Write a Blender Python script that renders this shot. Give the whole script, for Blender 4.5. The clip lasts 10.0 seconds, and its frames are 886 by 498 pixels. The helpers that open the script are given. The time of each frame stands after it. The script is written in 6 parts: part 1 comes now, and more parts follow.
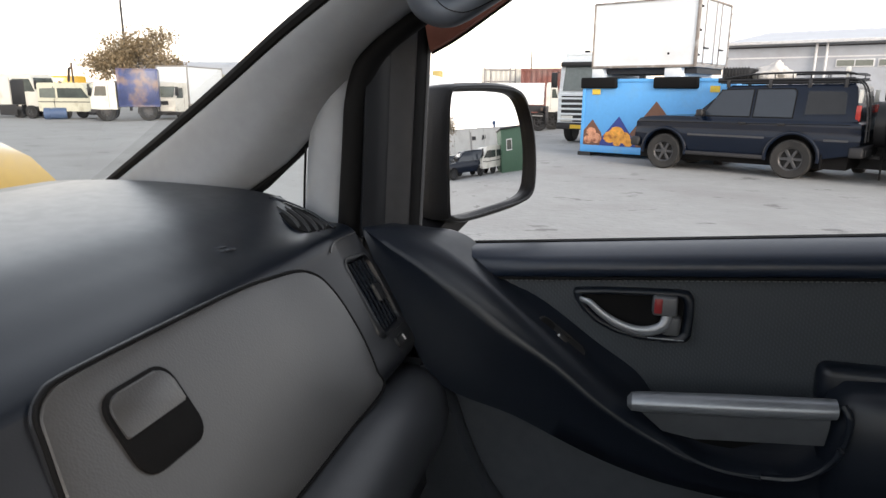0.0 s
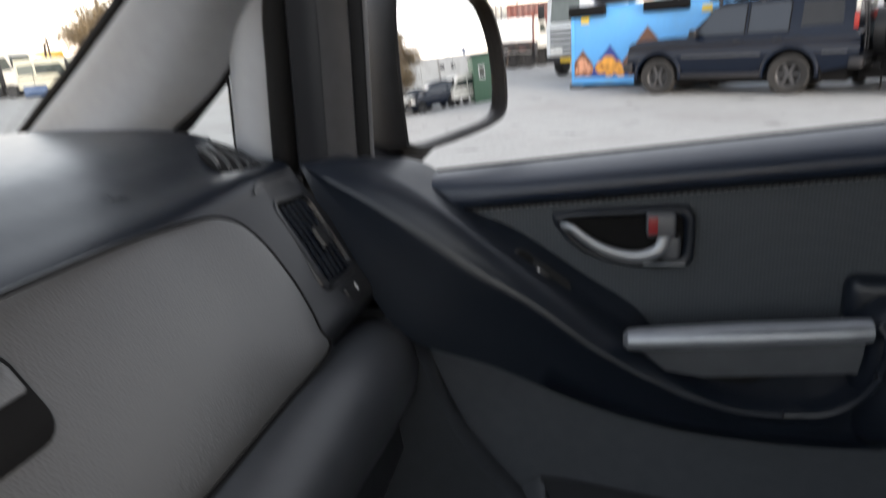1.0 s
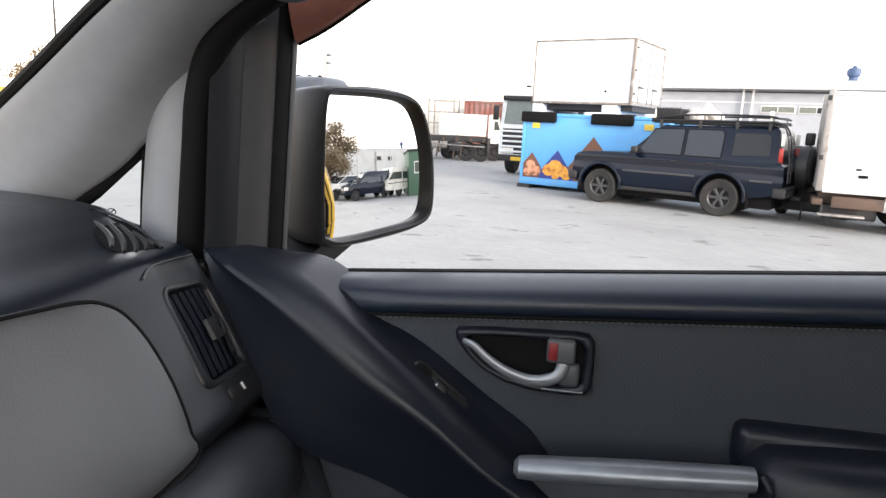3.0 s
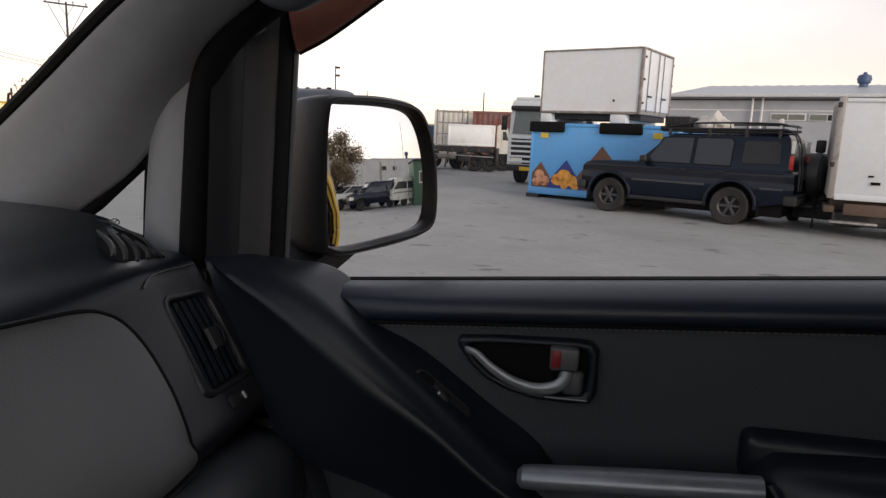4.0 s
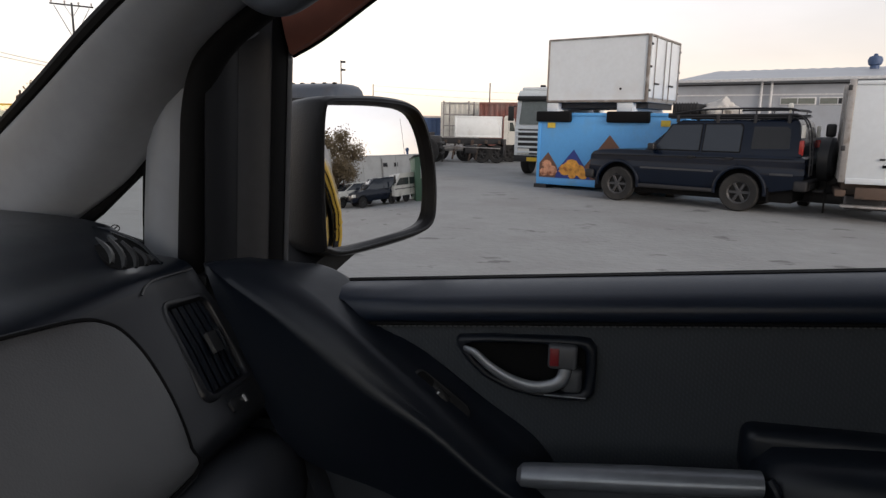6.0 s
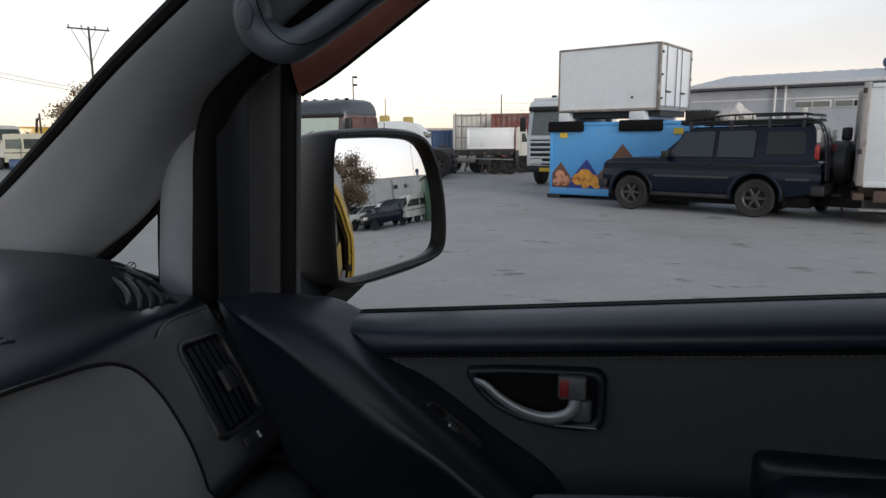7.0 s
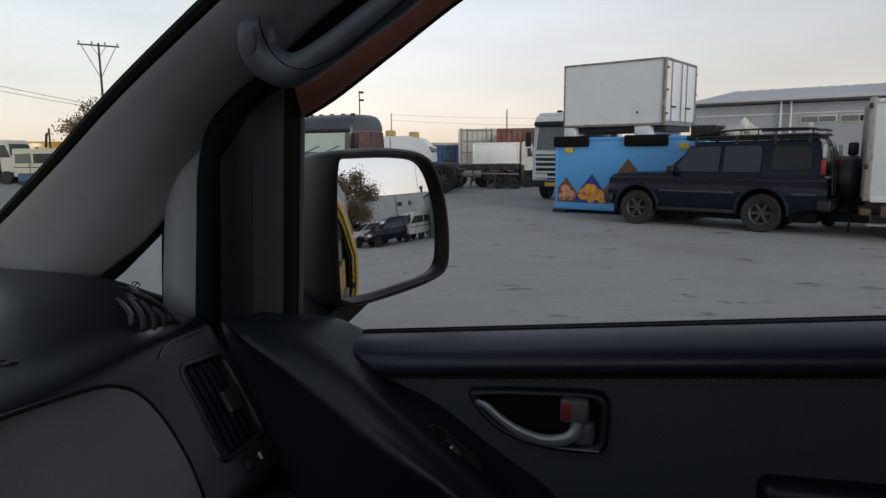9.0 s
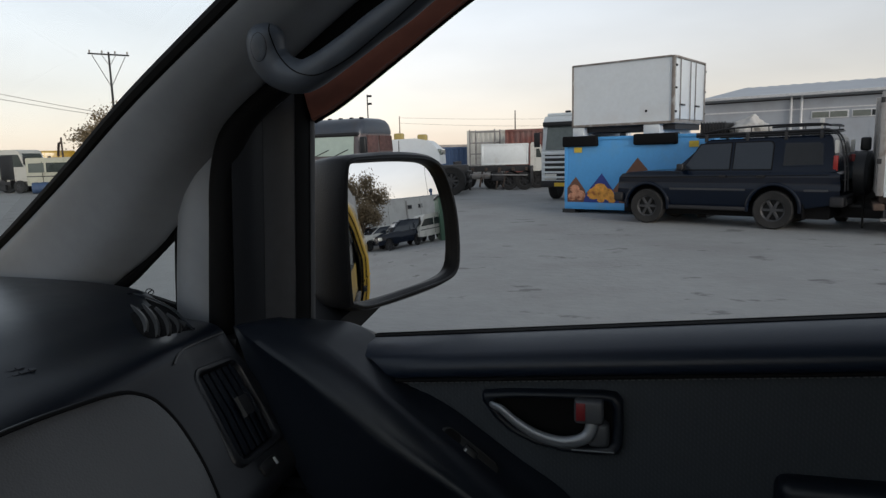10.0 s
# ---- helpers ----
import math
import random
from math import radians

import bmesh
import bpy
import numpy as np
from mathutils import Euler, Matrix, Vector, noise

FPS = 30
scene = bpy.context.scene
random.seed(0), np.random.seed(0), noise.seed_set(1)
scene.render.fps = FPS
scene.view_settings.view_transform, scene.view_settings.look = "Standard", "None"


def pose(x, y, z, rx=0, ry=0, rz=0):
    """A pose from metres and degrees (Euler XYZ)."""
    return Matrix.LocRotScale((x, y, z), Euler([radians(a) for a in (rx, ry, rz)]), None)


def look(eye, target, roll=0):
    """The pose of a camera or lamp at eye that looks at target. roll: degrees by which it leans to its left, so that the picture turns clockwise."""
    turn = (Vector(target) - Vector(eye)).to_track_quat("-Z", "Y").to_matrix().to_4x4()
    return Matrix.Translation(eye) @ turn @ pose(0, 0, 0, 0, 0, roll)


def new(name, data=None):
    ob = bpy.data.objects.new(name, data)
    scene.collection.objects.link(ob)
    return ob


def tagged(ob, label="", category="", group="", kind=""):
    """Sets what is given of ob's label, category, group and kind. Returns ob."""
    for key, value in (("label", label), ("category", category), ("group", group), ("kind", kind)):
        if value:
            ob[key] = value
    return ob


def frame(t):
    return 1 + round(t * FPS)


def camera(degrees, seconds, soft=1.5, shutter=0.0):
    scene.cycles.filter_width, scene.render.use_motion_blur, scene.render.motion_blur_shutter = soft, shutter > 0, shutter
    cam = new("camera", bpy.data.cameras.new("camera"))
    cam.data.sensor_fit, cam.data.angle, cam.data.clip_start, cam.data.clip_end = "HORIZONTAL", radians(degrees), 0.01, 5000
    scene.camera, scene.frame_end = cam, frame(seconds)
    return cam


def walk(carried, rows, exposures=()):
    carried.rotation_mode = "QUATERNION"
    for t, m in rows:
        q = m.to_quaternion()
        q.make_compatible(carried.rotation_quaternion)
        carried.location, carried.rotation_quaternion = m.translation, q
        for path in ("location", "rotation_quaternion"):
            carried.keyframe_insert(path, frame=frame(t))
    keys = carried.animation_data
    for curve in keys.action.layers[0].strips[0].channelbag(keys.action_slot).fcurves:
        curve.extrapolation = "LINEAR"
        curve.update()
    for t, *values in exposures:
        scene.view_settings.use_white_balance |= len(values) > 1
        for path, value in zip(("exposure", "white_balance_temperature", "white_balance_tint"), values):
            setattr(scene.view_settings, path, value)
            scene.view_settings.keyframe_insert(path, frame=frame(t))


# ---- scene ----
cam = camera(68.3, 10.0, soft=1.4, shutter=0.4)
PATH = [
    (0, (0.037, -0.113, 1.614), (-0.451, 1.768, 1.144), 0.3),
    (0.5, (0.044, -0.083, 1.593), (-0.425, 1.800, 1.111), 3.0),
    (0.8, (0.053, -0.028, 1.577), (-0.412, 1.854, 1.086), 1.6),
    (1, (0.057, 0.022, 1.559), (-0.431, 1.859, 0.937), -4.5),
    (1.2, (0.065, 0.058, 1.539), (-0.425, 1.810, 0.696), -4.8),
    (1.3, (0.067, 0.060, 1.529), (-0.404, 1.806, 0.664), -4.6),
    (1.5, (0.082, 0.051, 1.531), (-0.38, 1.812, 0.704), -5.3),
    (1.6, (0.086, 0.051, 1.543), (-0.366, 1.823, 0.731), -4.5),
    (1.8, (0.087, 0.052, 1.560), (-0.358, 1.847, 0.797), -3.7),
    (2, (0.086, 0.052, 1.557), (-0.326, 1.867, 0.826), -3.0),
    (2.2, (0.092, 0.060, 1.555), (-0.257, 1.903, 0.854), -1.0),
    (2.5, (0.1, 0.063, 1.564), (-0.208, 1.944, 0.96), 0.8),
    (2.8, (0.098, 0.060, 1.577), (-0.226, 1.977, 1.096), 1.8),
    (3, (0.093, 0.05, 1.583), (-0.228, 1.987, 1.202), 2.8),
    (4.5, (0.106, 0.056, 1.578), (-0.261, 1.991, 1.229), 2.0),
    (5, (0.107, 0.054, 1.578), (-0.267, 1.986, 1.217), 2.1),
    (6.5, (0.12, 0.059, 1.601), (-0.279, 1.983, 1.228), -0.0),
    (7, (0.124, 0.054, 1.615), (-0.301, 1.979, 1.275), -0.5),
    (7.5, (0.131, 0.056, 1.621), (-0.294, 1.986, 1.316), -0.4),
    (8, (0.131, 0.056, 1.621), (-0.288, 1.987, 1.315), -0.6),
    (8.5, (0.128, 0.056, 1.621), (-0.301, 1.986, 1.319), -0.4),
    (9, (0.128, 0.055, 1.623), (-0.315, 1.983, 1.326), -0.5),
    (9.5, (0.127, 0.053, 1.622), (-0.331, 1.978, 1.332), -0.7),
    (10, (0.127, 0.054, 1.624), (-0.346, 1.975, 1.334), -1.5),
]
EXPOSURES = [(0, 2.08, 6950, 12), (0.5, 2.06, 6950, 12), (1, 2.35, 6900, 12), (1.5, 3.9, 6700, 11), (2, 4.3, 6700, 11),
             (2.5, 3.72, 6750, 12), (3, 2.65, 6950, 13), (3.2, 2.25, 6950, 13), (4.3, 0.75, 7250, 18), (5, 0.55, 7350, 19),
             (6.5, 1.02, 6600, 11), (7, 0.85, 6500, 10), (7.5, 0.38, 6700, 12), (8, 0.32, 6700, 12), (9, 0.40, 6450, 9), (10, 0.50, 6400, 8)]
walk(cam, [(t, look(eye, target, roll)) for t, eye, target, roll in PATH], EXPOSURES)

# ---- sky and sun ----
world = bpy.data.worlds.new("dusk_sky")
scene.world = world
world.use_nodes = True
wn, wl = world.node_tree.nodes, world.node_tree.links
sky = wn.new("ShaderNodeTexSky")
sky.sky_type, sky.sun_disc = "NISHITA", False
sky.sun_elevation, sky.sun_rotation = radians(16.0), radians(137.0)
sky.air_density, sky.dust_density, sky.ozone_density = 1.0, 0.5, 1.5
soften = wn.new("ShaderNodeHueSaturation")
soften.inputs["Saturation"].default_value = 0.33
background = wn["Background"]
background.inputs["Strength"].default_value = 0.13
wl.new(sky.outputs["Color"], soften.inputs["Color"])
# warm dusk haze low over the whole horizon
way = wn.new("ShaderNodeTexCoord")
part_z = wn.new("ShaderNodeSeparateXYZ")
wl.new(way.outputs["Generated"], part_z.inputs["Vector"])
low_sky = wn.new("ShaderNodeMapRange")
low_sky.interpolation_type = "SMOOTHSTEP"
low_sky.inputs["From Min"].default_value, low_sky.inputs["From Max"].default_value = 0.0, 0.36
low_sky.inputs["To Min"].default_value, low_sky.inputs["To Max"].default_value = 1.0, 0.0
wl.new(part_z.outputs["Z"], low_sky.inputs["Value"])
haze = wn.new("ShaderNodeMix")
haze.data_type, haze.blend_type = "RGBA", "MULTIPLY"
haze.inputs["B"].default_value = (0.80, 0.688, 0.645, 1)
wl.new(low_sky.outputs["Result"], haze.inputs["Factor"])
wl.new(soften.outputs["Color"], haze.inputs["A"])
# faint broken cloud over the whole sky
stretch = wn.new("ShaderNodeMapping")
stretch.inputs["Scale"].default_value = (1.0, 1.0, 3.5)
wl.new(way.outputs["Generated"], stretch.inputs["Vector"])
cloud = wn.new("ShaderNodeTexNoise")
cloud.inputs["Scale"].default_value, cloud.inputs["Detail"].default_value = 2.2, 5
wl.new(stretch.outputs["Vector"], cloud.inputs["Vector"])
veil = wn.new("ShaderNodeMapRange")
veil.inputs["From Min"].default_value, veil.inputs["From Max"].default_value = 0.35, 0.7
veil.inputs["To Min"].default_value, veil.inputs["To Max"].default_value = 0.94, 1.10
wl.new(cloud.outputs["Fac"], veil.inputs["Value"])
veiled = wn.new("ShaderNodeVectorMath")
veiled.operation = "SCALE"
wl.new(haze.outputs["Result"], veiled.inputs[0])
wl.new(veil.outputs["Result"], veiled.inputs["Scale"])
wl.new(veiled.outputs["Vector"], background.inputs["Color"])
sun = new("sun", bpy.data.lights.new("sun", "SUN"))
sun.data.energy, sun.data.angle, sun.data.color = 0.7, radians(18), (1.0, 0.9, 0.8)
sun.matrix_world = look((0, 0, 30), (-7.50, 8.05, 26.85))


# ---- materials ----
def mk(name, col, rough=0.5, metal=0.0, var=0.12, scale=6.0, bump=0.0, bscale=300.0, spec=0.5, kind="noise", coat=0.0, stain=None):
    m = bpy.data.materials.new(name)
    m.use_nodes = True
    n, l = m.node_tree.nodes, m.node_tree.links
    b = n["Principled BSDF"]
    co = n.new("ShaderNodeTexCoord")
    big, small = n.new("ShaderNodeTexNoise"), n.new("ShaderNodeTexNoise")
    big.inputs["Scale"].default_value, small.inputs["Scale"].default_value = scale, scale * 9
    big.inputs["Detail"].default_value = small.inputs["Detail"].default_value = 5
    for t in (big, small):
        l.new(co.outputs["Object"], t.inputs["Vector"])
    add = n.new("ShaderNodeMath")
    add.operation = "ADD"
    l.new(big.outputs["Fac"], add.inputs[0])
    l.new(small.outputs["Fac"], add.inputs[1])
    ramp = n.new("ShaderNodeMapRange")
    ramp.inputs["From Min"].default_value, ramp.inputs["From Max"].default_value = 0.7, 1.3
    ramp.inputs["To Min"].default_value, ramp.inputs["To Max"].default_value = 1 - var, 1 + var
    l.new(add.outputs[0], ramp.inputs["Value"])
    mul = n.new("ShaderNodeVectorMath")
    mul.operation = "SCALE"
    mul.inputs[0].default_value = col
    l.new(ramp.outputs["Result"], mul.inputs["Scale"])
    out = mul.outputs["Vector"]
    if stain:
        sc, scol, lo, hi = stain
        sn = n.new("ShaderNodeTexNoise")
        sn.inputs["Scale"].default_value, sn.inputs["Detail"].default_value = sc, 6
        l.new(co.outputs["Object"], sn.inputs["Vector"])
        sr = n.new("ShaderNodeMapRange")
        sr.inputs["From Min"].default_value, sr.inputs["From Max"].default_value = lo, hi
        l.new(sn.outputs["Fac"], sr.inputs["Value"])
        mx = n.new("ShaderNodeMix")
        mx.data_type = "RGBA"
        l.new(sr.outputs["Result"], mx.inputs["Factor"])
        l.new(out, mx.inputs["A"])
        mx.inputs["B"].default_value = (*scol, 1)
        out = mx.outputs["Result"]
    l.new(out, b.inputs["Base Color"])
    rr = n.new("ShaderNodeMapRange")
    rr.inputs["To Min"].default_value, rr.inputs["To Max"].default_value = rough * 0.85, min(1, rough * 1.15)
    l.new(small.outputs["Fac"], rr.inputs["Value"])
    l.new(rr.outputs["Result"], b.inputs["Roughness"])
    b.inputs["Metallic"].default_value = metal
    b.inputs["Specular IOR Level"].default_value = spec
    b.inputs["Coat Weight"].default_value = coat
    if bump:
        bp = n.new("ShaderNodeBump")
        bp.inputs["Strength"].default_value = bump
        bp.inputs["Distance"].default_value = 0.0005 if kind == "knit" else 0.4 / bscale
        if kind == "grain":
            t = n.new("ShaderNodeTexVoronoi")
            t.inputs["Scale"].default_value = bscale
            h = t.outputs["Distance"]
        elif kind == "knit":
            t = n.new("ShaderNodeTexWave")
            t.bands_direction = "DIAGONAL"
            t.inputs["Scale"].default_value, t.inputs["Distortion"].default_value = bscale, 0.6
            t2 = n.new("ShaderNodeTexWave")
            t2.bands_direction = "X"
            t2.inputs["Scale"].default_value = bscale * 0.8
            l.new(co.outputs["Object"], t2.inputs["Vector"])
            mm = n.new("ShaderNodeMath")
            mm.operation = "MULTIPLY"
            l.new(t.outputs["Fac"], mm.inputs[0])
            l.new(t2.outputs["Fac"], mm.inputs[1])
            h = mm.outputs[0]
            shade = n.new("ShaderNodeMapRange")
            shade.inputs["To Min"].default_value, shade.inputs["To Max"].default_value = 0.90, 1.18
            l.new(h, shade.inputs["Value"])
            yarn = n.new("ShaderNodeVectorMath")
            yarn.operation = "SCALE"
            l.new(out, yarn.inputs[0])
            l.new(shade.outputs["Result"], yarn.inputs["Scale"])
            l.new(yarn.outputs["Vector"], b.inputs["Base Color"])
        else:
            t = n.new("ShaderNodeTexNoise")
            t.inputs["Scale"].default_value, t.inputs["Detail"].default_value = bscale, 4
            h = t.outputs["Fac"]
        l.new(co.outputs["Object"], t.inputs["Vector"])
        l.new(h, bp.inputs["Height"])
        l.new(bp.outputs["Normal"], b.inputs["Normal"])
    return m


def glass_mat(name, tint):
    m = bpy.data.materials.new(name)
    m.use_nodes = True
    n, l = m.node_tree.nodes, m.node_tree.links
    n.remove(n["Principled BSDF"])
    tr, gl, mix, lw = n.new("ShaderNodeBsdfTransparent"), n.new("ShaderNodeBsdfGlossy"), n.new("ShaderNodeMixShader"), n.new("ShaderNodeLayerWeight")
    tr.inputs["Color"].default_value = (*tint, 1)
    gl.inputs["Roughness"].default_value = 0.02
    power, scaled = n.new("ShaderNodeMath"), n.new("ShaderNodeMath")
    power.operation, scaled.operation = "POWER", "MULTIPLY_ADD"
    power.inputs[1].default_value = 5.0
    scaled.inputs[1].default_value, scaled.inputs[2].default_value = 0.7, 0.035
    l.new(lw.outputs["Facing"], power.inputs[0])
    l.new(power.outputs[0], scaled.inputs[0])
    l.new(scaled.outputs[0], mix.inputs["Fac"])
    l.new(tr.outputs["BSDF"], mix.inputs[1])
    l.new(gl.outputs["BSDF"], mix.inputs[2])
    l.new(mix.outputs["Shader"], n["Material Output"].inputs["Surface"])
    return m


M = {
    "dash": mk("dash_vinyl", (0.0046, 0.0076, 0.0135), 0.34, spec=0.44, bump=0.06, bscale=700, kind="grain", var=0.08),
    "lid": mk("glove_vinyl", (0.056, 0.056, 0.057), 0.31, spec=0.6, bump=0.20, bscale=500, kind="grain", var=0.06, scale=4),
    "trim": mk("door_vinyl", (0.0066, 0.0101, 0.0172), 0.42, spec=0.5, bump=0.08, bscale=500, kind="grain", var=0.1),
    "pad": mk("belt_vinyl", (0.0082, 0.0155, 0.032), 0.42, spec=0.6, bump=0.08, bscale=500, kind="grain"),
    "knit": mk("door_fabric", (0.047, 0.055, 0.064), 0.85, bump=0.7, bscale=100, kind="knit", var=0.06),
    "lower": mk("lower_door_plastic", (0.068, 0.074, 0.086), 0.5, bump=0.10, bscale=600, kind="grain"),
    "kick": mk("kick_plastic", (0.050, 0.055, 0.064), 0.45, bump=0.08, bscale=600, kind="grain"),
    "fascia": mk("fascia_vinyl", (0.0145, 0.016, 0.0195), 0.38, spec=0.42, bump=0.07, bscale=620, kind="grain", var=0.06),
    "grey": mk("grey_plastic", (0.034, 0.038, 0.046), 0.55, bump=0.10, bscale=600, kind="grain"),
    "bolster": mk("knee_vinyl", (0.037, 0.040, 0.046), 0.38, bump=0.08, bscale=650, kind="grain"),
    "pillar": mk("pillar_plastic", (0.285, 0.305, 0.332), 0.44, bump=0.25, bscale=700, var=0.06),
    # darker plastic that stands for the shade inside the map pocket
    "pocket": mk("pocket_shade_plastic", (0.028, 0.030, 0.035), 0.6, bump=0.1),
    "quarter": mk("quarter_plastic", (0.275, 0.292, 0.315), 0.5, bump=0.15, bscale=700, var=0.06),
    "black": mk("black_plastic", (0.007, 0.0072, 0.0085), 0.45, bump=0.15, bscale=500),
    "rubber": mk("black_rubber", (0.005, 0.005, 0.0055), 0.75, spec=0.16, bump=0.1),
    "grip": mk("grip_plastic", (0.088, 0.103, 0.128), 0.40, bump=0.2, bscale=500),
    "post": mk("post_plastic", (0.0105, 0.0122, 0.0162), 0.5, spec=0.4, bump=0.2, bscale=500),
    "strip": mk("frame_strip", (0.060, 0.061, 0.066), 0.36),
    "brown": mk("brown_frame", (0.34, 0.125, 0.085), 0.45, bump=0.1),
    "silver": mk("silver_plastic", (0.31, 0.33, 0.36), 0.36, metal=0.6, bump=0.05, bscale=600),
    "cheek": mk("cheek_plastic", (0.105, 0.111, 0.122), 0.42, metal=0.2, bump=0.05, bscale=600),
    "red": mk("red_plastic", (0.24, 0.018, 0.022), 0.4),
    "seat": mk("seat_cloth", (0.17, 0.176, 0.184), 0.9, bump=0.6, bscale=260, kind="knit"),
    "yellow": mk("yellow_paint", (0.62, 0.38, 0.04), 0.3, coat=0.6, var=0.08, stain=(3.0, (0.3, 0.2, 0.06), 0.62, 0.8)),
    "lining": mk("roof_lining", (0.46, 0.45, 0.43), 0.9, bump=0.3),
    "carpet": mk("carpet", (0.03, 0.03, 0.03), 0.95, bump=0.6),
    "mirror_shell": mk("mirror_shell", (0.0145, 0.0145, 0.0162), 0.45, spec=0.24, bump=0.25, bscale=420, kind="grain"),
    "navy": mk("navy_paint", (0.0024, 0.0060, 0.0150), 0.22, spec=0.34, var=0.15, scale=3, stain=(2.5, (0.006, 0.009, 0.016), 0.6, 0.95)),
    "cladding": mk("grey_cladding", (0.013, 0.013, 0.015), 0.6, bump=0.2),
    "carglass": mk("car_glass", (0.019, 0.025, 0.034), 0.06, spec=0.5, var=0.05),
    "tyre": mk("tyre_rubber", (0.014, 0.014, 0.014), 0.85, bump=0.4, bscale=60, stain=(5.0, (0.028, 0.027, 0.026), 0.5, 0.9)),
    "rim": mk("dull_alloy", (0.050, 0.052, 0.056), 0.45, metal=0.3, stain=(9.0, (0.05, 0.05, 0.05), 0.5, 0.75)),
    "lamp_red": mk("red_lens", (0.34, 0.025, 0.02), 0.2),
    "lamp_dim": mk("dusty_lens", (0.22, 0.22, 0.21), 0.2),
    "lamp_clear": mk("clear_lens", (0.7, 0.68, 0.62), 0.15),
    "steel": mk("dark_steel", (0.03, 0.03, 0.032), 0.55, metal=0.3, bump=0.2, bscale=80),
    "rust": mk("rusty_steel", (0.09, 0.06, 0.045), 0.8, bump=0.4, bscale=60, stain=(3.0, (0.03, 0.028, 0.026), 0.45, 0.7)),
    "white": mk("white_panel", (0.635, 0.675, 0.70), 0.42, var=0.04, scale=1.2, bump=0.04, bscale=4, stain=(1.1, (0.54, 0.53, 0.51), 0.55, 0.95)),
    "offwhite": mk("offwhite_paint", (0.58, 0.57, 0.52), 0.4, var=0.06, stain=(2.0, (0.3, 0.28, 0.24), 0.58, 0.85)),
    "cabwhite": mk("white_cab_paint", (0.72, 0.75, 0.75), 0.35, var=0.05, stain=(2.0, (0.45, 0.43, 0.4), 0.6, 0.9)),
    "cream": mk("cream_paint", (0.56, 0.55, 0.44), 0.4, var=0.06, stain=(2.0, (0.3, 0.27, 0.2), 0.58, 0.85)),
    "blue": mk("light_blue_panel", (0.085, 0.345, 0.70), 0.4, var=0.05, scale=1.5, bump=0.06, bscale=8, stain=(1.6, (0.13, 0.30, 0.48), 0.55, 0.95)),
    "bluetruck": mk("blue_truck_paint", (0.018, 0.035, 0.125), 0.4, var=0.5, scale=1.5, stain=(1.3, (0.20, 0.13, 0.10), 0.50, 0.66)),
    "choc": mk("brown_print", (0.14, 0.06, 0.035), 0.45, scale=10),
    "dkblue": mk("dark_blue_print", (0.02, 0.04, 0.22), 0.45, scale=10),
    "orange": mk("orange_print", (0.75, 0.34, 0.05), 0.45, scale=14, var=0.3, stain=(7.0, (0.34, 0.10, 0.02), 0.5, 0.68)),
    "pink": mk("pale_orange_print", (0.62, 0.30, 0.18), 0.45, scale=14, var=0.3, stain=(7.0, (0.20, 0.06, 0.03), 0.48, 0.66)),
    "sticker": mk("yellow_sticker", (0.62, 0.45, 0.05), 0.5),
    "galv": mk("galvanised_edge", (0.30, 0.29, 0.28), 0.45, metal=0.4, stain=(6.0, (0.12, 0.09, 0.07), 0.5, 0.8)),
    "edge": mk("weathered_edge", (0.19, 0.165, 0.145), 0.6, stain=(5.0, (0.42, 0.42, 0.41), 0.5, 0.75)),
    "wall": mk("painted_sheet_wall", (0.36, 0.38, 0.41), 0.6, var=0.05, scale=0.6, stain=(0.7, (0.27, 0.27, 0.28), 0.5, 0.9)),
    # wall grey raised in colour to stand for light on it; stains are wear
    "rearwall": mk("lit_rear_wall", (0.52, 0.52, 0.50), 0.7, var=0.06, scale=0.4, stain=(0.5, (0.38, 0.37, 0.35), 0.5, 0.85)),
    "roof": mk("sheet_roof", (0.41, 0.43, 0.46), 0.45, metal=0.2, var=0.08, scale=0.5),
    "trimwhite": mk("white_trim", (0.6, 0.6, 0.6), 0.5),
    "redbox": mk("red_container", (0.17, 0.062, 0.05), 0.6, stain=(1.0, (0.2, 0.15, 0.14), 0.5, 0.8)),
    "bluebox": mk("blue_container", (0.05, 0.09, 0.18), 0.6),
    "green": mk("green_panel", (0.05, 0.11, 0.07), 0.6),
    "bark": mk("bark", (0.09, 0.065, 0.045), 0.9, bump=0.6, bscale=30),
    "tarp": mk("grey_tarp", (0.5, 0.48, 0.45), 0.6, bump=0.4, bscale=20),
    "vehglass": mk("truck_glass", (0.045, 0.058, 0.055), 0.10, spec=0.5, scale=2, var=0.4),
    "plate": mk("yellow_plate", (0.65, 0.42, 0.03), 0.5),
    "wood": mk("grey_wood", (0.15, 0.12, 0.09), 0.85, bump=0.4, bscale=50),
    "darkred": mk("maroon_paint", (0.10, 0.08, 0.08), 0.35, coat=0.3),
    "darkpane": mk("dark_pane", (0.02, 0.022, 0.025), 0.35, spec=0.25),
    # glass whose base colour carries the pale sky's reflection
    "screen": mk("sky_tinted_glass", (0.13, 0.15, 0.137), 0.08, spec=0.6, scale=0.8, var=0.15),
    "slate": mk("slate_paint", (0.045, 0.055, 0.072), 0.3, spec=0.5, var=0.1, stain=(2.0, (0.06, 0.06, 0.065), 0.5, 0.9)),
    "beacon": mk("dull_beacon", (0.36, 0.28, 0.09), 0.5),
    "rubstrip": mk("weathered_strip", (0.042, 0.044, 0.048), 0.5, scale=12),
    "ceramic": mk("insulator", (0.3, 0.28, 0.26), 0.3),
}
M["pane"] = glass_mat("clear_glass", (0.93, 0.95, 0.945))
mirror_mat = bpy.data.materials.new("mirror_silver")
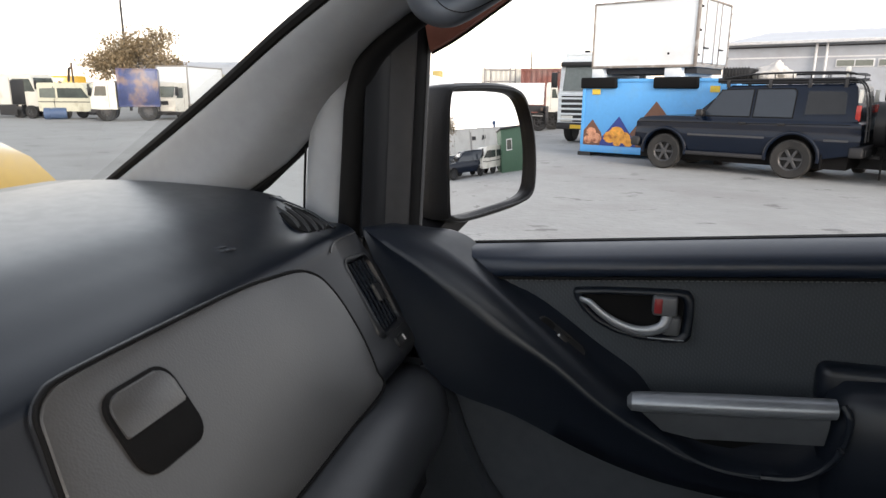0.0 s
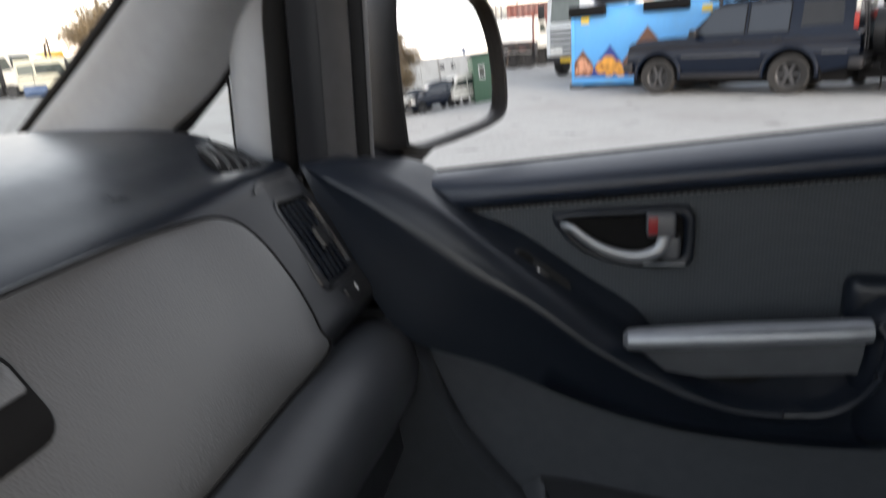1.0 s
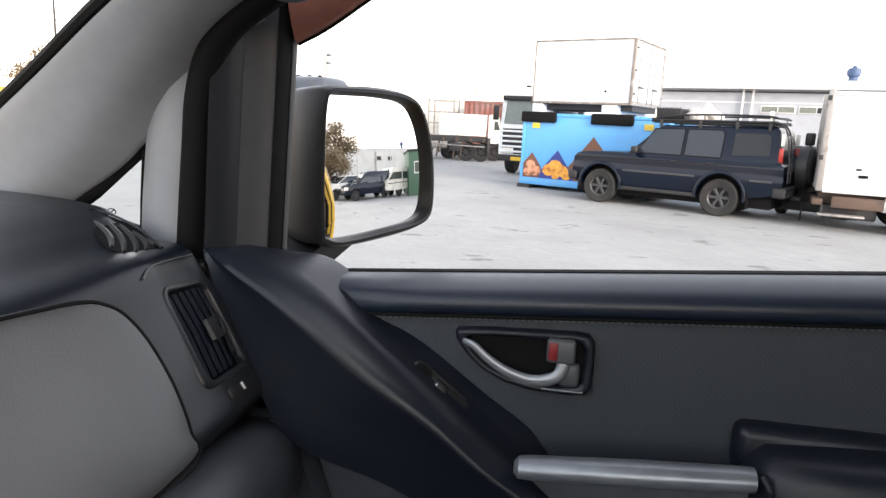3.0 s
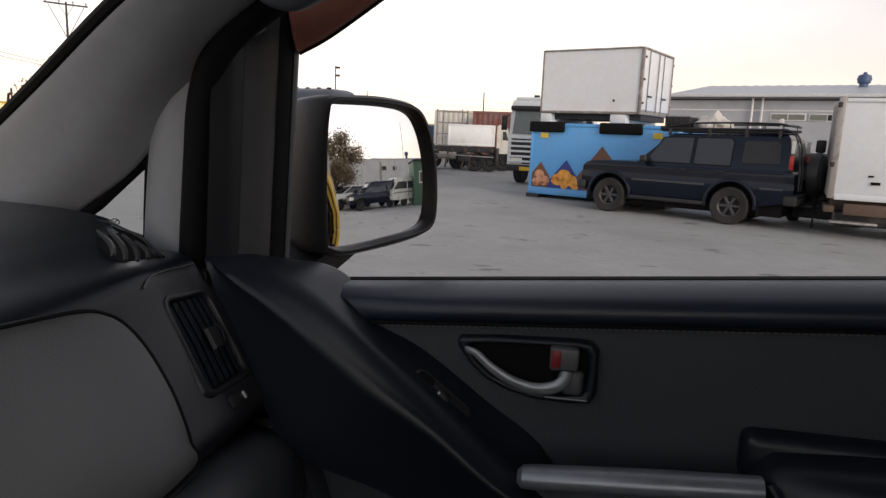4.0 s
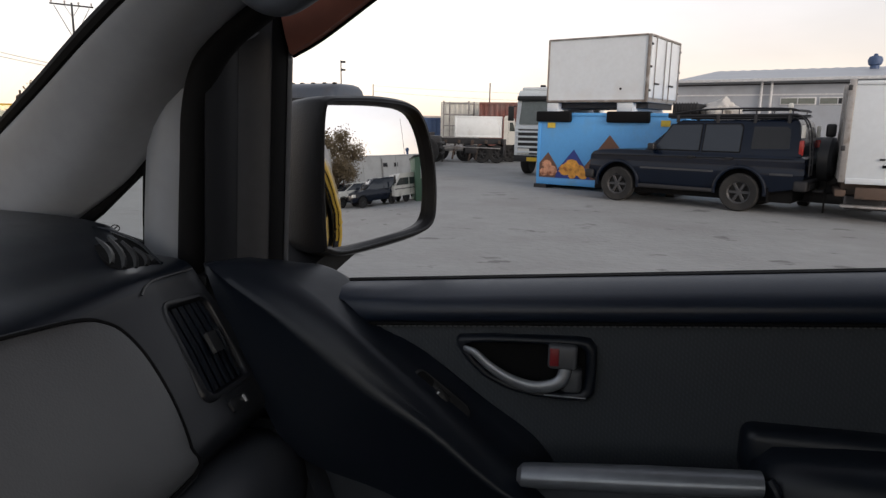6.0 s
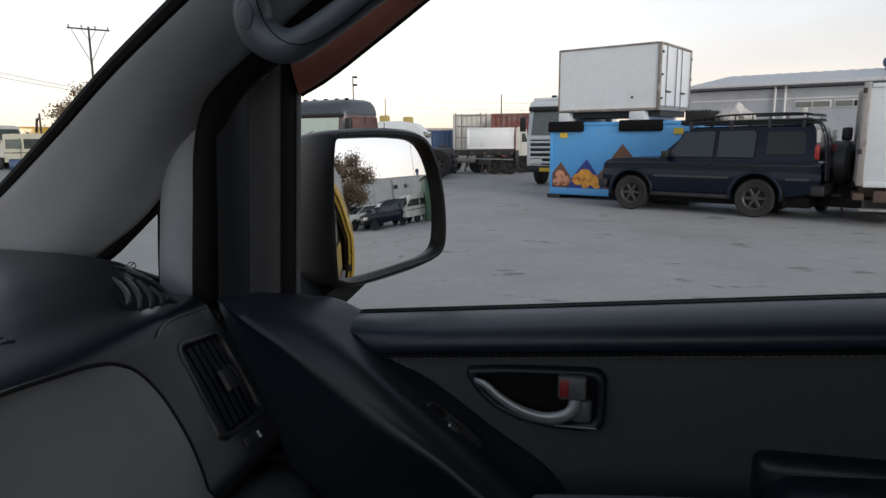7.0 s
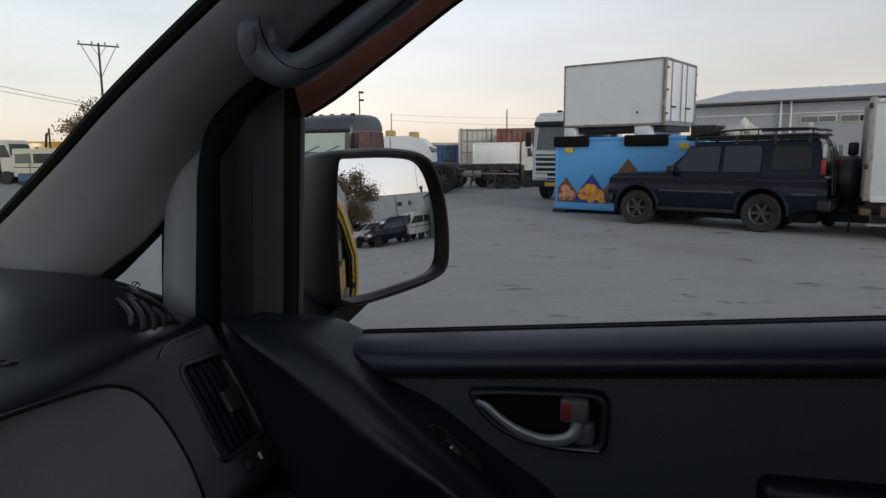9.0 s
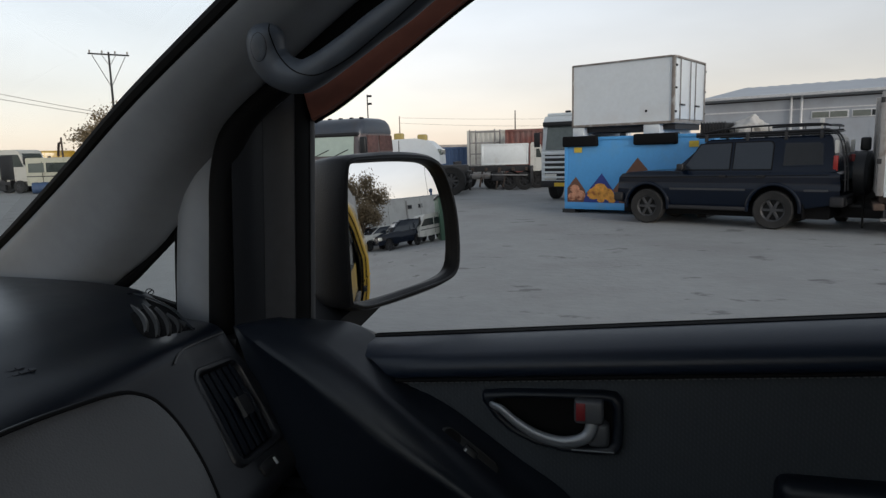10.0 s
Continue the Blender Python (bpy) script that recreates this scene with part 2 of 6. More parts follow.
mirror_mat.use_nodes = True
mb = mirror_mat.node_tree.nodes["Principled BSDF"]
mb.inputs["Metallic"].default_value, mb.inputs["Roughness"].default_value = 1.0, 0.015
mb.inputs["Base Color"].default_value = (0.98, 0.98, 0.98, 1)
M["mirror"] = mirror_mat

leaf_mat = mk("leaves", (0.17, 0.125, 0.07), 0.7, var=0.5, scale=3)
# woods paled in the base colour to stand for distance haze
M["far"] = mk("haze_tinted_woods", (0.36, 0.33, 0.30), 0.9, var=0.25, scale=0.05)
# reflected sky and pink dusk are mixed into these two glass colours
M["paleglass"] = mk("sky_tint_windscreen", (0.40, 0.48, 0.42), 0.15, spec=0.5, scale=0.8, var=0.07)
M["pinkglass"] = mk("dusk_tint_glass", (0.11, 0.06, 0.055), 0.10, spec=0.5, scale=1.0, var=0.5)
M["leaf"] = leaf_mat


def ground_material():
    m = mk("yard_concrete", (0.287, 0.292, 0.288), 0.85, var=0.10, scale=0.35, bump=0.5, bscale=9, stain=(0.5, (0.235, 0.230, 0.226), 0.50, 0.78))
    n, l = m.node_tree.nodes, m.node_tree.links
    b = n["Principled BSDF"]
    old = b.inputs["Base Color"].links[0].from_socket
    co = n.new("ShaderNodeTexCoord")
    mp = n.new("ShaderNodeMapping")
    mp.inputs["Rotation"].default_value = (0, 0, radians(12))
    mp.inputs["Scale"].default_value = (1.1, 1.8, 1)
    l.new(co.outputs["Object"], mp.inputs["Vector"])
    t = n.new("ShaderNodeTexNoise")
    t.inputs["Scale"].default_value, t.inputs["Detail"].default_value, t.inputs["Roughness"].default_value = 1.0, 5, 0.6
    l.new(mp.outputs["Vector"], t.inputs["Vector"])
    r = n.new("ShaderNodeMapRange")
    r.inputs["From Min"].default_value, r.inputs["From Max"].default_value = 0.625, 0.665
    r.inputs["To Max"].default_value = 0.6
    l.new(t.outputs["Fac"], r.inputs["Value"])
    mx = n.new("ShaderNodeMix")
    mx.data_type = "RGBA"
    l.new(r.outputs["Result"], mx.inputs["Factor"])
    l.new(old, mx.inputs["A"])
    mx.inputs["B"].default_value = (0.075, 0.074, 0.073, 1)
    l.new(mx.outputs["Result"], b.inputs["Base Color"])
    return m


M["ground"] = ground_material()


# ---- building helpers ----
def V(*a):
    return Vector(a)


def finish(name, bm, mat, smooth=35):
    bmesh.ops.remove_doubles(bm, verts=bm.verts, dist=1e-6)
    bmesh.ops.recalc_face_normals(bm, faces=bm.faces)
    for f in bm.faces:
        f.smooth = True
    lim = radians(smooth)
    for e in bm.edges:
        e.smooth = len(e.link_faces) == 2 and e.calc_face_angle(0) < lim
    me = bpy.data.meshes.new(name)
    bm.to_mesh(me)
    bm.free()
    me.materials.append(M[mat])
    return me


def part(name, bm, mat, parent, label="", smooth=35):
    ob = new(name, finish(name, bm, mat, smooth))
    ob.parent = parent
    return tagged(ob, label) if label else ob


def thing(name, label, category, m=None, group="", kind=""):
    ob = new(name)
    ob.empty_display_size = 0.1
    ob.matrix_world = m or Matrix()
    return tagged(ob, label, category, group, kind)


def single(name, bm, mat, label, category, m=None, group="", kind="", smooth=35):
    ob = new(name, finish(name, bm, mat, smooth))
    if m:
        ob.matrix_world = m
    return tagged(ob, label, category, group, kind)


def B():
    return bmesh.new()


def bx(bm, x0, x1, y0, y1, z0, z1, bevel=0.0, seg=2, m=None):
    mm = Matrix.LocRotScale(((x0 + x1) / 2, (y0 + y1) / 2, (z0 + z1) / 2), None, (abs(x1 - x0), abs(y1 - y0), abs(z1 - z0)))
    r = bmesh.ops.create_cube(bm, size=1.0, matrix=mm)
    vs = r["verts"]
    if bevel:
        es = list({e for v in vs for e in v.link_edges})
        o = bmesh.ops.bevel(bm, geom=es, offset=bevel, segments=seg, affect="EDGES", profile=0.5)
        vs = list({v for f in o["faces"] for v in f.verts} | {v for v in vs if v.is_valid})
    if m:
        done = set()
        stack = [v for v in vs if v.is_valid]
        while stack:
            v = stack.pop()
            if v in done:
                continue
            done.add(v)
            stack += [e.other_vert(v) for e in v.link_edges]
        for v in done:
            v.co = m @ v.co
    return bm


def grid(bm, rows, close_rows=False, close_cols=False, caps=False):
    vs = [[bm.verts.new(p) for p in r] for r in rows]
    nr, nc = len(vs), len(vs[0])
    for i in range(nr if close_rows else nr - 1):
        for j in range(nc if close_cols else nc - 1):
            a, b, c, d = vs[i][j], vs[i][(j + 1) % nc], vs[(i + 1) % nr][(j + 1) % nc], vs[(i + 1) % nr][j]
            if len({a, b, c, d}) == 4:
                bm.faces.new((a, b, c, d))
    if caps:
        bm.faces.new(vs[0][::-1])
        bm.faces.new(vs[-1])
    return bm


def crom(pts, n=6, closed=False):
    pts = [Vector(p) for p in pts]
    out, k = [], len(pts)
    for i in range(k if closed else k - 1):
        p1, p2 = pts[i], pts[(i + 1) % k]
        p0 = pts[i - 1] if (i > 0 or closed) else p1 * 2 - p2
        p3 = pts[(i + 2) % k] if (i + 2 < k or closed) else p2 * 2 - p1
        for s in range(n):
            t = s / n
            out.append(0.5 * ((2 * p1) + (p2 - p0) * t + (2 * p0 - 5 * p1 + 4 * p2 - p3) * t * t + (3 * p1 - p0 - 3 * p2 + p3) * t ** 3))
    if not closed:
        out.append(pts[-1])
    return out


def tube(bm, pts, r, seg=10, closed=False, flat=1.0, up=(0, 0, 1)):
    pts = [Vector(p) for p in pts]
    k = len(pts)
    rows = []
    for i, p in enumerate(pts):
        a = pts[i - 1] if (i or closed) else p
        b = pts[(i + 1) % k] if (i + 1 < k or closed) else p
        t = (b - a).normalized()
        u = Vector(up)
        if abs(t.dot(u)) > 0.97:
            u = Vector((1, 0, 0))
        s = t.cross(u).normalized()
        w = s.cross(t)
        rr = r[i] if isinstance(r, (list, tuple)) else r
        rows.append([p + s * (rr * math.cos(2 * math.pi * j / seg)) + w * (rr * flat * math.sin(2 * math.pi * j / seg)) for j in range(seg)])
    return grid(bm, rows, close_rows=closed, close_cols=True, caps=not closed)


def cyl(bm, p, q, r, r2=None, seg=14):
    return tube(bm, [p, q], [r, r if r2 is None else r2], seg)


def prism(bm, outline, m, depth, bevel=0.0):
    """A flat outline in m's xy plane, raised by depth along its z."""
    a = [bm.verts.new(m @ Vector((x, y, 0))) for x, y in outline]
    b = [bm.verts.new(m @ Vector((x, y, depth))) for x, y in outline]
    k = len(a)
    top = bm.faces.new(b)
    bm.faces.new(a[::-1])
    for i in range(k):
        bm.faces.new((a[i], a[(i + 1) % k], b[(i + 1) % k], b[i]))
    if bevel:
        bmesh.ops.bevel(bm, geom=list(top.edges), offset=bevel, segments=2, affect="EDGES", profile=0.5)
    return bm


def rrect(x0, x1, y0, y1, r, seg=5):
    r4 = r if isinstance(r, (list, tuple)) else (r,) * 4
    out = []
    for (cx, cy, a0), q in zip(((x1, y1, 0), (x0, y1, 90), (x0, y0, 180), (x1, y0, 270)), r4):
        sx, sy = (1 if cx == x1 else -1), (1 if cy == y1 else -1)
        for i in range(seg + 1):
            a = radians(a0 + 90 * i / seg)
            out.append((cx - sx * q + q * math.cos(a), cy - sy * q + q * math.sin(a)))
    return out


def lathe(bm, prof, m, seg=28, closed=True):
    rows = [[m @ Vector((r * math.cos(2 * math.pi * j / seg), r * math.sin(2 * math.pi * j / seg), z)) for j in range(seg)] for r, z in prof]
    return grid(bm, rows, close_cols=True, caps=closed and prof[0][0] > 1e-4)


def basis(o, x, y):
    """A matrix with origin o, its x axis along x and its y axis near y."""
    x = Vector(x).normalized()
    z = x.cross(Vector(y)).normalized()
    y = z.cross(x)
    return Matrix.Translation(o) @ Matrix((x, y, z)).transposed().to_4x4()


def place(x, y, deg, z=0.0):
    return pose(x, y, z, 0, 0, deg)


# ---- ground ----
bm = B()
rings = [0.0, 8, 20, 45, 100, 250, 700, 1800]
rows = [[V(r * math.cos(2 * math.pi * j / 48), r * math.sin(2 * math.pi * j / 48), 0) for j in range(48)] for r in rings[1:]]
grid(bm, rows, close_cols=True)
bm.verts.ensure_lookup_table()
bm.faces.new([bm.verts[i] for i in range(48)])
single("ground", bm, "ground", "wide worn grey concrete yard with dark stains", "ground", kind="structure")


# ---- the van that the camera sits in: dashboard ----
def smooth01(a, b, x):
    t = min(1.0, max(0.0, (x - a) / (b - a)))
    return t * t * (3 - 2 * t)


FN = V(0.838, 0, 0.546)


def face(y, s, off=0.0):
    """A point of the dashboard's sloping face: s metres below its upper crease, off metres proud of it."""
    return V(-0.309 + 0.546 * s, y, 1.405 - 0.838 * s) + FN * off


dashboard = thing("dashboard", "black grained vinyl dashboard with grey glove box", "dashboard")


def swell(y):
    """How far the face stands out round the end vent."""
    return 0.0195 * smooth01(0.47, 0.640, y) * (1 - 0.42 * min(1, max(0, (y - 0.63) / 0.075))) * (1 - smooth01(0.72, 0.75, y))


def dash_section(y):
    bulge = swell(y)
    sink = 0.03 * smooth01(0.718, 0.757, y)
    rim = [V(-0.93, y, 1.450), V(-0.85, y, 1.468), V(-0.70, y, 1.476), V(-0.55, y, 1.473), V(-0.46, y, 1.466), V(-0.402, y, 1.4515), V(-0.360, y, 1.4375)]
    rim += [face(y, -0.024, bulge - 0.003), face(y, 0.004, bulge), face(y, 0.06, bulge + 0.002), face(y, 0.12, bulge), face(y, 0.158, bulge - 0.002), face(y, 0.172, -0.012)]
    rim = crom(rim, 8) + [V(-0.40, y, 1.20), V(-0.92, y, 1.20)]
    return [p - V(sink, 0, sink * 0.4) * smooth01(-0.44, -0.36, p.x) if p.z > 1.21 else p for p in rim]


ys = [-0.82, -0.5, -0.2, 0.0, 0.15, 0.3, 0.45, 0.48, 0.50, 0.52, 0.54, 0.56, 0.575, 0.585, 0.593] + [0.60 + 0.005 * k for k in range(25)] + [0.727, 0.735, 0.743, 0.75]
pad_mesh = grid(B(), [dash_section(y) for y in ys], close_cols=True, caps=True)


def in_vent(p):
    if p.x < -0.33:
        return False
    a, b = 0.5, 0.5
    for k in range(4):
        b = (1.401 - 0.007 * a - p.z) / (0.081 + 0.003 * a)
        a = (p.y - 0.628 + 0.018 * b) / (0.077 + 0.013 * b)
    return -0.02 < a < 1.02 and -0.02 < b < 1.02


mouth = [f for f in pad_mesh.faces if in_vent(f.calc_center_median())]
bmesh.ops.delete(pad_mesh, geom=mouth, context="FACES")
low_faces = [f for f in pad_mesh.faces if f.calc_center_median().z > 1.19 and (f.calc_center_median() - face(0, 0)).dot(V(0.546, 0, -0.838)) > -0.009 and f.calc_center_median().x > -0.40]
fascia = B()
copies = {}
for f in low_faces:
    fascia.faces.new([copies.setdefault(v, fascia.verts.new(v.co)) if v not in copies else copies[v] for v in f.verts])
bmesh.ops.delete(fascia, geom=[v for v in fascia.verts if not v.link_faces], context="VERTS")
bmesh.ops.delete(pad_mesh, geom=low_faces, context="FACES")
part("dash_pad", pad_mesh, "dash", dashboard, "black grained vinyl dash pad")
part("fascia", fascia, "fascia", dashboard, "dark grey grained lower fascia")

# lower knee roll, running across under the glove box
roll = [V(-0.215, -0.8, 1.198), V(-0.215, 0.0, 1.200), V(-0.213, 0.35, 1.203), V(-0.210, 0.50, 1.204), V(-0.208, 0.565, 1.202), V(-0.210, 0.61, 1.198), V(-0.216, 0.66, 1.190), V(-0.228, 0.70, 1.178)]
part("knee_roll", tube(B(), crom(roll, 5), 0.060, 18), "bolster", dashboard, "padded dark grey knee roll")
bm = grid(B(), [[V(-0.215, y, 1.18), V(-0.20, y, 1.05), V(-0.30, y, 0.82), V(-0.42, y, 0.62), V(-0.50, y, 0.62), V(-0.5, y, 1.18)] for y in (-0.8, 0.1, 0.5, 0.74)], close_cols=True, caps=True)
bx(bm, -0.42, -0.255, -0.8, 0.765, 1.16, 1.30)
part("lower_panel", bm, "bolster", dashboard)
part("end_filler", bx(B(), -0.37, -0.30, 0.735, 0.782, 1.18, 1.41, 0.006), "black", dashboard)

# glove box lid with its shut line and latch
lid_out = [(p.x, p.y) for p in crom([(0.550, -0.165, 0), (0.560, -0.145, 0), (0.567, -0.122, 0), (0.572, -0.094, 0), (0.5735, -0.060, 0), (0.571, -0.037, 0), (0.565, -0.0185, 0), (0.555, -0.007, 0), (0.541, 0.0012, 0), (0.51, 0.008, 0), (0.438, 0.0152, 0), (0.30, 0.0175, 0), (0.224, 0.0175, 0), (0.204, 0.014, 0), (0.190, 0.003, 0), (0.184, -0.015, 0), (0.172, -0.06, 0), (0.160, -0.12, 0), (0.152, -0.165, 0), (0.30, -0.168, 0), (0.45, -0.168, 0)], 4, closed=True)]
bm = B()
rows = []
for shr, off in ((0.0, -0.006), (0.0, 0.0035), (0.008, 0.005), (0.04, 0.0056), (0.12, 0.006), (0.25, 0.006), (0.4, 0.006), (0.55, 0.006), (0.7, 0.006), (0.85, 0.006), (0.97, 0.006)):
    cy, cs = 0.39, -0.07
    rows.append([face(cy + (y - cy) * (1 - shr), -(cs + (s - cs) * (1 - shr)), off + swell(cy + (y - cy) * (1 - shr)) + 0.003 * (1 - (1 - shr) ** 2)) for y, s in lid_out])
grid(bm, rows, close_cols=True)
bm.verts.ensure_lookup_table()
bm.faces.new([bm.verts[-len(lid_out) + i] for i in range(len(lid_out))])
lid = part("glove_box_lid", bm, "lid", dashboard, "grey grained glove box lid")
seam = [face(0.39 + (y - 0.39) * 1.008, -(-0.07 + (s + 0.07) * 1.018), 0.0032 + swell(y)) for y, s in lid_out]
part("shut_line", tube(B(), seam, 0.0022, 6, closed=True), "rubber", dashboard)
bead = [face(0.39 + (y - 0.39) * 1.017, -(-0.07 + (s + 0.07) * 1.038), 0.0018 + swell(y)) for y, s in lid_out]
part("lid_surround", tube(B(), bead, 0.0016, 6, closed=True), "fascia", dashboard, "thin raised edge round the lid")
lm = basis(face(0.262, 0.036, 0.0098), (0, 1, 0), (-0.546, 0, 0.838))
# flat black plate stands for the shaded hollow round the latch
bm = prism(B(), rrect(-0.036, 0.036, -0.038, 0.031, 0.017), lm @ pose(0, 0, -0.004), 0.0044, 0.0005)
part("latch_shade", bm, "rubber", lid, "black plate for the shaded recess under the latch")
bm = prism(B(), rrect(-0.0325, 0.0325, -0.005, 0.0275, (0.014, 0.014, 0.002, 0.002)), lm @ pose(0, 0, -0.003), 0.0052, 0.0015)
part("latch", bm, "lid", lid, "grey paddle latch")

# end air vent: bezel, slats, tab and thumb wheel
vc = [V(-0.283, 0.628, 1.401), V(-0.285, 0.705, 1.394), V(-0.234, 0.700, 1.310), V(-0.226, 0.610, 1.320)]


def vent_at(a, b, off=0.0):
    """a across 0..1, b down 0..1 on the vent's mouth."""
    top, low = vc[0].lerp(vc[1], a), vc[3].lerp(vc[2], a)
    return top.lerp(low, b) + FN * off


def vent_loop(grow, off, n=4):
    pts = [(-grow, -grow), (1 + grow, -grow), (1 + grow, 1 + grow), (-grow, 1 + grow)]
    out = []
    for i in range(4):
        p, a, b = pts[i], pts[i - 1], pts[(i + 1) % 4]
        for t in range(n + 1):
            u = t / n
            q0 = (p[0] + (a[0] - p[0]) * 0.16, p[1] + (a[1] - p[1]) * 0.16)
            q1 = (p[0] + (b[0] - p[0]) * 0.16, p[1] + (b[1] - p[1]) * 0.16)
            x = (1 - u) ** 2 * q0[0] + 2 * u * (1 - u) * p[0] + u * u * q1[0]
            z = (1 - u) ** 2 * q0[1] + 2 * u * (1 - u) * p[1] + u * u * q1[1]
            out.append(vent_at(x, z, off))
    return out


def settle(p, off):
    """Drop a point along the face's normal until it lies off above the dashboard's skin."""
    d = (p - face(p.y, 0.0)).dot(FN)
    return p + FN * (swell(p.y) + 0.002 + off - d)


bm = grid(B(), [[settle(p, -0.003) for p in vent_loop(0.075, 0.0)], [settle(p, 0.0006) for p in vent_loop(0.062, 0.0)], [settle(p, 0.0012).lerp(p, 0.4) for p in vent_loop(0.04, 0.0012)], vent_loop(0.015, 0.0012), vent_loop(0.0, -0.001), vent_loop(-0.02, -0.028)], close_cols=True)
vent = part("air_vent", bm, "fascia", dashboard, "dark grey air vent bezel")
bm = B()
bm.faces.new([bm.verts.new(p) for p in vent_loop(0.02, -0.026)])
part("duct", bm, "rubber", vent)
for k in range(6):
    a = 0.04 + k * 0.162
    bm = grid(B(), [[vent_at(a, b, -0.0022 - 0.004 * abs(b - 0.5)), vent_at(a + 0.02, b, -0.0008 - 0.004 * abs(b - 0.5)), vent_at(a + 0.135, b, -0.0030 - 0.004 * abs(b - 0.5)), vent_at(a + 0.148, b, -0.0070), vent_at(a + 0.13, b, -0.018), vent_at(a + 0.03, b, -0.014)] for b in (0.02, 0.25, 0.5, 0.75, 0.98)], close_cols=True, caps=True)
    part("slat", bm, "dash", vent)
bm = grid(B(), [[vent_at(0.50, b, 0.0), vent_at(0.52, b, 0.004), vent_at(0.74, b, 0.004), vent_at(0.76, b, 0.0)] for b in (0.40, 0.44, 0.60, 0.64)], caps=False)
part("tab", bm, "black", vent, "black slider tab")
part("tab_edge", tube(B(), crom([vent_at(0.70, 0.38, 0.004), vent_at(0.80, 0.46, 0.005), vent_at(0.80, 0.62, 0.003)], 4), 0.0007, 6), "grey", vent)
bm = B()
tm = basis(settle(vent_at(0.47, 1.215), 0.0), vc[2] - vc[3], vc[0] - vc[3])
prism(bm, rrect(-0.019, 0.019, -0.007, 0.007, 0.003), tm @ pose(0, 0, -0.006), 0.0068, 0.0008)
part("thumb_wheel", bm, "black", vent)
part("wheel_mark", prism(B(), rrect(-0.0012, 0.0012, -0.004, 0.004, 0.0008), tm @ pose(0.010, 0, 0.001), 0.002), "trimwhite", vent)
arc = [settle(p, 0.0) for p in crom([vent_at(-0.28, -0.20, 0.0), vent_at(-0.1, -0.29, 0.0), vent_at(0.3, -0.33, 0.0), vent_at(1.12, -0.36, 0.0)], 6)]
part("bezel_line", tube(B(), arc, 0.0011, 6), "lid", dashboard)

# side demister grille on the dash top, beside the pillar
def top_at(x, y, off=0.0):
    return V(x, y, 1.44725 - 0.2256 * (x + 0.381) + off)


rim_line = [(-0.4398, 0.7267), (-0.4370, 0.7340), (-0.4160, 0.7350), (-0.3740, 0.7210), (-0.3420, 0.6980), (-0.3202, 0.6830)]
demist = part("demister", tube(B(), [top_at(x, y, 0.0015) for x, y, z in crom([(x, y, 0) for x, y in rim_line], 6)], 0.0016, 8), "dash", dashboard, "black side window demister rim")
outline = [(p.x, p.y) for p in crom([(x, y, 0) for x, y in rim_line + [(-0.320, 0.664), (-0.328, 0.644), (-0.346, 0.639), (-0.380, 0.661), (-0.420, 0.700)]], 4, closed=True)]
part("slot", grid(B(), [[top_at(x, y, -0.014) for x, y in outline], [top_at(x, y, -0.0006) for x, y in outline]], close_cols=True, caps=True), "rubber", demist)
for (x0, y0), (x1, y1) in (((-0.414, 0.7006), (-0.3519, 0.6445)), ((-0.4081, 0.7131), (-0.3360, 0.6420)), ((-0.3914, 0.7137), (-0.3290, 0.6512)), ((-0.3703, 0.7063), (-0.3271, 0.6659)), ((-0.3500, 0.6965), (-0.3295, 0.6780))):
    rows = []
    for k in range(6):
        u = k / 5
        x, y = x0 + (x1 - x0) * u + 0.004 * math.sin(math.pi * u), y0 + (y1 - y0) * u + 0.004 * math.sin(math.pi * u)
        w = 0.0042 * (0.35 + 0.65 * math.sin(math.pi * (0.15 + 0.7 * u)))
        rows.append([top_at(x - 0.4 * w, y - w, -0.0012), top_at(x, y, 0.0020), top_at(x + 0.4 * w, y + 0.6 * w, 0.0008), top_at(x + 0.5 * w, y + 0.8 * w, -0.0018)])
    part("fin", grid(B(), rows, close_cols=True, caps=True), "black", demist)
# worn emblem of the airbag cover, plain bars
bm = B()
em = basis(V(-0.372, 0.500, 1.4420), (0.25, 1, 0), (-1, 0.25, 0.33))
for x0, w, o in ((-0.016, 0.005, 0.0), (-0.0095, 0.005, 0.0), (-0.003, 0.005, 0.0), (0.0035, 0.007, 0.0), (0.012, 0.005, 0.0), (-0.010, 0.006, 0.008), (-0.0025, 0.006, 0.008), (0.005, 0.006, 0.008)):
    bx(bm, x0, x0 + w, o - 0.0022, o + 0.0022, -0.001, 0.0004, m=em)
part("cover_mark", bm, "grey", dashboard, "faint embossed airbag bars")

# ---- pillars ----
van = thing("van", "yellow van with black and grey cabin, seen from inside", "van")
W = [V(-0.932, 0.88, 1.395), V(-0.778, 0.829, 1.478), V(-0.643, 0.784, 1.550), V(-0.51, 0.738, 1.622), V(-0.38, 0.693, 1.695), V(-0.20, 0.635, 1.787), V(0.0, 0.570, 1.889), V(0.15, 0.53, 1.96)]
E = [V(-0.600, 0.800, 1.405), V(-0.510, 0.790, 1.462), V(-0.425, 0.787, 1.521), V(-0.345, 0.775, 1.606), V(-0.270, 0.757, 1.678), V(-0.150, 0.722, 1.752), V(0.05, 0.665, 1.862), V(0.18, 0.63, 1.95)]
Wc, Ec = crom(W, 5), crom(E, 5)
rows = []
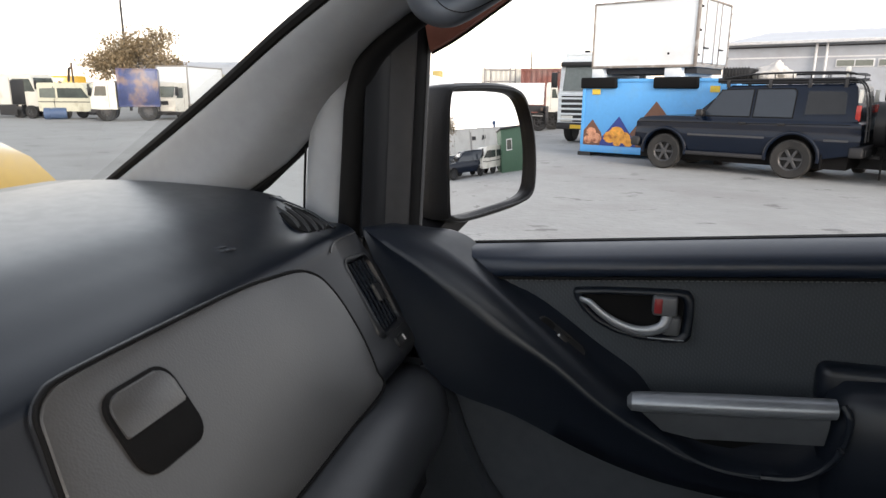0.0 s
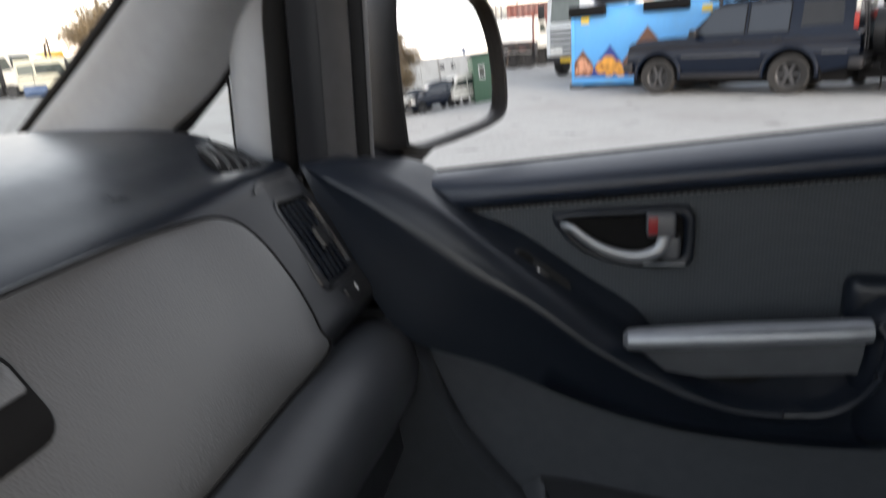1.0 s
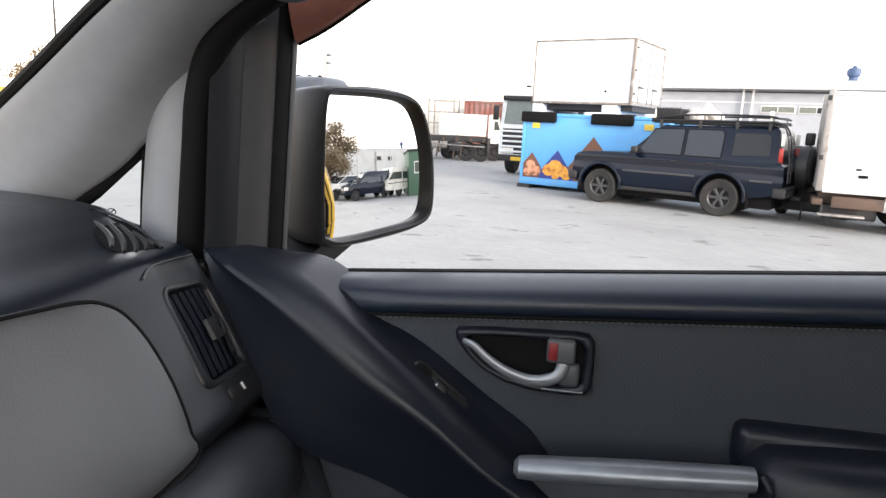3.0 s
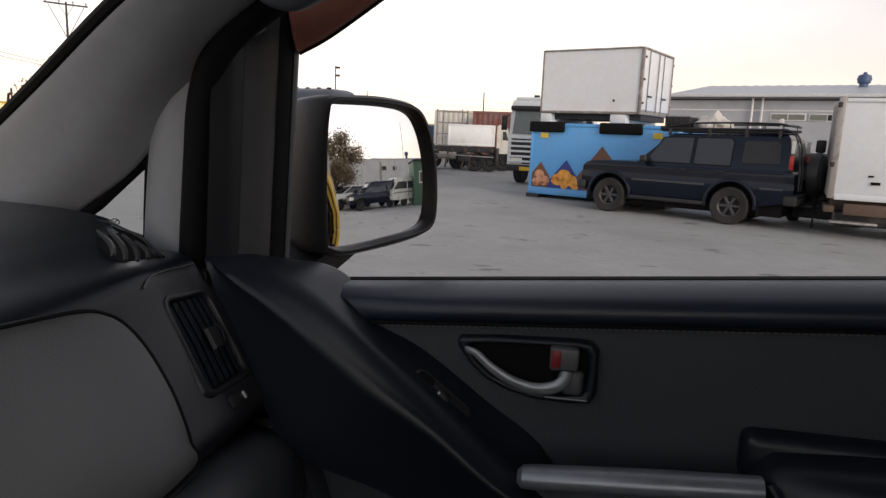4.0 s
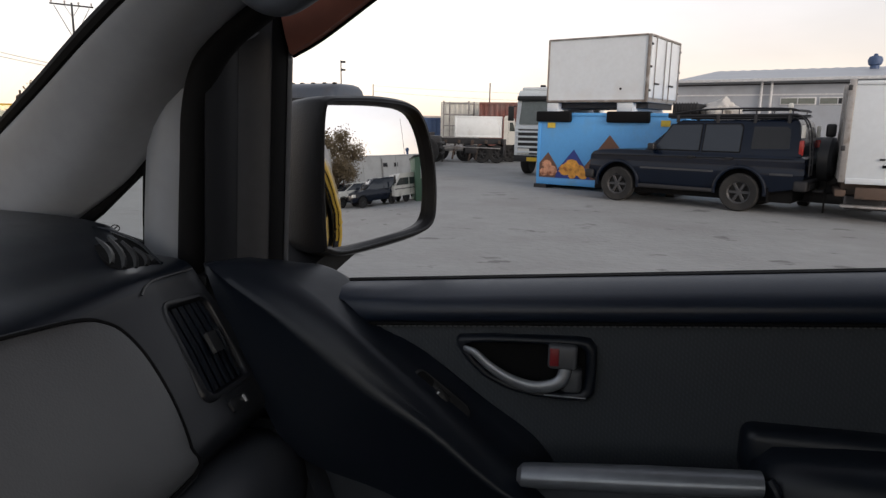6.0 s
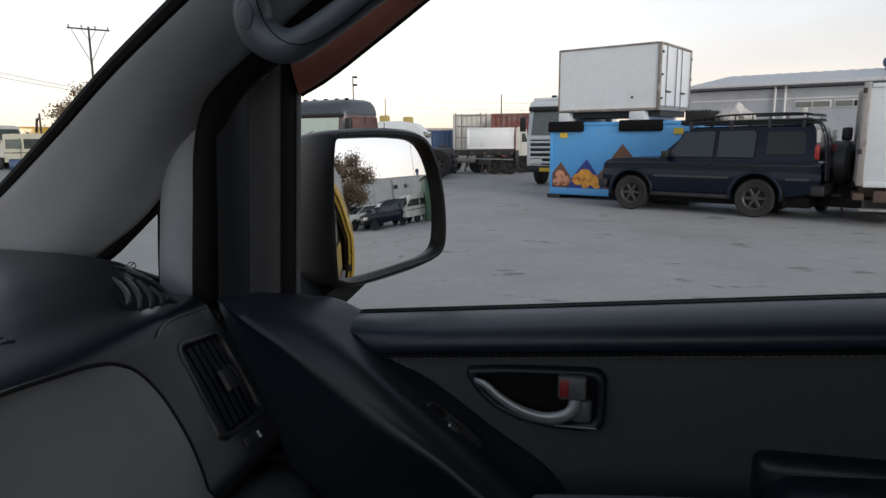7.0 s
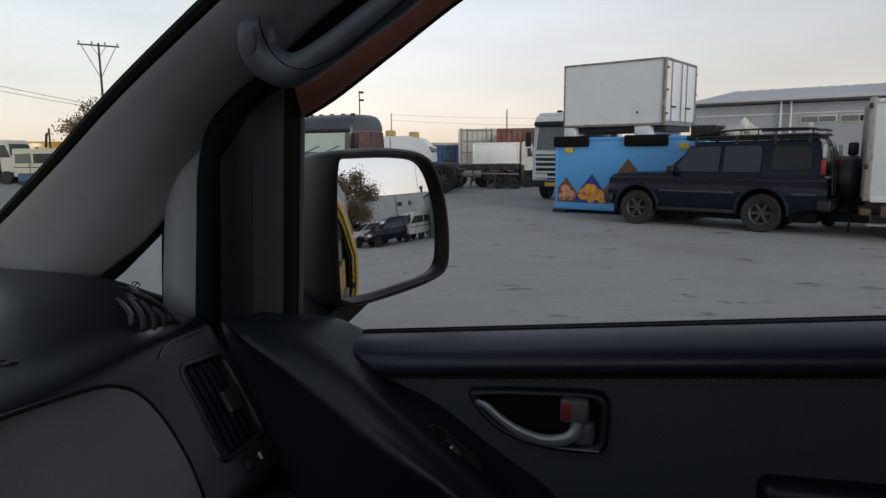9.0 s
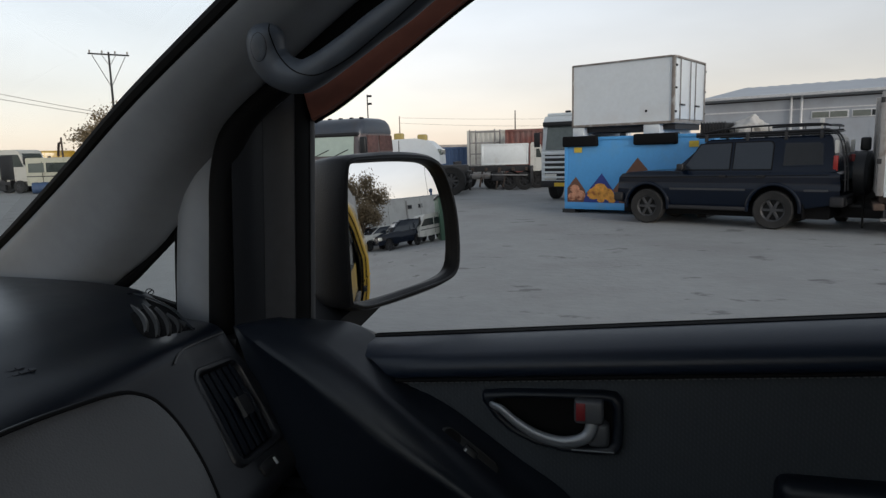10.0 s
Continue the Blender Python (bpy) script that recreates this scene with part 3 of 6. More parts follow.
for w, e in zip(Wc, Ec):
    inn = V(0.22, -0.95, -0.15)
    rows.append([w + V(-0.01, 0.03, 0.012), w] + [w.lerp(e, f) + inn * d for f, d in ((0.05, 0.012), (0.13, 0.0205), (0.24, 0.0275), (0.38, 0.0345), (0.52, 0.0390), (0.63, 0.0400), (0.73, 0.0360), (0.82, 0.0275), (0.90, 0.0165), (0.97, 0.0055))] + [e, e + V(-0.006, 0.03, 0.012)])
part("pillar_trim", grid(B(), rows, close_cols=True, caps=True), "pillar", van, "grey moulded windscreen pillar trim", 60)
part("screen_seal", tube(B(), [p.lerp(e, 0.03) + V(0.003, -0.003, 0.0) for p, e in zip(Wc, Ec)], 0.011, 10), "rubber", van)
# upright trim behind the quarter light
rows = []
for z, x0, x1, y in ((1.36, -0.417, -0.336, 0.772), (1.44, -0.413, -0.338, 0.772), (1.51, -0.407, -0.333, 0.773), (1.56, -0.401, -0.329, 0.774), (1.60, -0.391, -0.323, 0.772), (1.63, -0.372, -0.312, 0.768), (1.66, -0.335, -0.285, 0.764), (1.69, -0.300, -0.250, 0.760)):
    rows.append([V(x0 - 0.004, y + 0.035, z), V(x0, y + 0.014, z), V(x0 + 0.006, y + 0.003, z), V(x0 + 0.020, y - 0.007, z), V((x0 + x1) / 2, y - 0.012, z), V(x1 - 0.018, y - 0.009, z), V(x1 - 0.006, y - 0.001, z), V(x1, y + 0.012, z), V(x1, y + 0.04, z)])
rows = list(zip(*[crom(c, 4) for c in zip(*rows)]))
part("quarter_trim", grid(B(), rows, close_cols=True, caps=True), "quarter", van, "pale grey upright quarter pillar trim", 60)
quarter = [V(-0.56, 0.812, 1.42), V(-0.50, 0.806, 1.462), V(-0.400, 0.803, 1.549), V(-0.397, 0.80, 1.40)]
bm = B()
bm.faces.new([bm.verts.new(p) for p in quarter])
bmesh.ops.solidify(bm, geom=bm.faces[:], thickness=0.003)
part("quarter_glass", bm, "pane", van, "small triangular quarter glass").visible_shadow = False
part("quarter_sill", grid(B(), [[V(x, 0.806, z - 0.09), V(x, 0.805, z - 0.006), V(x, 0.808, z), V(x, 0.816, z), V(x, 0.816, z - 0.09)] for x, z in ((-0.60, 1.472), (-0.50, 1.448), (-0.40, 1.422))], close_cols=True, caps=True), "rubber", van, "black sill under the quarter glass")
part("quarter_seal", tube(B(), [V(-0.535, 0.796, 1.438), V(-0.485, 0.797, 1.473), V(-0.425, 0.798, 1.525), V(-0.408, 0.798, 1.548)], 0.0085, 8), "rubber", van)
part("quarter_edge", tube(B(), [V(-0.4195, 0.790, 1.40), V(-0.4155, 0.790, 1.47), V(-0.4105, 0.790, 1.53)], 0.0018, 6), "rubber", van)
bm = tube(B(), [V(-0.465 + 0.0062 * math.cos(a), 0.7985, 1.4495 + 0.0040 * math.sin(a)) for a in [k * math.pi / 8 for k in range(16)]], 0.0007, 5, closed=True)
cyl(bm, V(-0.4685, 0.7985, 1.4470), V(-0.4615, 0.7985, 1.4520), 0.0008, seg=5)
cyl(bm, V(-0.462, 0.7985, 1.4430), V(-0.453, 0.7985, 1.4420), 0.0005, seg=5)
part("glass_mark", bm, "rubber", van, "small dark oval mark on the glass")
# door seal along the pillar
sealp = crom([V(-0.336, 0.757, 1.39), V(-0.329, 0.755, 1.46), V(-0.322, 0.755, 1.54), V(-0.316, 0.755, 1.60), V(-0.300, 0.752, 1.645), V(-0.268, 0.746, 1.680), V(-0.21, 0.735, 1.716), V(-0.10, 0.705, 1.782), V(0.06, 0.665, 1.872), V(0.2, 0.64, 1.95)], 12)
part("door_seal", tube(B(), [p + V(0.003, 0, 0) for p in sealp], 0.0165, 20, up=(0, 1, 0)), "rubber", van, "black rubber door seal")

# grab handle on the pillar
grab = thing("grab_handle", "dark grey soft-touch pillar grab handle", "grab handle")
gpath = crom([V(-0.1840, 0.6430, 1.7510), V(-0.1860, 0.6450, 1.7430), V(-0.1890, 0.6480, 1.7310), V(-0.1870, 0.6500, 1.7190), V(-0.1780, 0.6520, 1.7080), V(-0.1600, 0.6510, 1.7010), V(-0.1400, 0.6480, 1.7040), V(-0.1030, 0.6410, 1.7220), V(-0.0730, 0.6340, 1.7380), V(-0.0440, 0.6260, 1.7520), V(0.003, 0.620, 1.783), V(0.040, 0.617, 1.807), V(0.085, 0.622, 1.838), V(0.11, 0.635, 1.853)], 6)
n = len(gpath)
rad = [(0.0186 - 0.0051 * smooth01(20, 44, i)) * math.sqrt(max(0.012, 1 - (1 - min(1.0, i / 12)) ** 2)) for i in range(n)]
part("bar", tube(B(), gpath, rad, 24, flat=1.04, up=(0, 1, 0)), "grip", grab, "dark grey rounded grip bar", 80)


def on_grip(p, lift):
    """The point where a line from the cabin through p first meets the grip bar, lifted a little off it."""
    d = V(-0.465, 0.870, 0.165)
    for k in range(400):
        q = p + d * (0.00015 * k - 0.015)
        for i in range(n - 1):
            e = gpath[i + 1] - gpath[i]
            u = min(1.0, max(0.0, (q - gpath[i]).dot(e) / e.length_squared))
            if (q - gpath[i] - e * u).length < rad[i] + (rad[i + 1] - rad[i]) * u:
                return q - d * lift
    return None


# oval screw cover on the grip's rounded end
oval = [[on_grip(V(-0.1880 + 0.0080 * f * math.cos(a), 0.63, 1.7270 + 0.0132 * f * math.sin(a)), 0.0016 if f < 0.95 else 0.0010) for a in [k * math.pi / 12 for k in range(24)]] for f in (0.05, 0.5, 0.9, 1.0)]
oval = [[p for p in ring if p] for ring in oval]
if all(len(ring) == 24 for ring in oval):
    part("mount", grid(B(), oval, close_cols=True), "grip", grab, "oval screw cover", 60)
part("mount_line", tube(B(), oval[-1], 0.0003, 5, closed=True), "post", grab)
# moulding line winding from the top of the grip's end along its face
line = [on_grip(p, 0.0009) for p in crom([V(-0.1700, 0.6200, 1.7450), V(-0.1710, 0.6200, 1.7400), V(-0.1690, 0.6200, 1.7320), V(-0.1620, 0.6200, 1.7160), V(-0.1500, 0.6200, 1.7030), V(-0.1350, 0.6200, 1.6970), V(-0.1190, 0.6200, 1.6980), V(-0.0910, 0.6200, 1.7110), V(-0.0590, 0.6200, 1.7340), V(-0.0370, 0.6200, 1.7510), V(0.010, 0.605, 1.779)], 6)]
part("grip_line", tube(B(), [p for p in line if p], 0.0006, 6), "rubber", grab)

# ---- passenger door ----
door = thing("passenger_door", "closed passenger door with grey fabric insert and lowered window", "car door")


def sill_z(x):
    return 1.405 + 0.080 * x


def seam_z(x):
    return 1.3685 + 0.072 * x


U = [V(-0.222, 0.822, 1.412), V(-0.19, 0.825, 1.409), V(-0.156, 0.822, 1.394), V(-0.107, 0.776, 1.361), V(-0.041, 0.762, 1.328), V(0.030, 0.762, 1.277), V(0.085, 0.762, 1.240), V(0.115, 0.758, 1.205), V(0.155, 0.745, 1.172), V(0.265, 0.735, 1.172), V(0.300, 0.735, 1.195)]
R = [V(-0.262, 0.772, 1.424), V(-0.222, 0.748, 1.412), V(-0.175, 0.722, 1.394), V(-0.118, 0.703, 1.362), V(-0.053, 0.698, 1.311), V(0.008, 0.698, 1.264), V(0.058, 0.696, 1.222), V(0.108, 0.694, 1.190), V(0.185, 0.692, 1.152), V(0.272, 0.692, 1.150), V(0.318, 0.686, 1.178)]
L = [V(-0.303, 0.735, 1.425), V(-0.288, 0.728, 1.395), V(-0.266, 0.718, 1.348), V(-0.228, 0.705, 1.290), V(-0.176, 0.698, 1.218), V(-0.075, 0.702, 1.183), V(0.005, 0.704, 1.148), V(0.072, 0.706, 1.123), V(0.145, 0.708, 1.106), V(0.245, 0.708, 1.098), V(0.345, 0.708, 1.099)]
Q = [V(-0.299, 0.735, 1.424), V(-0.258, 0.722, 1.403), V(-0.208, 0.710, 1.381), V(-0.149, 0.700, 1.347), V(-0.084, 0.694, 1.306), V(-0.020, 0.692, 1.267), V(0.039, 0.690, 1.221), V(0.100, 0.690, 1.184), V(0.186, 0.689, 1.148), V(0.274, 0.694, 1.146), V(0.318, 0.702, 1.170)]
Uc, Rc, Lc, Qc = crom(U, 5), crom(R, 5), crom(L, 5), crom(Q, 5)
rows = []
for i, (u, r, w, q) in enumerate(zip(Uc, Rc, Lc, Qc)):
    k = smooth01(6, 22, i)
    a = u.lerp(r, 0.55)
    a.y = a.y * (1 - k) + k * (u.y - 0.004)
    b = u.lerp(r, 0.80)
    b.y = b.y * (1 - k) + k * (u.y * 0.45 + r.y * 0.55)
    r = r + V(0, 0.010 * smooth01(4, 12, i) * (1 - smooth01(30, 40, i)), 0)
    c = q.lerp(w, 0.22) + V(0, 0.003, 0)
    d = q.lerp(w, 0.60) + V(0, 0.003, 0)
    rows.append([u + V(0, 0.004, 0), u, a, b, r, r.lerp(q, 0.55), q.lerp(r, 0.20) + V(0, 0.0008, 0), q, q.lerp(w, 0.10) + V(0, 0.0006, 0), c, d, w, w + V(0.004, 0.02, -0.004), w + V(0.02, 0.06, 0), u + V(0.0, 0.05, -0.02)])
part("sweep_trim", grid(B(), rows, close_cols=True, caps=True), "trim", door, "black moulded sweep running from pillar to armrest", 80)
# armrest body
rows = []
for x, zt, zb, yf in ((0.305, 1.215, 1.101, 0.712), (0.316, 1.252, 1.099, 0.694), (0.332, 1.268, 1.098, 0.684), (0.40, 1.273, 1.100, 0.678), (0.55, 1.280, 1.122, 0.676), (0.95, 1.295, 1.15, 0.676)):
    rows.append([V(x, 0.775, zt - 0.002), V(x, yf + 0.03, zt), V(x, yf + 0.010, zt - 0.004), V(x, yf, zt - 0.018), V(x, yf - 0.004, (zt + zb) / 2 + 0.01), V(x, yf + 0.004, zb + 0.03), V(x, yf + 0.03, zb), V(x, 0.775, zb)])
armrest = part("armrest", grid(B(), rows, close_cols=True, caps=True), "trim", door, "black padded armrest", 50)
bm = bx(B(), 0.306, 0.95, 0.738, 0.775, 1.225, 1.282, 0.012, 3)
part("armrest_back", bm, "trim", armrest)
CUP = [V(0.24, 0.692, 1.146), V(0.277, 0.691, 1.150), V(0.301, 0.688, 1.165), V(0.317, 0.684, 1.189), V(0.324, 0.681, 1.218), V(0.324, 0.680, 1.243), V(0.317, 0.686, 1.257)]
part("cup_lip", tube(B(), crom(CUP, 5), 0.0045, 8), "trim", door, "black rounded lip of the pull cup")
# pull bar with silver cap and grey cheek
bars = ((0.074, 0.006), (0.079, 0.0115), (0.09, 0.0125), (0.20, 0.0135), (0.30, 0.0125), (0.312, 0.012))
rows = []
for x, r in bars:
    zc = 1.226 + 0.083 * (x - 0.08)
    rows.append([V(x, 0.694 - 0.016 * math.cos(a) * (r / 0.0135), zc + r * math.sin(a) + 0.002) for a in [2 * math.pi * k / 14 for k in range(14)]])
pull = part("pull_bar", grid(B(), rows, close_cols=True, caps=True), "silver", door, "satin silver pull handle cap")
rows = []
for x in (0.088, 0.12, 0.16, 0.25, 0.308):
    zc = 1.226 + 0.083 * (x - 0.08)
    zb = max(1.182, zc - 0.046 * smooth01(0.07, 0.14, x) - 0.004)
    rows.append([V(x, 0.690, zc - 0.006), V(x, 0.692, (zc + zb) / 2), V(x, 0.70, zb), V(x, 0.715, zb + 0.004), V(x, 0.712, zc - 0.004)])
part("pull_cheek", grid(B(), rows, close_cols=True, caps=True), "cheek", pull, "grey lower face of the pull handle")
part("pull_cup", bx(B(), 0.08, 0.315, 0.736, 0.752, 1.12, 1.20, 0.004), "rubber", door)
# switch in the sweep
sm = basis(V(-0.0165, 0.7335, 1.2900), (0.072, 0.0, -0.055), (0.4, 0.38, 0.6))
part("switch_plate", prism(B(), rrect(-0.040, 0.040, -0.010, 0.010, 0.009), sm @ pose(0, 0, -0.006), 0.0045, 0.002), "black", door, "black window switch plate")
part("switch_recess", prism(B(), rrect(-0.036, -0.014, -0.009, 0.009, 0.007), sm @ pose(0, 0, -0.002), 0.0012), "rubber", door)
part("window_switch", bx(B(), -0.008, 0.010, -0.006, 0.006, -0.004, 0.003, 0.002, m=sm), "black", door, "black rocker window switch")
part("switch_mark", bx(B(), -0.006, -0.0038, -0.0015, 0.0015, 0.0031, 0.0037, m=sm), "trimwhite", door)

# fabric insert, belt pad and sill strip
xs = [-0.16, -0.11, -0.05, 0.0, 0.1, 0.2, 0.35, 0.5, 0.7, 0.95]
part("fabric_insert", grid(B(), [[V(x, 0.766, seam_z(x) + 0.006), V(x, 0.765, 1.30), V(x, 0.765, 1.24), V(x, 0.765, 1.14), V(x, 0.80, 1.14), V(x, 0.80, seam_z(x))] for x in xs], close_cols=True, caps=True), "knit", door, "grey woven fabric door insert")
rows = []
for x in xs:
    zs, zf = sill_z(x), seam_z(x)
    k = smooth01(-0.16, -0.09, x)
    prof = [(0.772, zf - 0.001), (0.760 + 0.01 * (1 - k), zf + 0.001), (0.7545 + 0.02 * (1 - k), zf + 0.010), (0.757 + 0.02 * (1 - k), zf + 0.022), (0.772, zs - 0.008), (0.800, zs - 0.001), (0.824, zs), (0.826, zs - 0.02), (0.80, zf)]
    rows.append([V(x, y, z) for y, z in prof])
part("belt_pad", grid(B(), rows, close_cols=True, caps=True), "pad", door, "dark blue-black padded belt rail", 60)
part("belt_seam", tube(B(), [V(x, 0.7615, seam_z(x) - 0.0015) for x in xs[1:]], 0.0022, 6), "rubber", door)
bm = B()
for k in range(150):
    x = -0.10 + k * 0.007
    bx(bm, x, x + 0.0038, 0.7632, 0.7650, seam_z(x) - 0.0058, seam_z(x) - 0.0042)
tagged(part("seam_stitching", bm, "cheek", door, "row of pale grey stitches under the belt rail"), kind="stuff")
part("sill_strip", grid(B(), [[V(x, 0.823, sill_z(x) - 0.01), V(x, 0.823, sill_z(x) + 0.001), V(x, 0.831, sill_z(x) + 0.002), V(x, 0.834, sill_z(x) - 0.01)] for x in xs], close_cols=True, caps=True), "rubber", door, "black window wiper strip")
part("sill_strip", grid(B(), [[V(x, 0.842, sill_z(x) - 0.02), V(x, 0.842, sill_z(x) + 0.000), V(x, 0.86, sill_z(x) - 0.004), V(x, 0.862, sill_z(x) - 0.02)] for x in xs], close_cols=True, caps=True), "rubber", door)
bm = bx(B(), -0.2, 0.93, 0.836, 0.840, 0.95, 1.385)
part("window_glass", bm, "pane", door, "lowered side window glass")

# inner release handle in its bezel
bez = [(0.000, 1.3525), (0.035, 1.3560), (0.08, 1.3580), (0.130, 1.3600), (0.143, 1.3585), (0.1495, 1.350), (0.1505, 1.325), (0.1495, 1.300), (0.144, 1.2915), (0.12, 1.2890), (0.085, 1.2905), (0.055, 1.2965), (0.028, 1.3090), (0.010, 1.3250), (-0.002, 1.3420), (-0.003, 1.3490)]
bc = V(0.085, 0, 1.326)
bm = B()
rows = []
for s, y in ((1.03, 0.768), (1.02, 0.757), (0.98, 0.7535), (0.94, 0.7530), (0.89, 0.7540), (0.86, 0.7565), (0.845, 0.7620), (0.83, 0.7640)):
    rows.append([V(bc.x + (x - bc.x) * s, y, bc.z + (z - bc.z) * (s - (1 - s) * 0.6)) for x, z in bez])
grid(bm, rows, close_cols=True)
bm.verts.ensure_lookup_table()
bm.faces.new([bm.verts[-len(bez) + i] for i in range(len(bez))])
bezel = part("handle_bezel", bm, "trim", door, "black moulded handle surround", 60)
bm = B()
bm.faces.new([bm.verts.new(V(bc.x + (x - bc.x) * 0.84, 0.7632, bc.z + (z - bc.z) * 0.744)) for x, z in bez])
bmesh.ops.solidify(bm, geom=bm.faces[:], thickness=0.0006)
part("handle_well", bm, "rubber", bezel, "black well behind the lever")
lev = crom([V(0.003, 0.757, 1.3400), V(0.010, 0.751, 1.3405), V(0.019, 0.749, 1.3375), V(0.034, 0.748, 1.3250), V(0.056, 0.747, 1.3125), V(0.080, 0.747, 1.3055), V(0.100, 0.748, 1.3065), V(0.114, 0.749, 1.3140), V(0.119, 0.751, 1.3280)], 6)
n = len(lev)
part("lever", tube(B(), lev, [0.0034 + 0.0040 * min(1, i / (n * 0.75)) for i in range(n)], 14, flat=0.6, up=(0, 1, 0)), "silver", bezel, "silver curved release lever", 60)
part("lever_root", bx(B(), 0.113, 0.137, 0.7505, 0.772, 1.2985, 1.3275, 0.006, 3), "cheek", bezel, "dark grey lever pivot")
part("lock_knob", bx(B(), 0.099, 0.1305, 0.744, 0.770, 1.328, 1.3550, 0.004, 3), "cheek", bezel, "grey lock button")
part("lock_flag", bx(B(), 0.1010, 0.1110, 0.7430, 0.746, 1.3320, 1.3520, 0.001), "red", bezel, "red unlocked flag")
part("bezel_slot", bx(B(), 0.096, 0.142, 0.7520, 0.757, 1.2935, 1.2950, 0.0005), "silver", bezel)

# lower door panel with its map pocket
rows = []
for x in (-0.24, -0.2, -0.15, -0.1, -0.04, 0.05, 0.2, 0.5, 0.95):
    rows.append([V(x, 0.752, 1.20), V(x, 0.756, 1.10), V(x, 0.758, 0.985), V(x, 0.74, 0.86), V(x, 0.73, 0.70), V(x, 0.74, 0.55), V(x, 0.83, 0.55), V(x, 0.83, 1.20)])
part("lower_door_panel", grid(B(), rows, close_cols=True, caps=True), "lower", door, "grey plastic lower door panel")
pk = crom([(-0.028, 0.992, 0), (-0.024, 0.974, 0), (-0.010, 0.950, 0), (0.018, 0.932, 0), (0.066, 0.926, 0), (0.15, 0.922, 0), (0.30, 0.920, 0), (0.6, 0.925, 0)], 5)
rows = []
for i, p in enumerate(pk):
    q = (pk[min(i + 1, len(pk) - 1)] - pk[max(i - 1, 0)]).normalized()
    ax_, az_ = q.y, -q.x
    k = max(0.02, smooth01(-1, 9, i))
    rows.append([V(p.x + ax_ * d, y, p.y + az_ * d) for d, y in ((-0.002, 0.757), (-0.004, 0.757 - 0.031 * k), (0.0, 0.757 - 0.038 * k), (0.006 * k, 0.757 - 0.040 * k), (0.020 * k, 0.757 - 0.035 * k), (0.05 * k, 0.757 - 0.022 * k), (0.07 * k, 0.757))])
part("map_pocket", grid(B(), rows, close_cols=True, caps=True), "lower", door, "grey moulded map pocket lip")
# flat dark sheet in place of the pocket's shaded opening
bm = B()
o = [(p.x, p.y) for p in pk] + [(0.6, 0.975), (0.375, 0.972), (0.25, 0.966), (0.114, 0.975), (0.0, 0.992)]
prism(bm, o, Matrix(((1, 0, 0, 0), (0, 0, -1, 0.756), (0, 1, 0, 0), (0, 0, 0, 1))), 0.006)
part("pocket_shade", bm, "pocket", door, "dark sheet for the shaded mouth of the map pocket")
part("kick_side", bx(B(), -0.42, -0.19, 0.722, 0.75, 0.60, 1.235, 0.01), "kick", van, "grey side kick panel")
kick = crom([V(-0.200, 0.712, 1.24), V(-0.168, 0.712, 1.182), V(-0.147, 0.712, 1.121), V(-0.120, 0.712, 1.062), V(-0.086, 0.712, 1.012), V(-0.050, 0.712, 0.968), V(-0.020, 0.712, 0.930), V(0.03, 0.712, 0.902), V(0.12, 0.712, 0.885), V(0.3, 0.712, 0.87)], 5)
rows = []
for i, p in enumerate(kick):
    q = kick[min(i + 1, len(kick) - 1)] - kick[max(i - 1, 0)]
    nn = V(q.z, 0, -q.x).normalized()
    rows.append([p + V(0, 0.04, 0), p + nn * -0.006 + V(0, 0.01, 0), p + nn * 0.0, p + nn * 0.03 + V(0, 0.004, 0), p + nn * 0.075 + V(0, 0.0, 0), p + nn * 0.20 + V(0, -0.02, 0), p + nn * 0.22 + V(0, 0.06, 0)])
part("kick_panel", grid(B(), rows, close_cols=True, caps=True), "kick", van, "grey kick panel and step trim", 60)

# window frame of the door
rows_p = (1.395, 1.46, 1.54, 1.62, 1.66)


def post(sect, top=1.735):
    return grid(B(), [[V(x + 0.055 * (z - 1.41), y, z) for x, y in sect] for z in rows_p + (top,)], close_cols=True, caps=True)


part("window_post", post([(-0.316, 0.758), (-0.306, 0.744), (-0.293, 0.756), (-0.283, 0.7745), (-0.283, 0.81), (-0.30, 0.81)], 1.76), "post", door, "dark grey window frame post")
part("post_edge", post([(-0.2825, 0.7755), (-0.272, 0.7900), (-0.258, 0.7970), (-0.254, 0.8000), (-0.254, 0.812), (-0.2825, 0.812)], 1.76), "strip", door, "dull grey-brown frame strip")
part("glass_run", post([(-0.2535, 0.801), (-0.250, 0.806), (-0.2462, 0.822), (-0.2450, 0.832), (-0.2535, 0.834)], 1.76), "rubber", door, "black rubber glass channel")
part("channel_lip", post([(-0.2448, 0.826), (-0.2428, 0.829), (-0.2428, 0.836), (-0.2448, 0.836)], 1.72), "strip", door, "thin dull channel edge")
bar = crom([V(-0.226, 0.825, 1.667), V(-0.186, 0.825, 1.688), V(-0.112, 0.82, 1.736), V(-0.013, 0.812, 1.800), V(0.12, 0.80, 1.872), V(0.22, 0.79, 1.905), V(0.35, 0.78, 1.925), V(0.9, 0.775, 1.935)], 5)
rows = [[p + V(0, 0.01, 0), p + V(0, -0.004, 0.003), p + V(-0.002, -0.010, 0.018), p + V(-0.004, -0.016, 0.040), p + V(-0.006, -0.018, 0.085), p + V(-0.006, 0.012, 0.085), p + V(-0.002, 0.02, 0.03)] for p in bar]
part("upper_frame", grid(B(), rows, close_cols=True, caps=True), "brown", door, "red-brown painted upper window frame", 50)
part("upper_channel", tube(B(), [p + V(0, 0.006, 0.0) for p in bar], 0.0022, 6), "rubber", door)
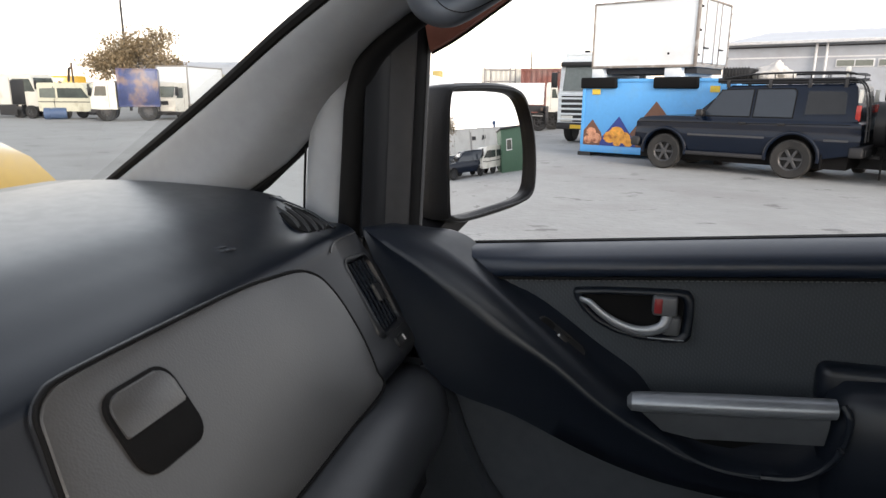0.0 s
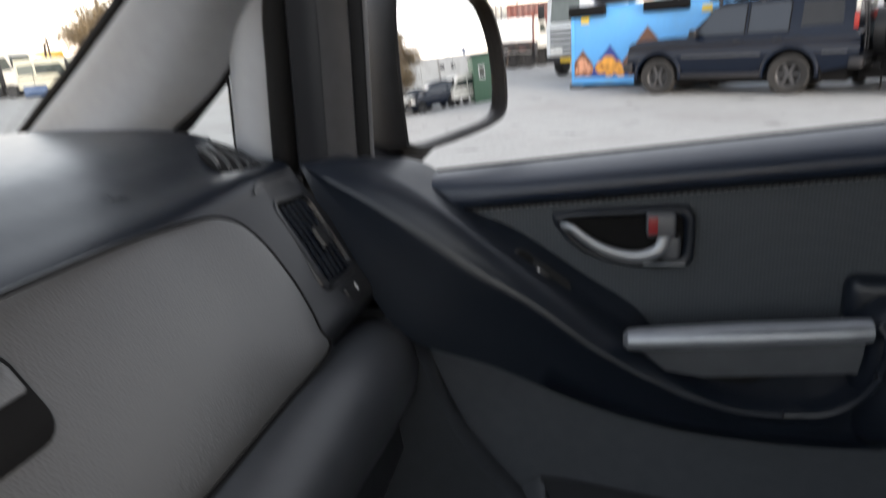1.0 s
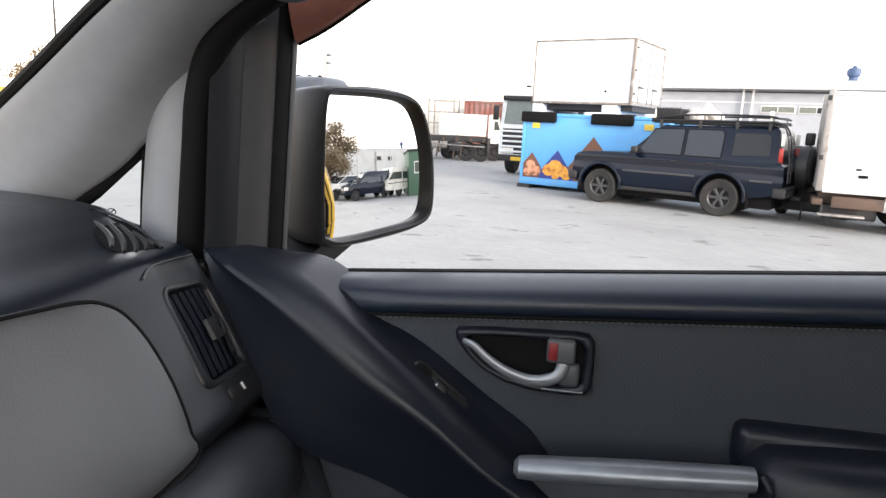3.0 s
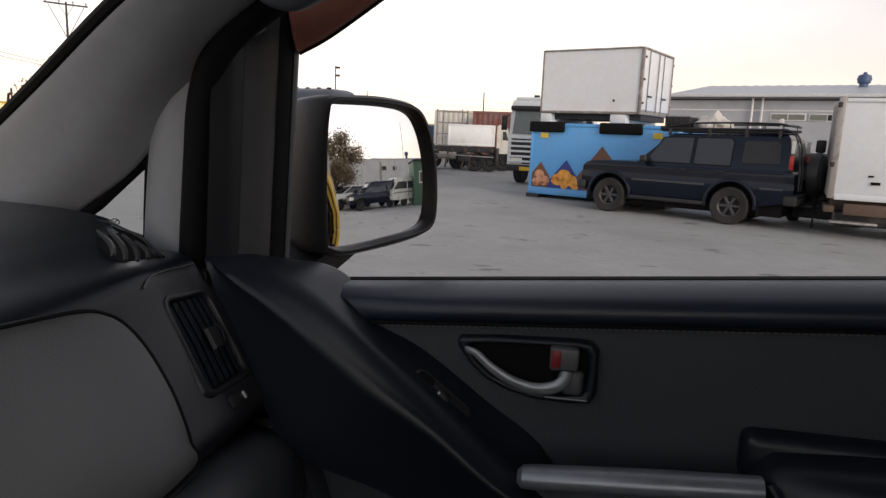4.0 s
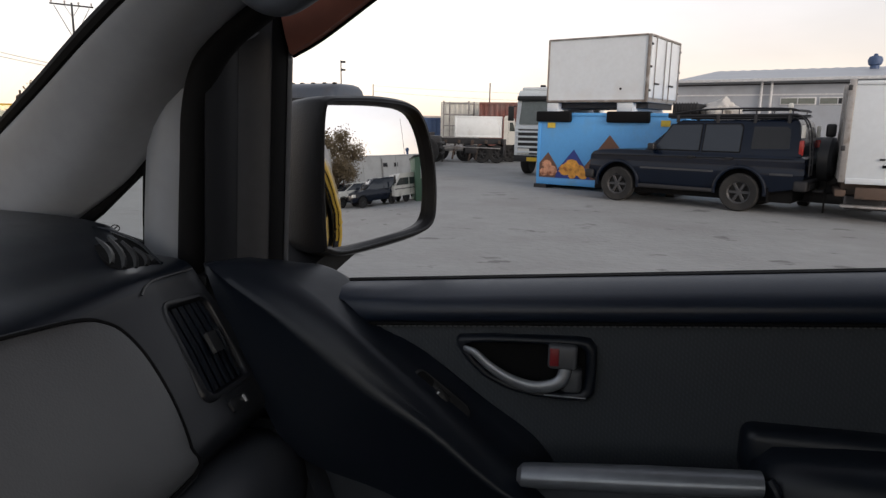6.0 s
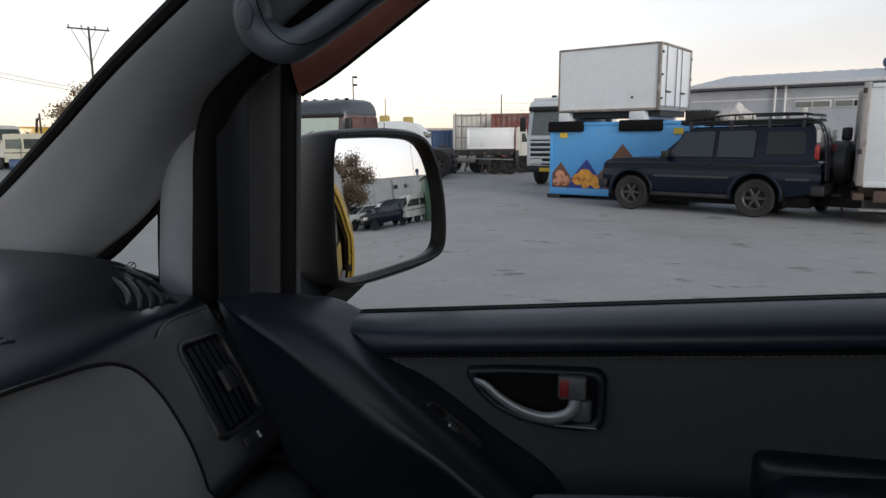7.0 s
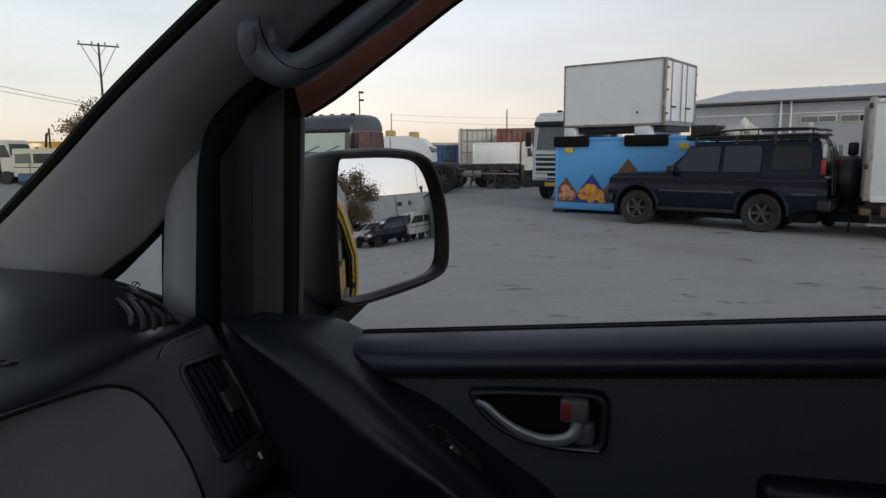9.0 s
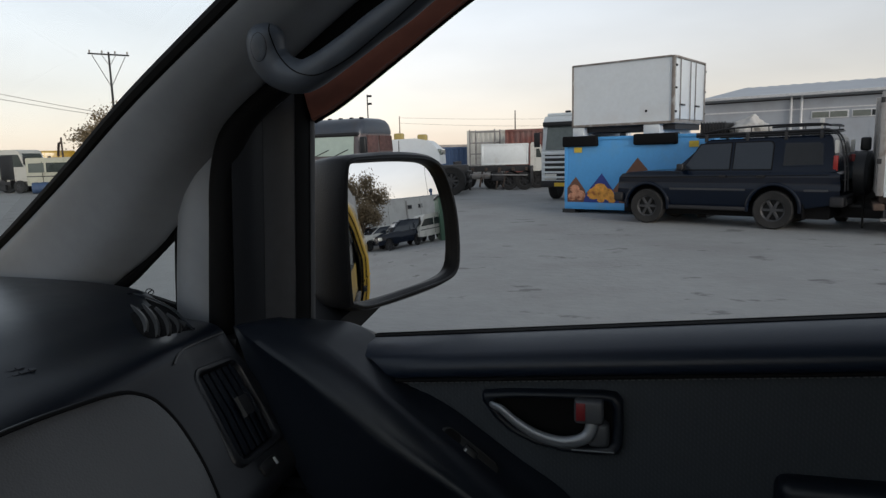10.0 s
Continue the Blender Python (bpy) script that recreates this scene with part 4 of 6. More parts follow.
part("window_post", bx(B(), 0.93, 1.02, 0.76, 0.84, 1.40, 1.95, 0.01), "post", door)

# door mirror: shell, rim, convex glass, foot
MC, MN = V(-0.165, 1.005, 1.512), V(0.853, -0.52, 0.06).normalized()
mx = V(-MN.y, MN.x, 0).normalized()
mz = MN.cross(mx).normalized()
if mz.z < 0:
    mz = -mz
mout = [(-0.110, -0.077), (-0.104, -0.092), (-0.074, -0.098), (0.0, -0.091), (0.062, -0.084), (0.087, -0.073), (0.095, -0.048), (0.095, 0.0), (0.088, 0.045), (0.073, 0.080), (0.050, 0.095), (0.0, 0.100), (-0.06, 0.100), (-0.090, 0.098), (-0.100, 0.085), (-0.106, 0.03)]
mo = crom([(x * 1.045, y * 1.035, 0) for x, y in mout], 4, closed=True)


def mpt(p, s, d, add=0.0):
    r = Vector((p.x, p.y))
    q = r * s + r.normalized() * add
    return MC + mx * q.x + mz * q.y + MN * d


RAD = 1.4
rows = [[mpt(p, s, -(s * s) * (p.x ** 2 + p.y ** 2) / (2 * RAD)) for p in mo] for s in (1.0, 0.85, 0.7, 0.55, 0.4, 0.25, 0.1)]
bm = grid(B(), rows, close_cols=True)
bm.verts.ensure_lookup_table()
bm.faces.new([bm.verts[-len(mo) + i] for i in range(len(mo))])
shell_rows = [[mpt(p, 1.0, d, a) + V(*sh) for p in mo] for d, a, sh in ((-0.012, -0.003, (0, 0, 0)), (0.003, -0.0005, (0, 0, 0)), (0.010, 0.003, (0, 0, 0)), (0.009, 0.008, (0, 0, 0)), (0.0, 0.0125, (0, 0, 0)), (-0.03, 0.0145, (0, 0, 0)), (-0.070, 0.011, (0, 0, 0.002)), (-0.105, -0.002, (0, 0, 0.0)), (-0.130, -0.034, (0, 0, 0)), (-0.136, -0.064, (0, 0, 0)))]
sb = grid(B(), shell_rows, close_cols=True)
sb.verts.ensure_lookup_table()
sb.faces.new([sb.verts[-len(mo) + i] for i in range(len(mo))])
shell = part("mirror_shell", sb, "mirror_shell", door, "black grained door mirror housing", 50)
part("mirror_glass", bm, "mirror", shell, "convex silver mirror glass", 80)
part("mirror_rim", tube(B(), [mpt(p, 1.0, 0.0090, 0.0035) for p in mo], 0.0016, 6, closed=True), "black", shell)
foot = [[V(-0.31, 0.845, 1.345), V(-0.235, 0.845, 1.345), V(-0.235, 0.845, 1.385), V(-0.31, 0.845, 1.39)], [V(-0.31, 0.90, 1.352), V(-0.235, 0.90, 1.355), V(-0.235, 0.90, 1.392), V(-0.31, 0.90, 1.398)], [V(-0.28, 0.975, 1.385), V(-0.195, 0.975, 1.40), V(-0.20, 0.975, 1.43), V(-0.285, 0.975, 1.435)]]
part("mirror_foot", grid(B(), foot, close_cols=True, caps=True), "mirror_shell", shell, "black mirror foot")

# ---- seat beside the camera ----
seat = thing("passenger_seat", "grey cloth passenger seat cushion", "car seat")
rows = []
for x, g, zt in ((0.075, 0.12, 0.90), (0.085, 0.09, 0.955), (0.100, 0.065, 0.985), (0.125, 0.040, 1.002), (0.16, 0.022, 1.012), (0.22, 0.008, 1.018), (0.30, 0.0, 1.02), (0.40, 0.0, 1.016), (0.58, 0.0, 1.004)):
    y0, y1 = 0.14 + g, 0.672 - g
    rows.append([V(x, y0, 0.82), V(x, y0, zt - 0.05), V(x, y0 + 0.02, zt - 0.012), V(x, y0 + 0.07, zt), V(x, (y0 + y1) / 2, zt - 0.016), V(x, y1 - 0.07, zt), V(x, y1 - 0.02, zt - 0.012), V(x, y1, zt - 0.05), V(x, y1, 0.82)])
part("cushion", grid(B(), rows, close_cols=True, caps=True), "seat", seat, "grey woven cushion", 60)
part("cushion_seam", tube(B(), crom([V(0.58, 0.60, 1.008), V(0.4, 0.60, 1.018), V(0.25, 0.598, 1.022), V(0.16, 0.585, 1.014), V(0.11, 0.54, 0.992), V(0.10, 0.4, 0.988)], 5), 0.0025, 6), "seat", seat)
rows = [[V(x + s * 0.25, y, 1.0 + s * 0.62) for x, y in rrect(0.56, 0.70, 0.16, 0.66, 0.05)] for s in (0.0, 0.3, 0.7, 1.0)]
part("backrest", grid(B(), rows, close_cols=True, caps=True), "seat", seat, "grey cloth backrest")
part("base", bx(B(), 0.14, 0.6, 0.18, 0.62, 0.55, 0.83, 0.02), "black", seat)

# ---- rest of the van ----
part("floor_pan", bx(B(), -0.6, 3.9, -0.86, 0.84, 0.45, 0.55), "carpet", van, "dark carpeted floor")
part("headlining", bx(B(), 0.12, 3.9, -0.80, 0.76, 1.955, 2.0), "lining", van, "grey roof lining")
part("roof_skin", bx(B(), 0.06, 3.95, -0.84, 0.80, 2.004, 2.03, 0.01), "yellow", van, "yellow painted roof")
part("tail_panel", bx(B(), 3.9, 3.95, -0.86, 0.84, 0.45, 2.0), "lining", van)
part("side_panel", bx(B(), -0.6, 3.9, -0.92, -0.87, 0.45, 1.36), "grey", van, "driver side door lining")
part("side_panel", bx(B(), 0.80, 3.9, -0.92, -0.87, 1.364, 2.0), "lining", van, "grey rear side lining")
part("window_header", bx(B(), -0.05, 0.796, -0.92, -0.87, 1.945, 2.0), "lining", van)
part("driver_window", bx(B(), -0.55, 0.796, -0.905, -0.901, 1.364, 1.941), "pane", van, "clear driver side window").visible_shadow = False
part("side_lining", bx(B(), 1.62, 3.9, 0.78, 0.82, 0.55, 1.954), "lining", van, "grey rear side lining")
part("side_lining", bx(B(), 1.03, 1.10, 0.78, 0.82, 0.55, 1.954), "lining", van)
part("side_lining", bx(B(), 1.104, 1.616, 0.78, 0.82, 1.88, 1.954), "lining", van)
part("door_core", bx(B(), -0.345, 0.97, 0.842, 0.862, 0.45, 1.335), "black", door)
part("door_core", bx(B(), -0.345, -0.255, 0.765, 0.841, 0.45, 1.36), "black", door)
part("firewall", bx(B(), -0.66, -0.61, -0.86, 0.78, 0.45, 1.19), "carpet", van)
lp = [V(-0.958, -0.88, 1.40), V(-0.52, -0.80, 1.623), V(-0.20, -0.73, 1.787), V(0.12, -0.68, 1.94)]
part("pillar_trim", tube(B(), lp, 0.05, 10), "pillar", van, "grey driver side pillar trim")
part("header_rail", bx(B(), 0.05, 0.16, -0.72, 0.56, 1.90, 1.99, 0.02), "lining", van)
part("screen_band", bx(B(), -0.972, -0.936, -0.86, 0.86, 1.385, 1.440, 0.004), "rubber", van, "black band at the foot of the windscreen")
part("cowl", grid(B(), [[V(-0.98, y, 1.42), V(-1.0, y, 1.435), V(-1.16, y, 1.39 - 0.05 * abs(y)), V(-1.16, y, 1.33)] for y in (-0.85, 0, 0.85)], close_cols=True, caps=True), "black", van, "black plastic scuttle")
hood = [[V(x, y, z + 0.015 - 0.09 * max(0.0, (abs(y) - 0.30) / 0.66) ** 1.2) for x, z in ((-1.000, 1.450), (-1.008, 1.474), (-1.053, 1.515), (-1.103, 1.556), (-1.17, 1.582), (-1.35, 1.587), (-1.55, 1.52), (-1.78, 1.34), (-1.90, 1.05), (-1.92, 0.5))] for y in (-0.96, -0.88, -0.7, -0.4, 0.0, 0.4, 0.7, 0.88, 0.96)]
bm = grid(B(), hood)
bmesh.ops.solidify(bm, geom=bm.faces[:], thickness=0.02)
part("bonnet", bm, "yellow", van, "yellow painted bonnet")
ws = [V(-0.940, 0.868, 1.395), V(-0.940, -0.868, 1.395), V(0.10, -0.66, 1.95), V(0.10, 0.545, 1.95)]
bm = B()
bm.faces.new([bm.verts.new(p) for p in ws])
part("windscreen", bm, "pane", van, "clear laminated windscreen").visible_shadow = False
# painted right flank, seen in the door mirror
flank = [[V(x, y, z) for y, z in ((0.845, 0.42), (0.872, 0.60), (0.880, 0.90), (0.878, 1.20), (0.868, 1.345))] for x in (-0.35, 0.0, 0.5, 0.98)]
bm = grid(B(), flank)
bmesh.ops.solidify(bm, geom=bm.faces[:], thickness=0.02)
part("door_skin", bm, "yellow", door, "yellow painted door skin")
rear = [[V(x, y - 0.02 * smooth01(2.5, 3.9, x), z) for y, z in ((0.845, 0.42), (0.872, 0.60), (0.880, 0.90), (0.876, 1.20), (0.86, 1.40), (0.80, 1.70), (0.75, 1.95), (0.72, 2.0))] for x in (1.62, 2.4, 3.2, 3.95)]
bm = grid(B(), rear)
bmesh.ops.solidify(bm, geom=bm.faces[:], thickness=0.02)
part("flank", bm, "yellow", van, "yellow painted rear flank")
for x0, x1 in ((1.75, 2.45), (2.6, 3.75)):
    bm = grid(B(), [[V(x, 0.856, 1.44), V(x, 0.804, 1.70), V(x, 0.768, 1.88), V(x, 0.76, 1.88), V(x, 0.84, 1.44)] for x in (x0, x1)], close_cols=True, caps=True)
    part("side_window", bm, "carglass", van, "dark tinted side window")
part("slide_rail", bx(B(), 2.9, 3.85, 0.870, 0.895, 1.28, 1.31, 0.004), "black", van)
part("outer_handle", bx(B(), 0.72, 0.92, 0.876, 0.905, 1.16, 1.20, 0.01), "black", door, "black outer door handle")
part("side_moulding", bx(B(), -0.3, 0.97, 0.876, 0.89, 0.70, 0.78, 0.006), "black", door)
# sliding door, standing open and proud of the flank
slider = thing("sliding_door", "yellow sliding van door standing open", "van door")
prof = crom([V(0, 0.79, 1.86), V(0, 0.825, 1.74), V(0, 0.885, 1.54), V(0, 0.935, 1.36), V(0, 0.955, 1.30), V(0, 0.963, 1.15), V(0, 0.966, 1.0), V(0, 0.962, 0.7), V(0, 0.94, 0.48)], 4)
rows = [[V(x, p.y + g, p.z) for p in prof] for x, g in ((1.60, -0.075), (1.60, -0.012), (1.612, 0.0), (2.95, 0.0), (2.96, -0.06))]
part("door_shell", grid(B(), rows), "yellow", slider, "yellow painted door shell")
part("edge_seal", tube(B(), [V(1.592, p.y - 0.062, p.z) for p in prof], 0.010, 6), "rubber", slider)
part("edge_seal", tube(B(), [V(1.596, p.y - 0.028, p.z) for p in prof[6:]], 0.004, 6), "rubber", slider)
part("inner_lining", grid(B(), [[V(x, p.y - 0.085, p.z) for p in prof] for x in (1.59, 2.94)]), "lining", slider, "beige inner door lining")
for z in (0.75, 0.82, 1.05):
    part("latch_plate", bx(B(), 1.585, 1.600, 0.905, 0.935, z, z + 0.045, 0.004), "steel", slider)


# ---- wheels ----
def wheel_meshes(r, w, rim_r, spokes=6, rim_mat="rim"):
    t = lathe(B(), [(rim_r, -w * 0.42), (r * 0.93, -w * 0.5), (r, -w * 0.36), (r * 1.004, 0.0), (r, w * 0.36), (r * 0.93, w * 0.5), (rim_r, w * 0.42), (rim_r * 0.94, w * 0.30), (rim_r * 0.90, w * 0.08), (0.0, w * 0.06)], Matrix(), 32)
    d = lathe(B(), [(rim_r * 0.86, w * 0.12), (rim_r * 0.87, w * 0.30), (rim_r * 0.97, w * 0.37), (rim_r * 0.985, w * 0.30)], Matrix(), 32, False)
    lathe(d, [(0.0, w * 0.34), (rim_r * 0.22, w * 0.33), (rim_r * 0.27, w * 0.27), (rim_r * 0.27, w * 0.1)], Matrix(), 20)
    for k in range(spokes):
        bx(d, rim_r * 0.2, rim_r * 0.90, -rim_r * 0.125, rim_r * 0.125, w * 0.12, w * 0.31, rim_r * 0.03, 1, m=pose(0, 0, 0, 0, 0, 360 / spokes * k))
    return finish("wheel", t, "tyre"), finish("rim", d, rim_mat)


WHEELS = {"car": wheel_meshes(0.37, 0.25, 0.225), "small": wheel_meshes(0.32, 0.2, 0.20, 5), "lorry": wheel_meshes(0.48, 0.28, 0.28, 8), "big": wheel_meshes(0.56, 0.36, 0.30, 8), "van": wheel_meshes(0.36, 0.2, 0.20, 5), "dark": wheel_meshes(0.38, 0.24, 0.22, 6, "steel")}


def wheel(parent, kind, x, y, z, side):
    """side +1: the outer face looks to +y."""
    t, r = WHEELS[kind]
    ob = new("wheel", t)
    ob.parent = parent
    ob.matrix_local = pose(x, y, z, -90 * side, 0, 0)
    rim = new("rim", r)
    rim.parent = ob
    return ob


def side_prism(outline, y0, y1, bevel=0.0):
    """Outline in x, z, raised from y0 to y1."""
    m = Matrix(((1, 0, 0, 0), (0, 0, 1, y0), (0, 1, 0, 0), (0, 0, 0, 1)))
    bm = prism(B(), outline, m, y1 - y0)
    if bevel:
        long = [e for e in bm.edges if abs(e.verts[0].co.y - e.verts[1].co.y) < 1e-6 and abs(e.calc_face_angle(0)) > 0.5]
        bmesh.ops.bevel(bm, geom=long, offset=bevel, segments=2, affect="EDGES", profile=0.5)
    return bm


def arch(x, r, z, a0=180, a1=0, n=10):
    return [(x + r * math.cos(radians(a0 + (a1 - a0) * k / n)), z + r * math.sin(radians(a0 + (a1 - a0) * k / n))) for k in range(n + 1)]


# ---- dark off-road car with roof rack ----
def panel(parent, name, pts, sidefn, mat, proud, thick=0.012, label=""):
    """A side panel from x, z points, laid on the sloping side given by sidefn(z)."""
    bm = B()
    a = [bm.verts.new((x, sidefn(z) + proud, z)) for x, z in pts]
    b = [bm.verts.new((x, sidefn(z) + proud - thick, z)) for x, z in pts]
    k = len(a)
    bm.faces.new(a)
    bm.faces.new(b[::-1])
    for i in range(k):
        bm.faces.new((a[i], b[i], b[(i + 1) % k], a[(i + 1) % k]))
    return part(name, bm, mat, parent, label)


suv = thing("off_road_car", "dusty dark navy off-road estate car with loaded roof rack", "car", place(2.585, 15.09, 152.0))
low = [(-2.36, 0.52), (-2.38, 0.80), (-2.36, 1.06), (-2.30, 1.10), (0.70, 1.13), (1.25, 1.13), (1.68, 1.105), (1.88, 1.065), (1.965, 0.98), (2.00, 0.62), (1.98, 0.46), (1.80, 0.42)]
low += arch(1.27, 0.46, 0.40, 0, 180)[0:] + [(0.70, 0.36), (-0.70, 0.36)] + arch(-1.27, 0.46, 0.40, 0, 180)
bm = side_prism(low, -0.86, 0.86, 0.035)
PROFILE = [(0.30, 0.790), (0.42, 0.825), (0.52, 0.846), (0.66, 0.862), (0.74, 0.869), (0.78, 0.869), (0.80, 0.860), (0.90, 0.862), (0.99, 0.866), (1.03, 0.864), (1.06, 0.856), (1.09, 0.838), (1.14, 0.80)]


def half_width(z):
    for (za, ya), (zb, yb) in zip(PROFILE, PROFILE[1:]):
        if z <= zb:
            return ya + (yb - ya) * max(0.0, (z - za)) / (zb - za)
    return PROFILE[-1][1]


for z, _ in PROFILE[1:-1]:
    bmesh.ops.bisect_plane(bm, geom=bm.verts[:] + bm.edges[:] + bm.faces[:], plane_co=(0, 0, z), plane_no=(0, 0, 1))
for x in (1.75, -2.15):
    bmesh.ops.bisect_plane(bm, geom=bm.verts[:] + bm.edges[:] + bm.faces[:], plane_co=(x, 0, 0), plane_no=(1, 0, 0))
for v in bm.verts:
    inset = 0.10 * smooth01(1.6, 2.02, v.co.x) + 0.05 * smooth01(2.1, 2.4, -v.co.x)
    v.co.y = v.co.y / 0.86 * (half_width(v.co.z) - inset)
body = part("body", bm, "navy", suv, "dark navy painted body", 30)


gh = [[V(0.72, 0.82, 1.105), V(-2.30, 0.82, 1.105), V(-2.30, -0.82, 1.105), V(0.72, -0.82, 1.105)], [V(0.10, 0.66, 1.705), V(-2.20, 0.66, 1.705), V(-2.20, -0.66, 1.705), V(0.10, -0.66, 1.705)], [V(0.02, 0.58, 1.755), V(-2.14, 0.60, 1.785), V(-2.14, -0.60, 1.785), V(0.02, -0.58, 1.755)]]
bm = grid(B(), gh, close_cols=True, caps=True)
bmesh.ops.bevel(bm, geom=[e for e in bm.edges if abs(e.calc_face_angle(0)) > 0.4], offset=0.025, segments=2, affect="EDGES", profile=0.5)
cabin = part("cabin", bm, "navy", suv, "dark navy roof and pillars", 40)


def gh_side(z):
    return 0.82 - 0.16 * (z - 1.105) / 0.6 + 0.006


for s in (1, -1):
    def sf(z, s=s):
        return s * gh_side(z)
    for nm, pts in (("side_window", [(0.50, 1.16), (0.18, 1.655), (-0.10, 1.665), (-0.42, 1.672), (-0.42, 1.16)]), ("side_window", [(-0.50, 1.16), (-0.50, 1.672), (-1.15, 1.68), (-1.20, 1.62), (-1.20, 1.16)]), ("side_window", [(-1.41, 1.22), (-1.41, 1.645), (-1.99, 1.645), (-2.05, 1.60), (-2.08, 1.24)])):
        fr = panel(cabin, "window_rubber", [(x * 1.0 + (0.02 if x > sum(p[0] for p in pts) / len(pts) else -0.02), z + (0.02 if z > 1.4 else -0.02)) for x, z in pts], sf, "rubber" if pts[0][0] > -1 else "navy", 0.002 * s)
        panel(fr, nm, pts, sf, "carglass" if pts[0][0] > -1 else "darkpane", 0.007 * s, 0.006, "dark tinted side window")
    for xa, xb in ((0.76, -0.76), (-1.80, -2.20)):
        panel(suv, "rub_strip", [(xa, 0.742), (xa, 0.780), (xb, 0.780), (xb, 0.742)], lambda z, s=s: s * 0.866, "rubstrip", 0.010 * s, label="weathered grey rubbing strip")
    panel(suv, "shut_line", [(0.60, 0.45), (0.60, 1.10), (0.592, 1.10), (0.592, 0.45)], lambda z, s=s: s * half_width(z), "rubber", 0.002 * s)
    panel(suv, "shut_line", [(-0.45, 0.45), (-0.45, 1.10), (-0.458, 1.10), (-0.458, 0.45)], lambda z, s=s: s * half_width(z), "rubber", 0.002 * s)
    panel(suv, "waist_line", [(1.85, 0.985), (1.85, 0.995), (-2.2, 1.055), (-2.2, 1.045)], lambda z, s=s: s * half_width(z), "rubber", 0.003 * s)
    panel(suv, "shut_line", [(-1.20, 0.88), (-1.20, 1.10), (-1.208, 1.10), (-1.208, 0.88)], lambda z, s=s: s * half_width(z), "rubber", 0.002 * s)
    for x in (-0.30, -1.02):
        part("door_handle", bx(B(), x - 0.09, x + 0.05, s * 0.85, s * 0.895, 1.01, 1.045, 0.008), "black", suv, "black door handle")
    for x in (1.27, -1.27):
        a = [V(px, s * 0.865, pz) for px, pz in arch(x, 0.475, 0.40, -8, 188, 16)]
        part("arch_flare", tube(B(), a, 0.034, 10, flat=0.8, up=(0, 1, 0)), "navy", suv, "dark wheel arch flare")
        wheel(suv, "car", x, s * 0.755, 0.372, s)
    part("side_sill", bx(B(), -0.78, 0.78, s * 0.80, s * 0.885, 0.34, 0.42, 0.02), "cladding", suv)
    part("door_mirror", bx(B(), 0.42, 0.56, s * 0.86, s * 1.05, 1.14, 1.28, 0.03, 3), "black", suv, "black door mirror")
    part("tail_lamp", bx(B(), -2.318, -2.240, s * 0.74, s * 0.808, 1.12, 1.40, 0.014, 3), "lamp_red", suv, "red rear lamp")
    part("upper_lamp", bx(B(), -2.31, -2.24, s * 0.66, s * 0.735, 1.44, 1.68, 0.012), "lamp_clear", suv, "clear upper rear lamp")
    part("head_lamp", bx(B(), 1.86, 1.965, s * 0.50, s * 0.76, 0.83, 0.99, 0.02), "lamp_dim", suv, "dusty clear head lamp")
bm = B()
bm.faces.new([bm.verts.new(p) for p in (V(0.70, 0.70, 1.17), V(0.70, -0.70, 1.17), V(0.15, -0.60, 1.67), V(0.15, 0.60, 1.67))])
bmesh.ops.solidify(bm, geom=bm.faces[:], thickness=-0.012)
part("windscreen", bm, "carglass", suv, "dark windscreen")
part("grille", bx(B(), 1.93, 2.0, -0.5, 0.5, 0.80, 0.98, 0.02), "black", suv)
part("front_bumper", bx(B(), 1.84, 2.06, -0.86, 0.86, 0.46, 0.66, 0.05, 3), "cladding", suv, "dark grey front bumper")
part("rear_bumper", bx(B(), -2.46, -2.22, -0.86, 0.86, 0.46, 0.66, 0.04, 3), "cladding", suv, "dark grey rear bumper")
for x in (1.27, -1.27):
    part("wheel_well", bx(B(), x - 0.45, x + 0.45, -0.60, 0.60, 0.34, 0.86, 0.02), "rubber", suv)
# underbody reaches extra low so its black stands for shade under the car
part("underbody", bx(B(), -2.2, 1.9, -0.66, 0.66, 0.21, 0.50, 0.03), "rubber", suv, "dark underbody, deepened to stand for the shade beneath")
part("number_plate", bx(B(), -2.475, -2.465, 0.2, 0.7, 0.50, 0.60), "rim", suv)
part("tow_bracket", bx(B(), -2.60, -2.40, -0.05, 0.05, 0.40, 0.46, 0.01), "steel", suv)
for s in (1, -1):
    part("mud_flap", bx(B(), -1.80, -1.78, s * 0.62, s * 0.86, 0.20, 0.50), "rubber", suv)
sp = lathe(B(), [(0.0, 0.13), (0.20, 0.135), (0.36, 0.12), (0.415, 0.07), (0.415, -0.10), (0.32, -0.12)], Matrix(), 32)
spare = part("spare_wheel_cover", sp, "black", suv, "black covered spare wheel")
spare.matrix_local = pose(-2.60, 0.05, 1.05, 0, -90, 0)
# ladder on the tail
for y in (0.50, 0.74):
    part("ladder_rail", tube(B(), crom([V(-2.44, y, 0.75), V(-2.42, y, 1.2), V(-2.34, y, 1.65), V(-2.22, y, 1.84), V(-2.10, y, 1.87)], 4), 0.015, 8), "steel", suv)
for z in (0.95, 1.2, 1.45, 1.68):
    part("ladder_rung", cyl(B(), V(-2.41 + max(0, (z - 1.2) * 0.18), 0.5, z), V(-2.41 + max(0, (z - 1.2) * 0.18), 0.74, z), 0.012, seg=8), "steel", suv)
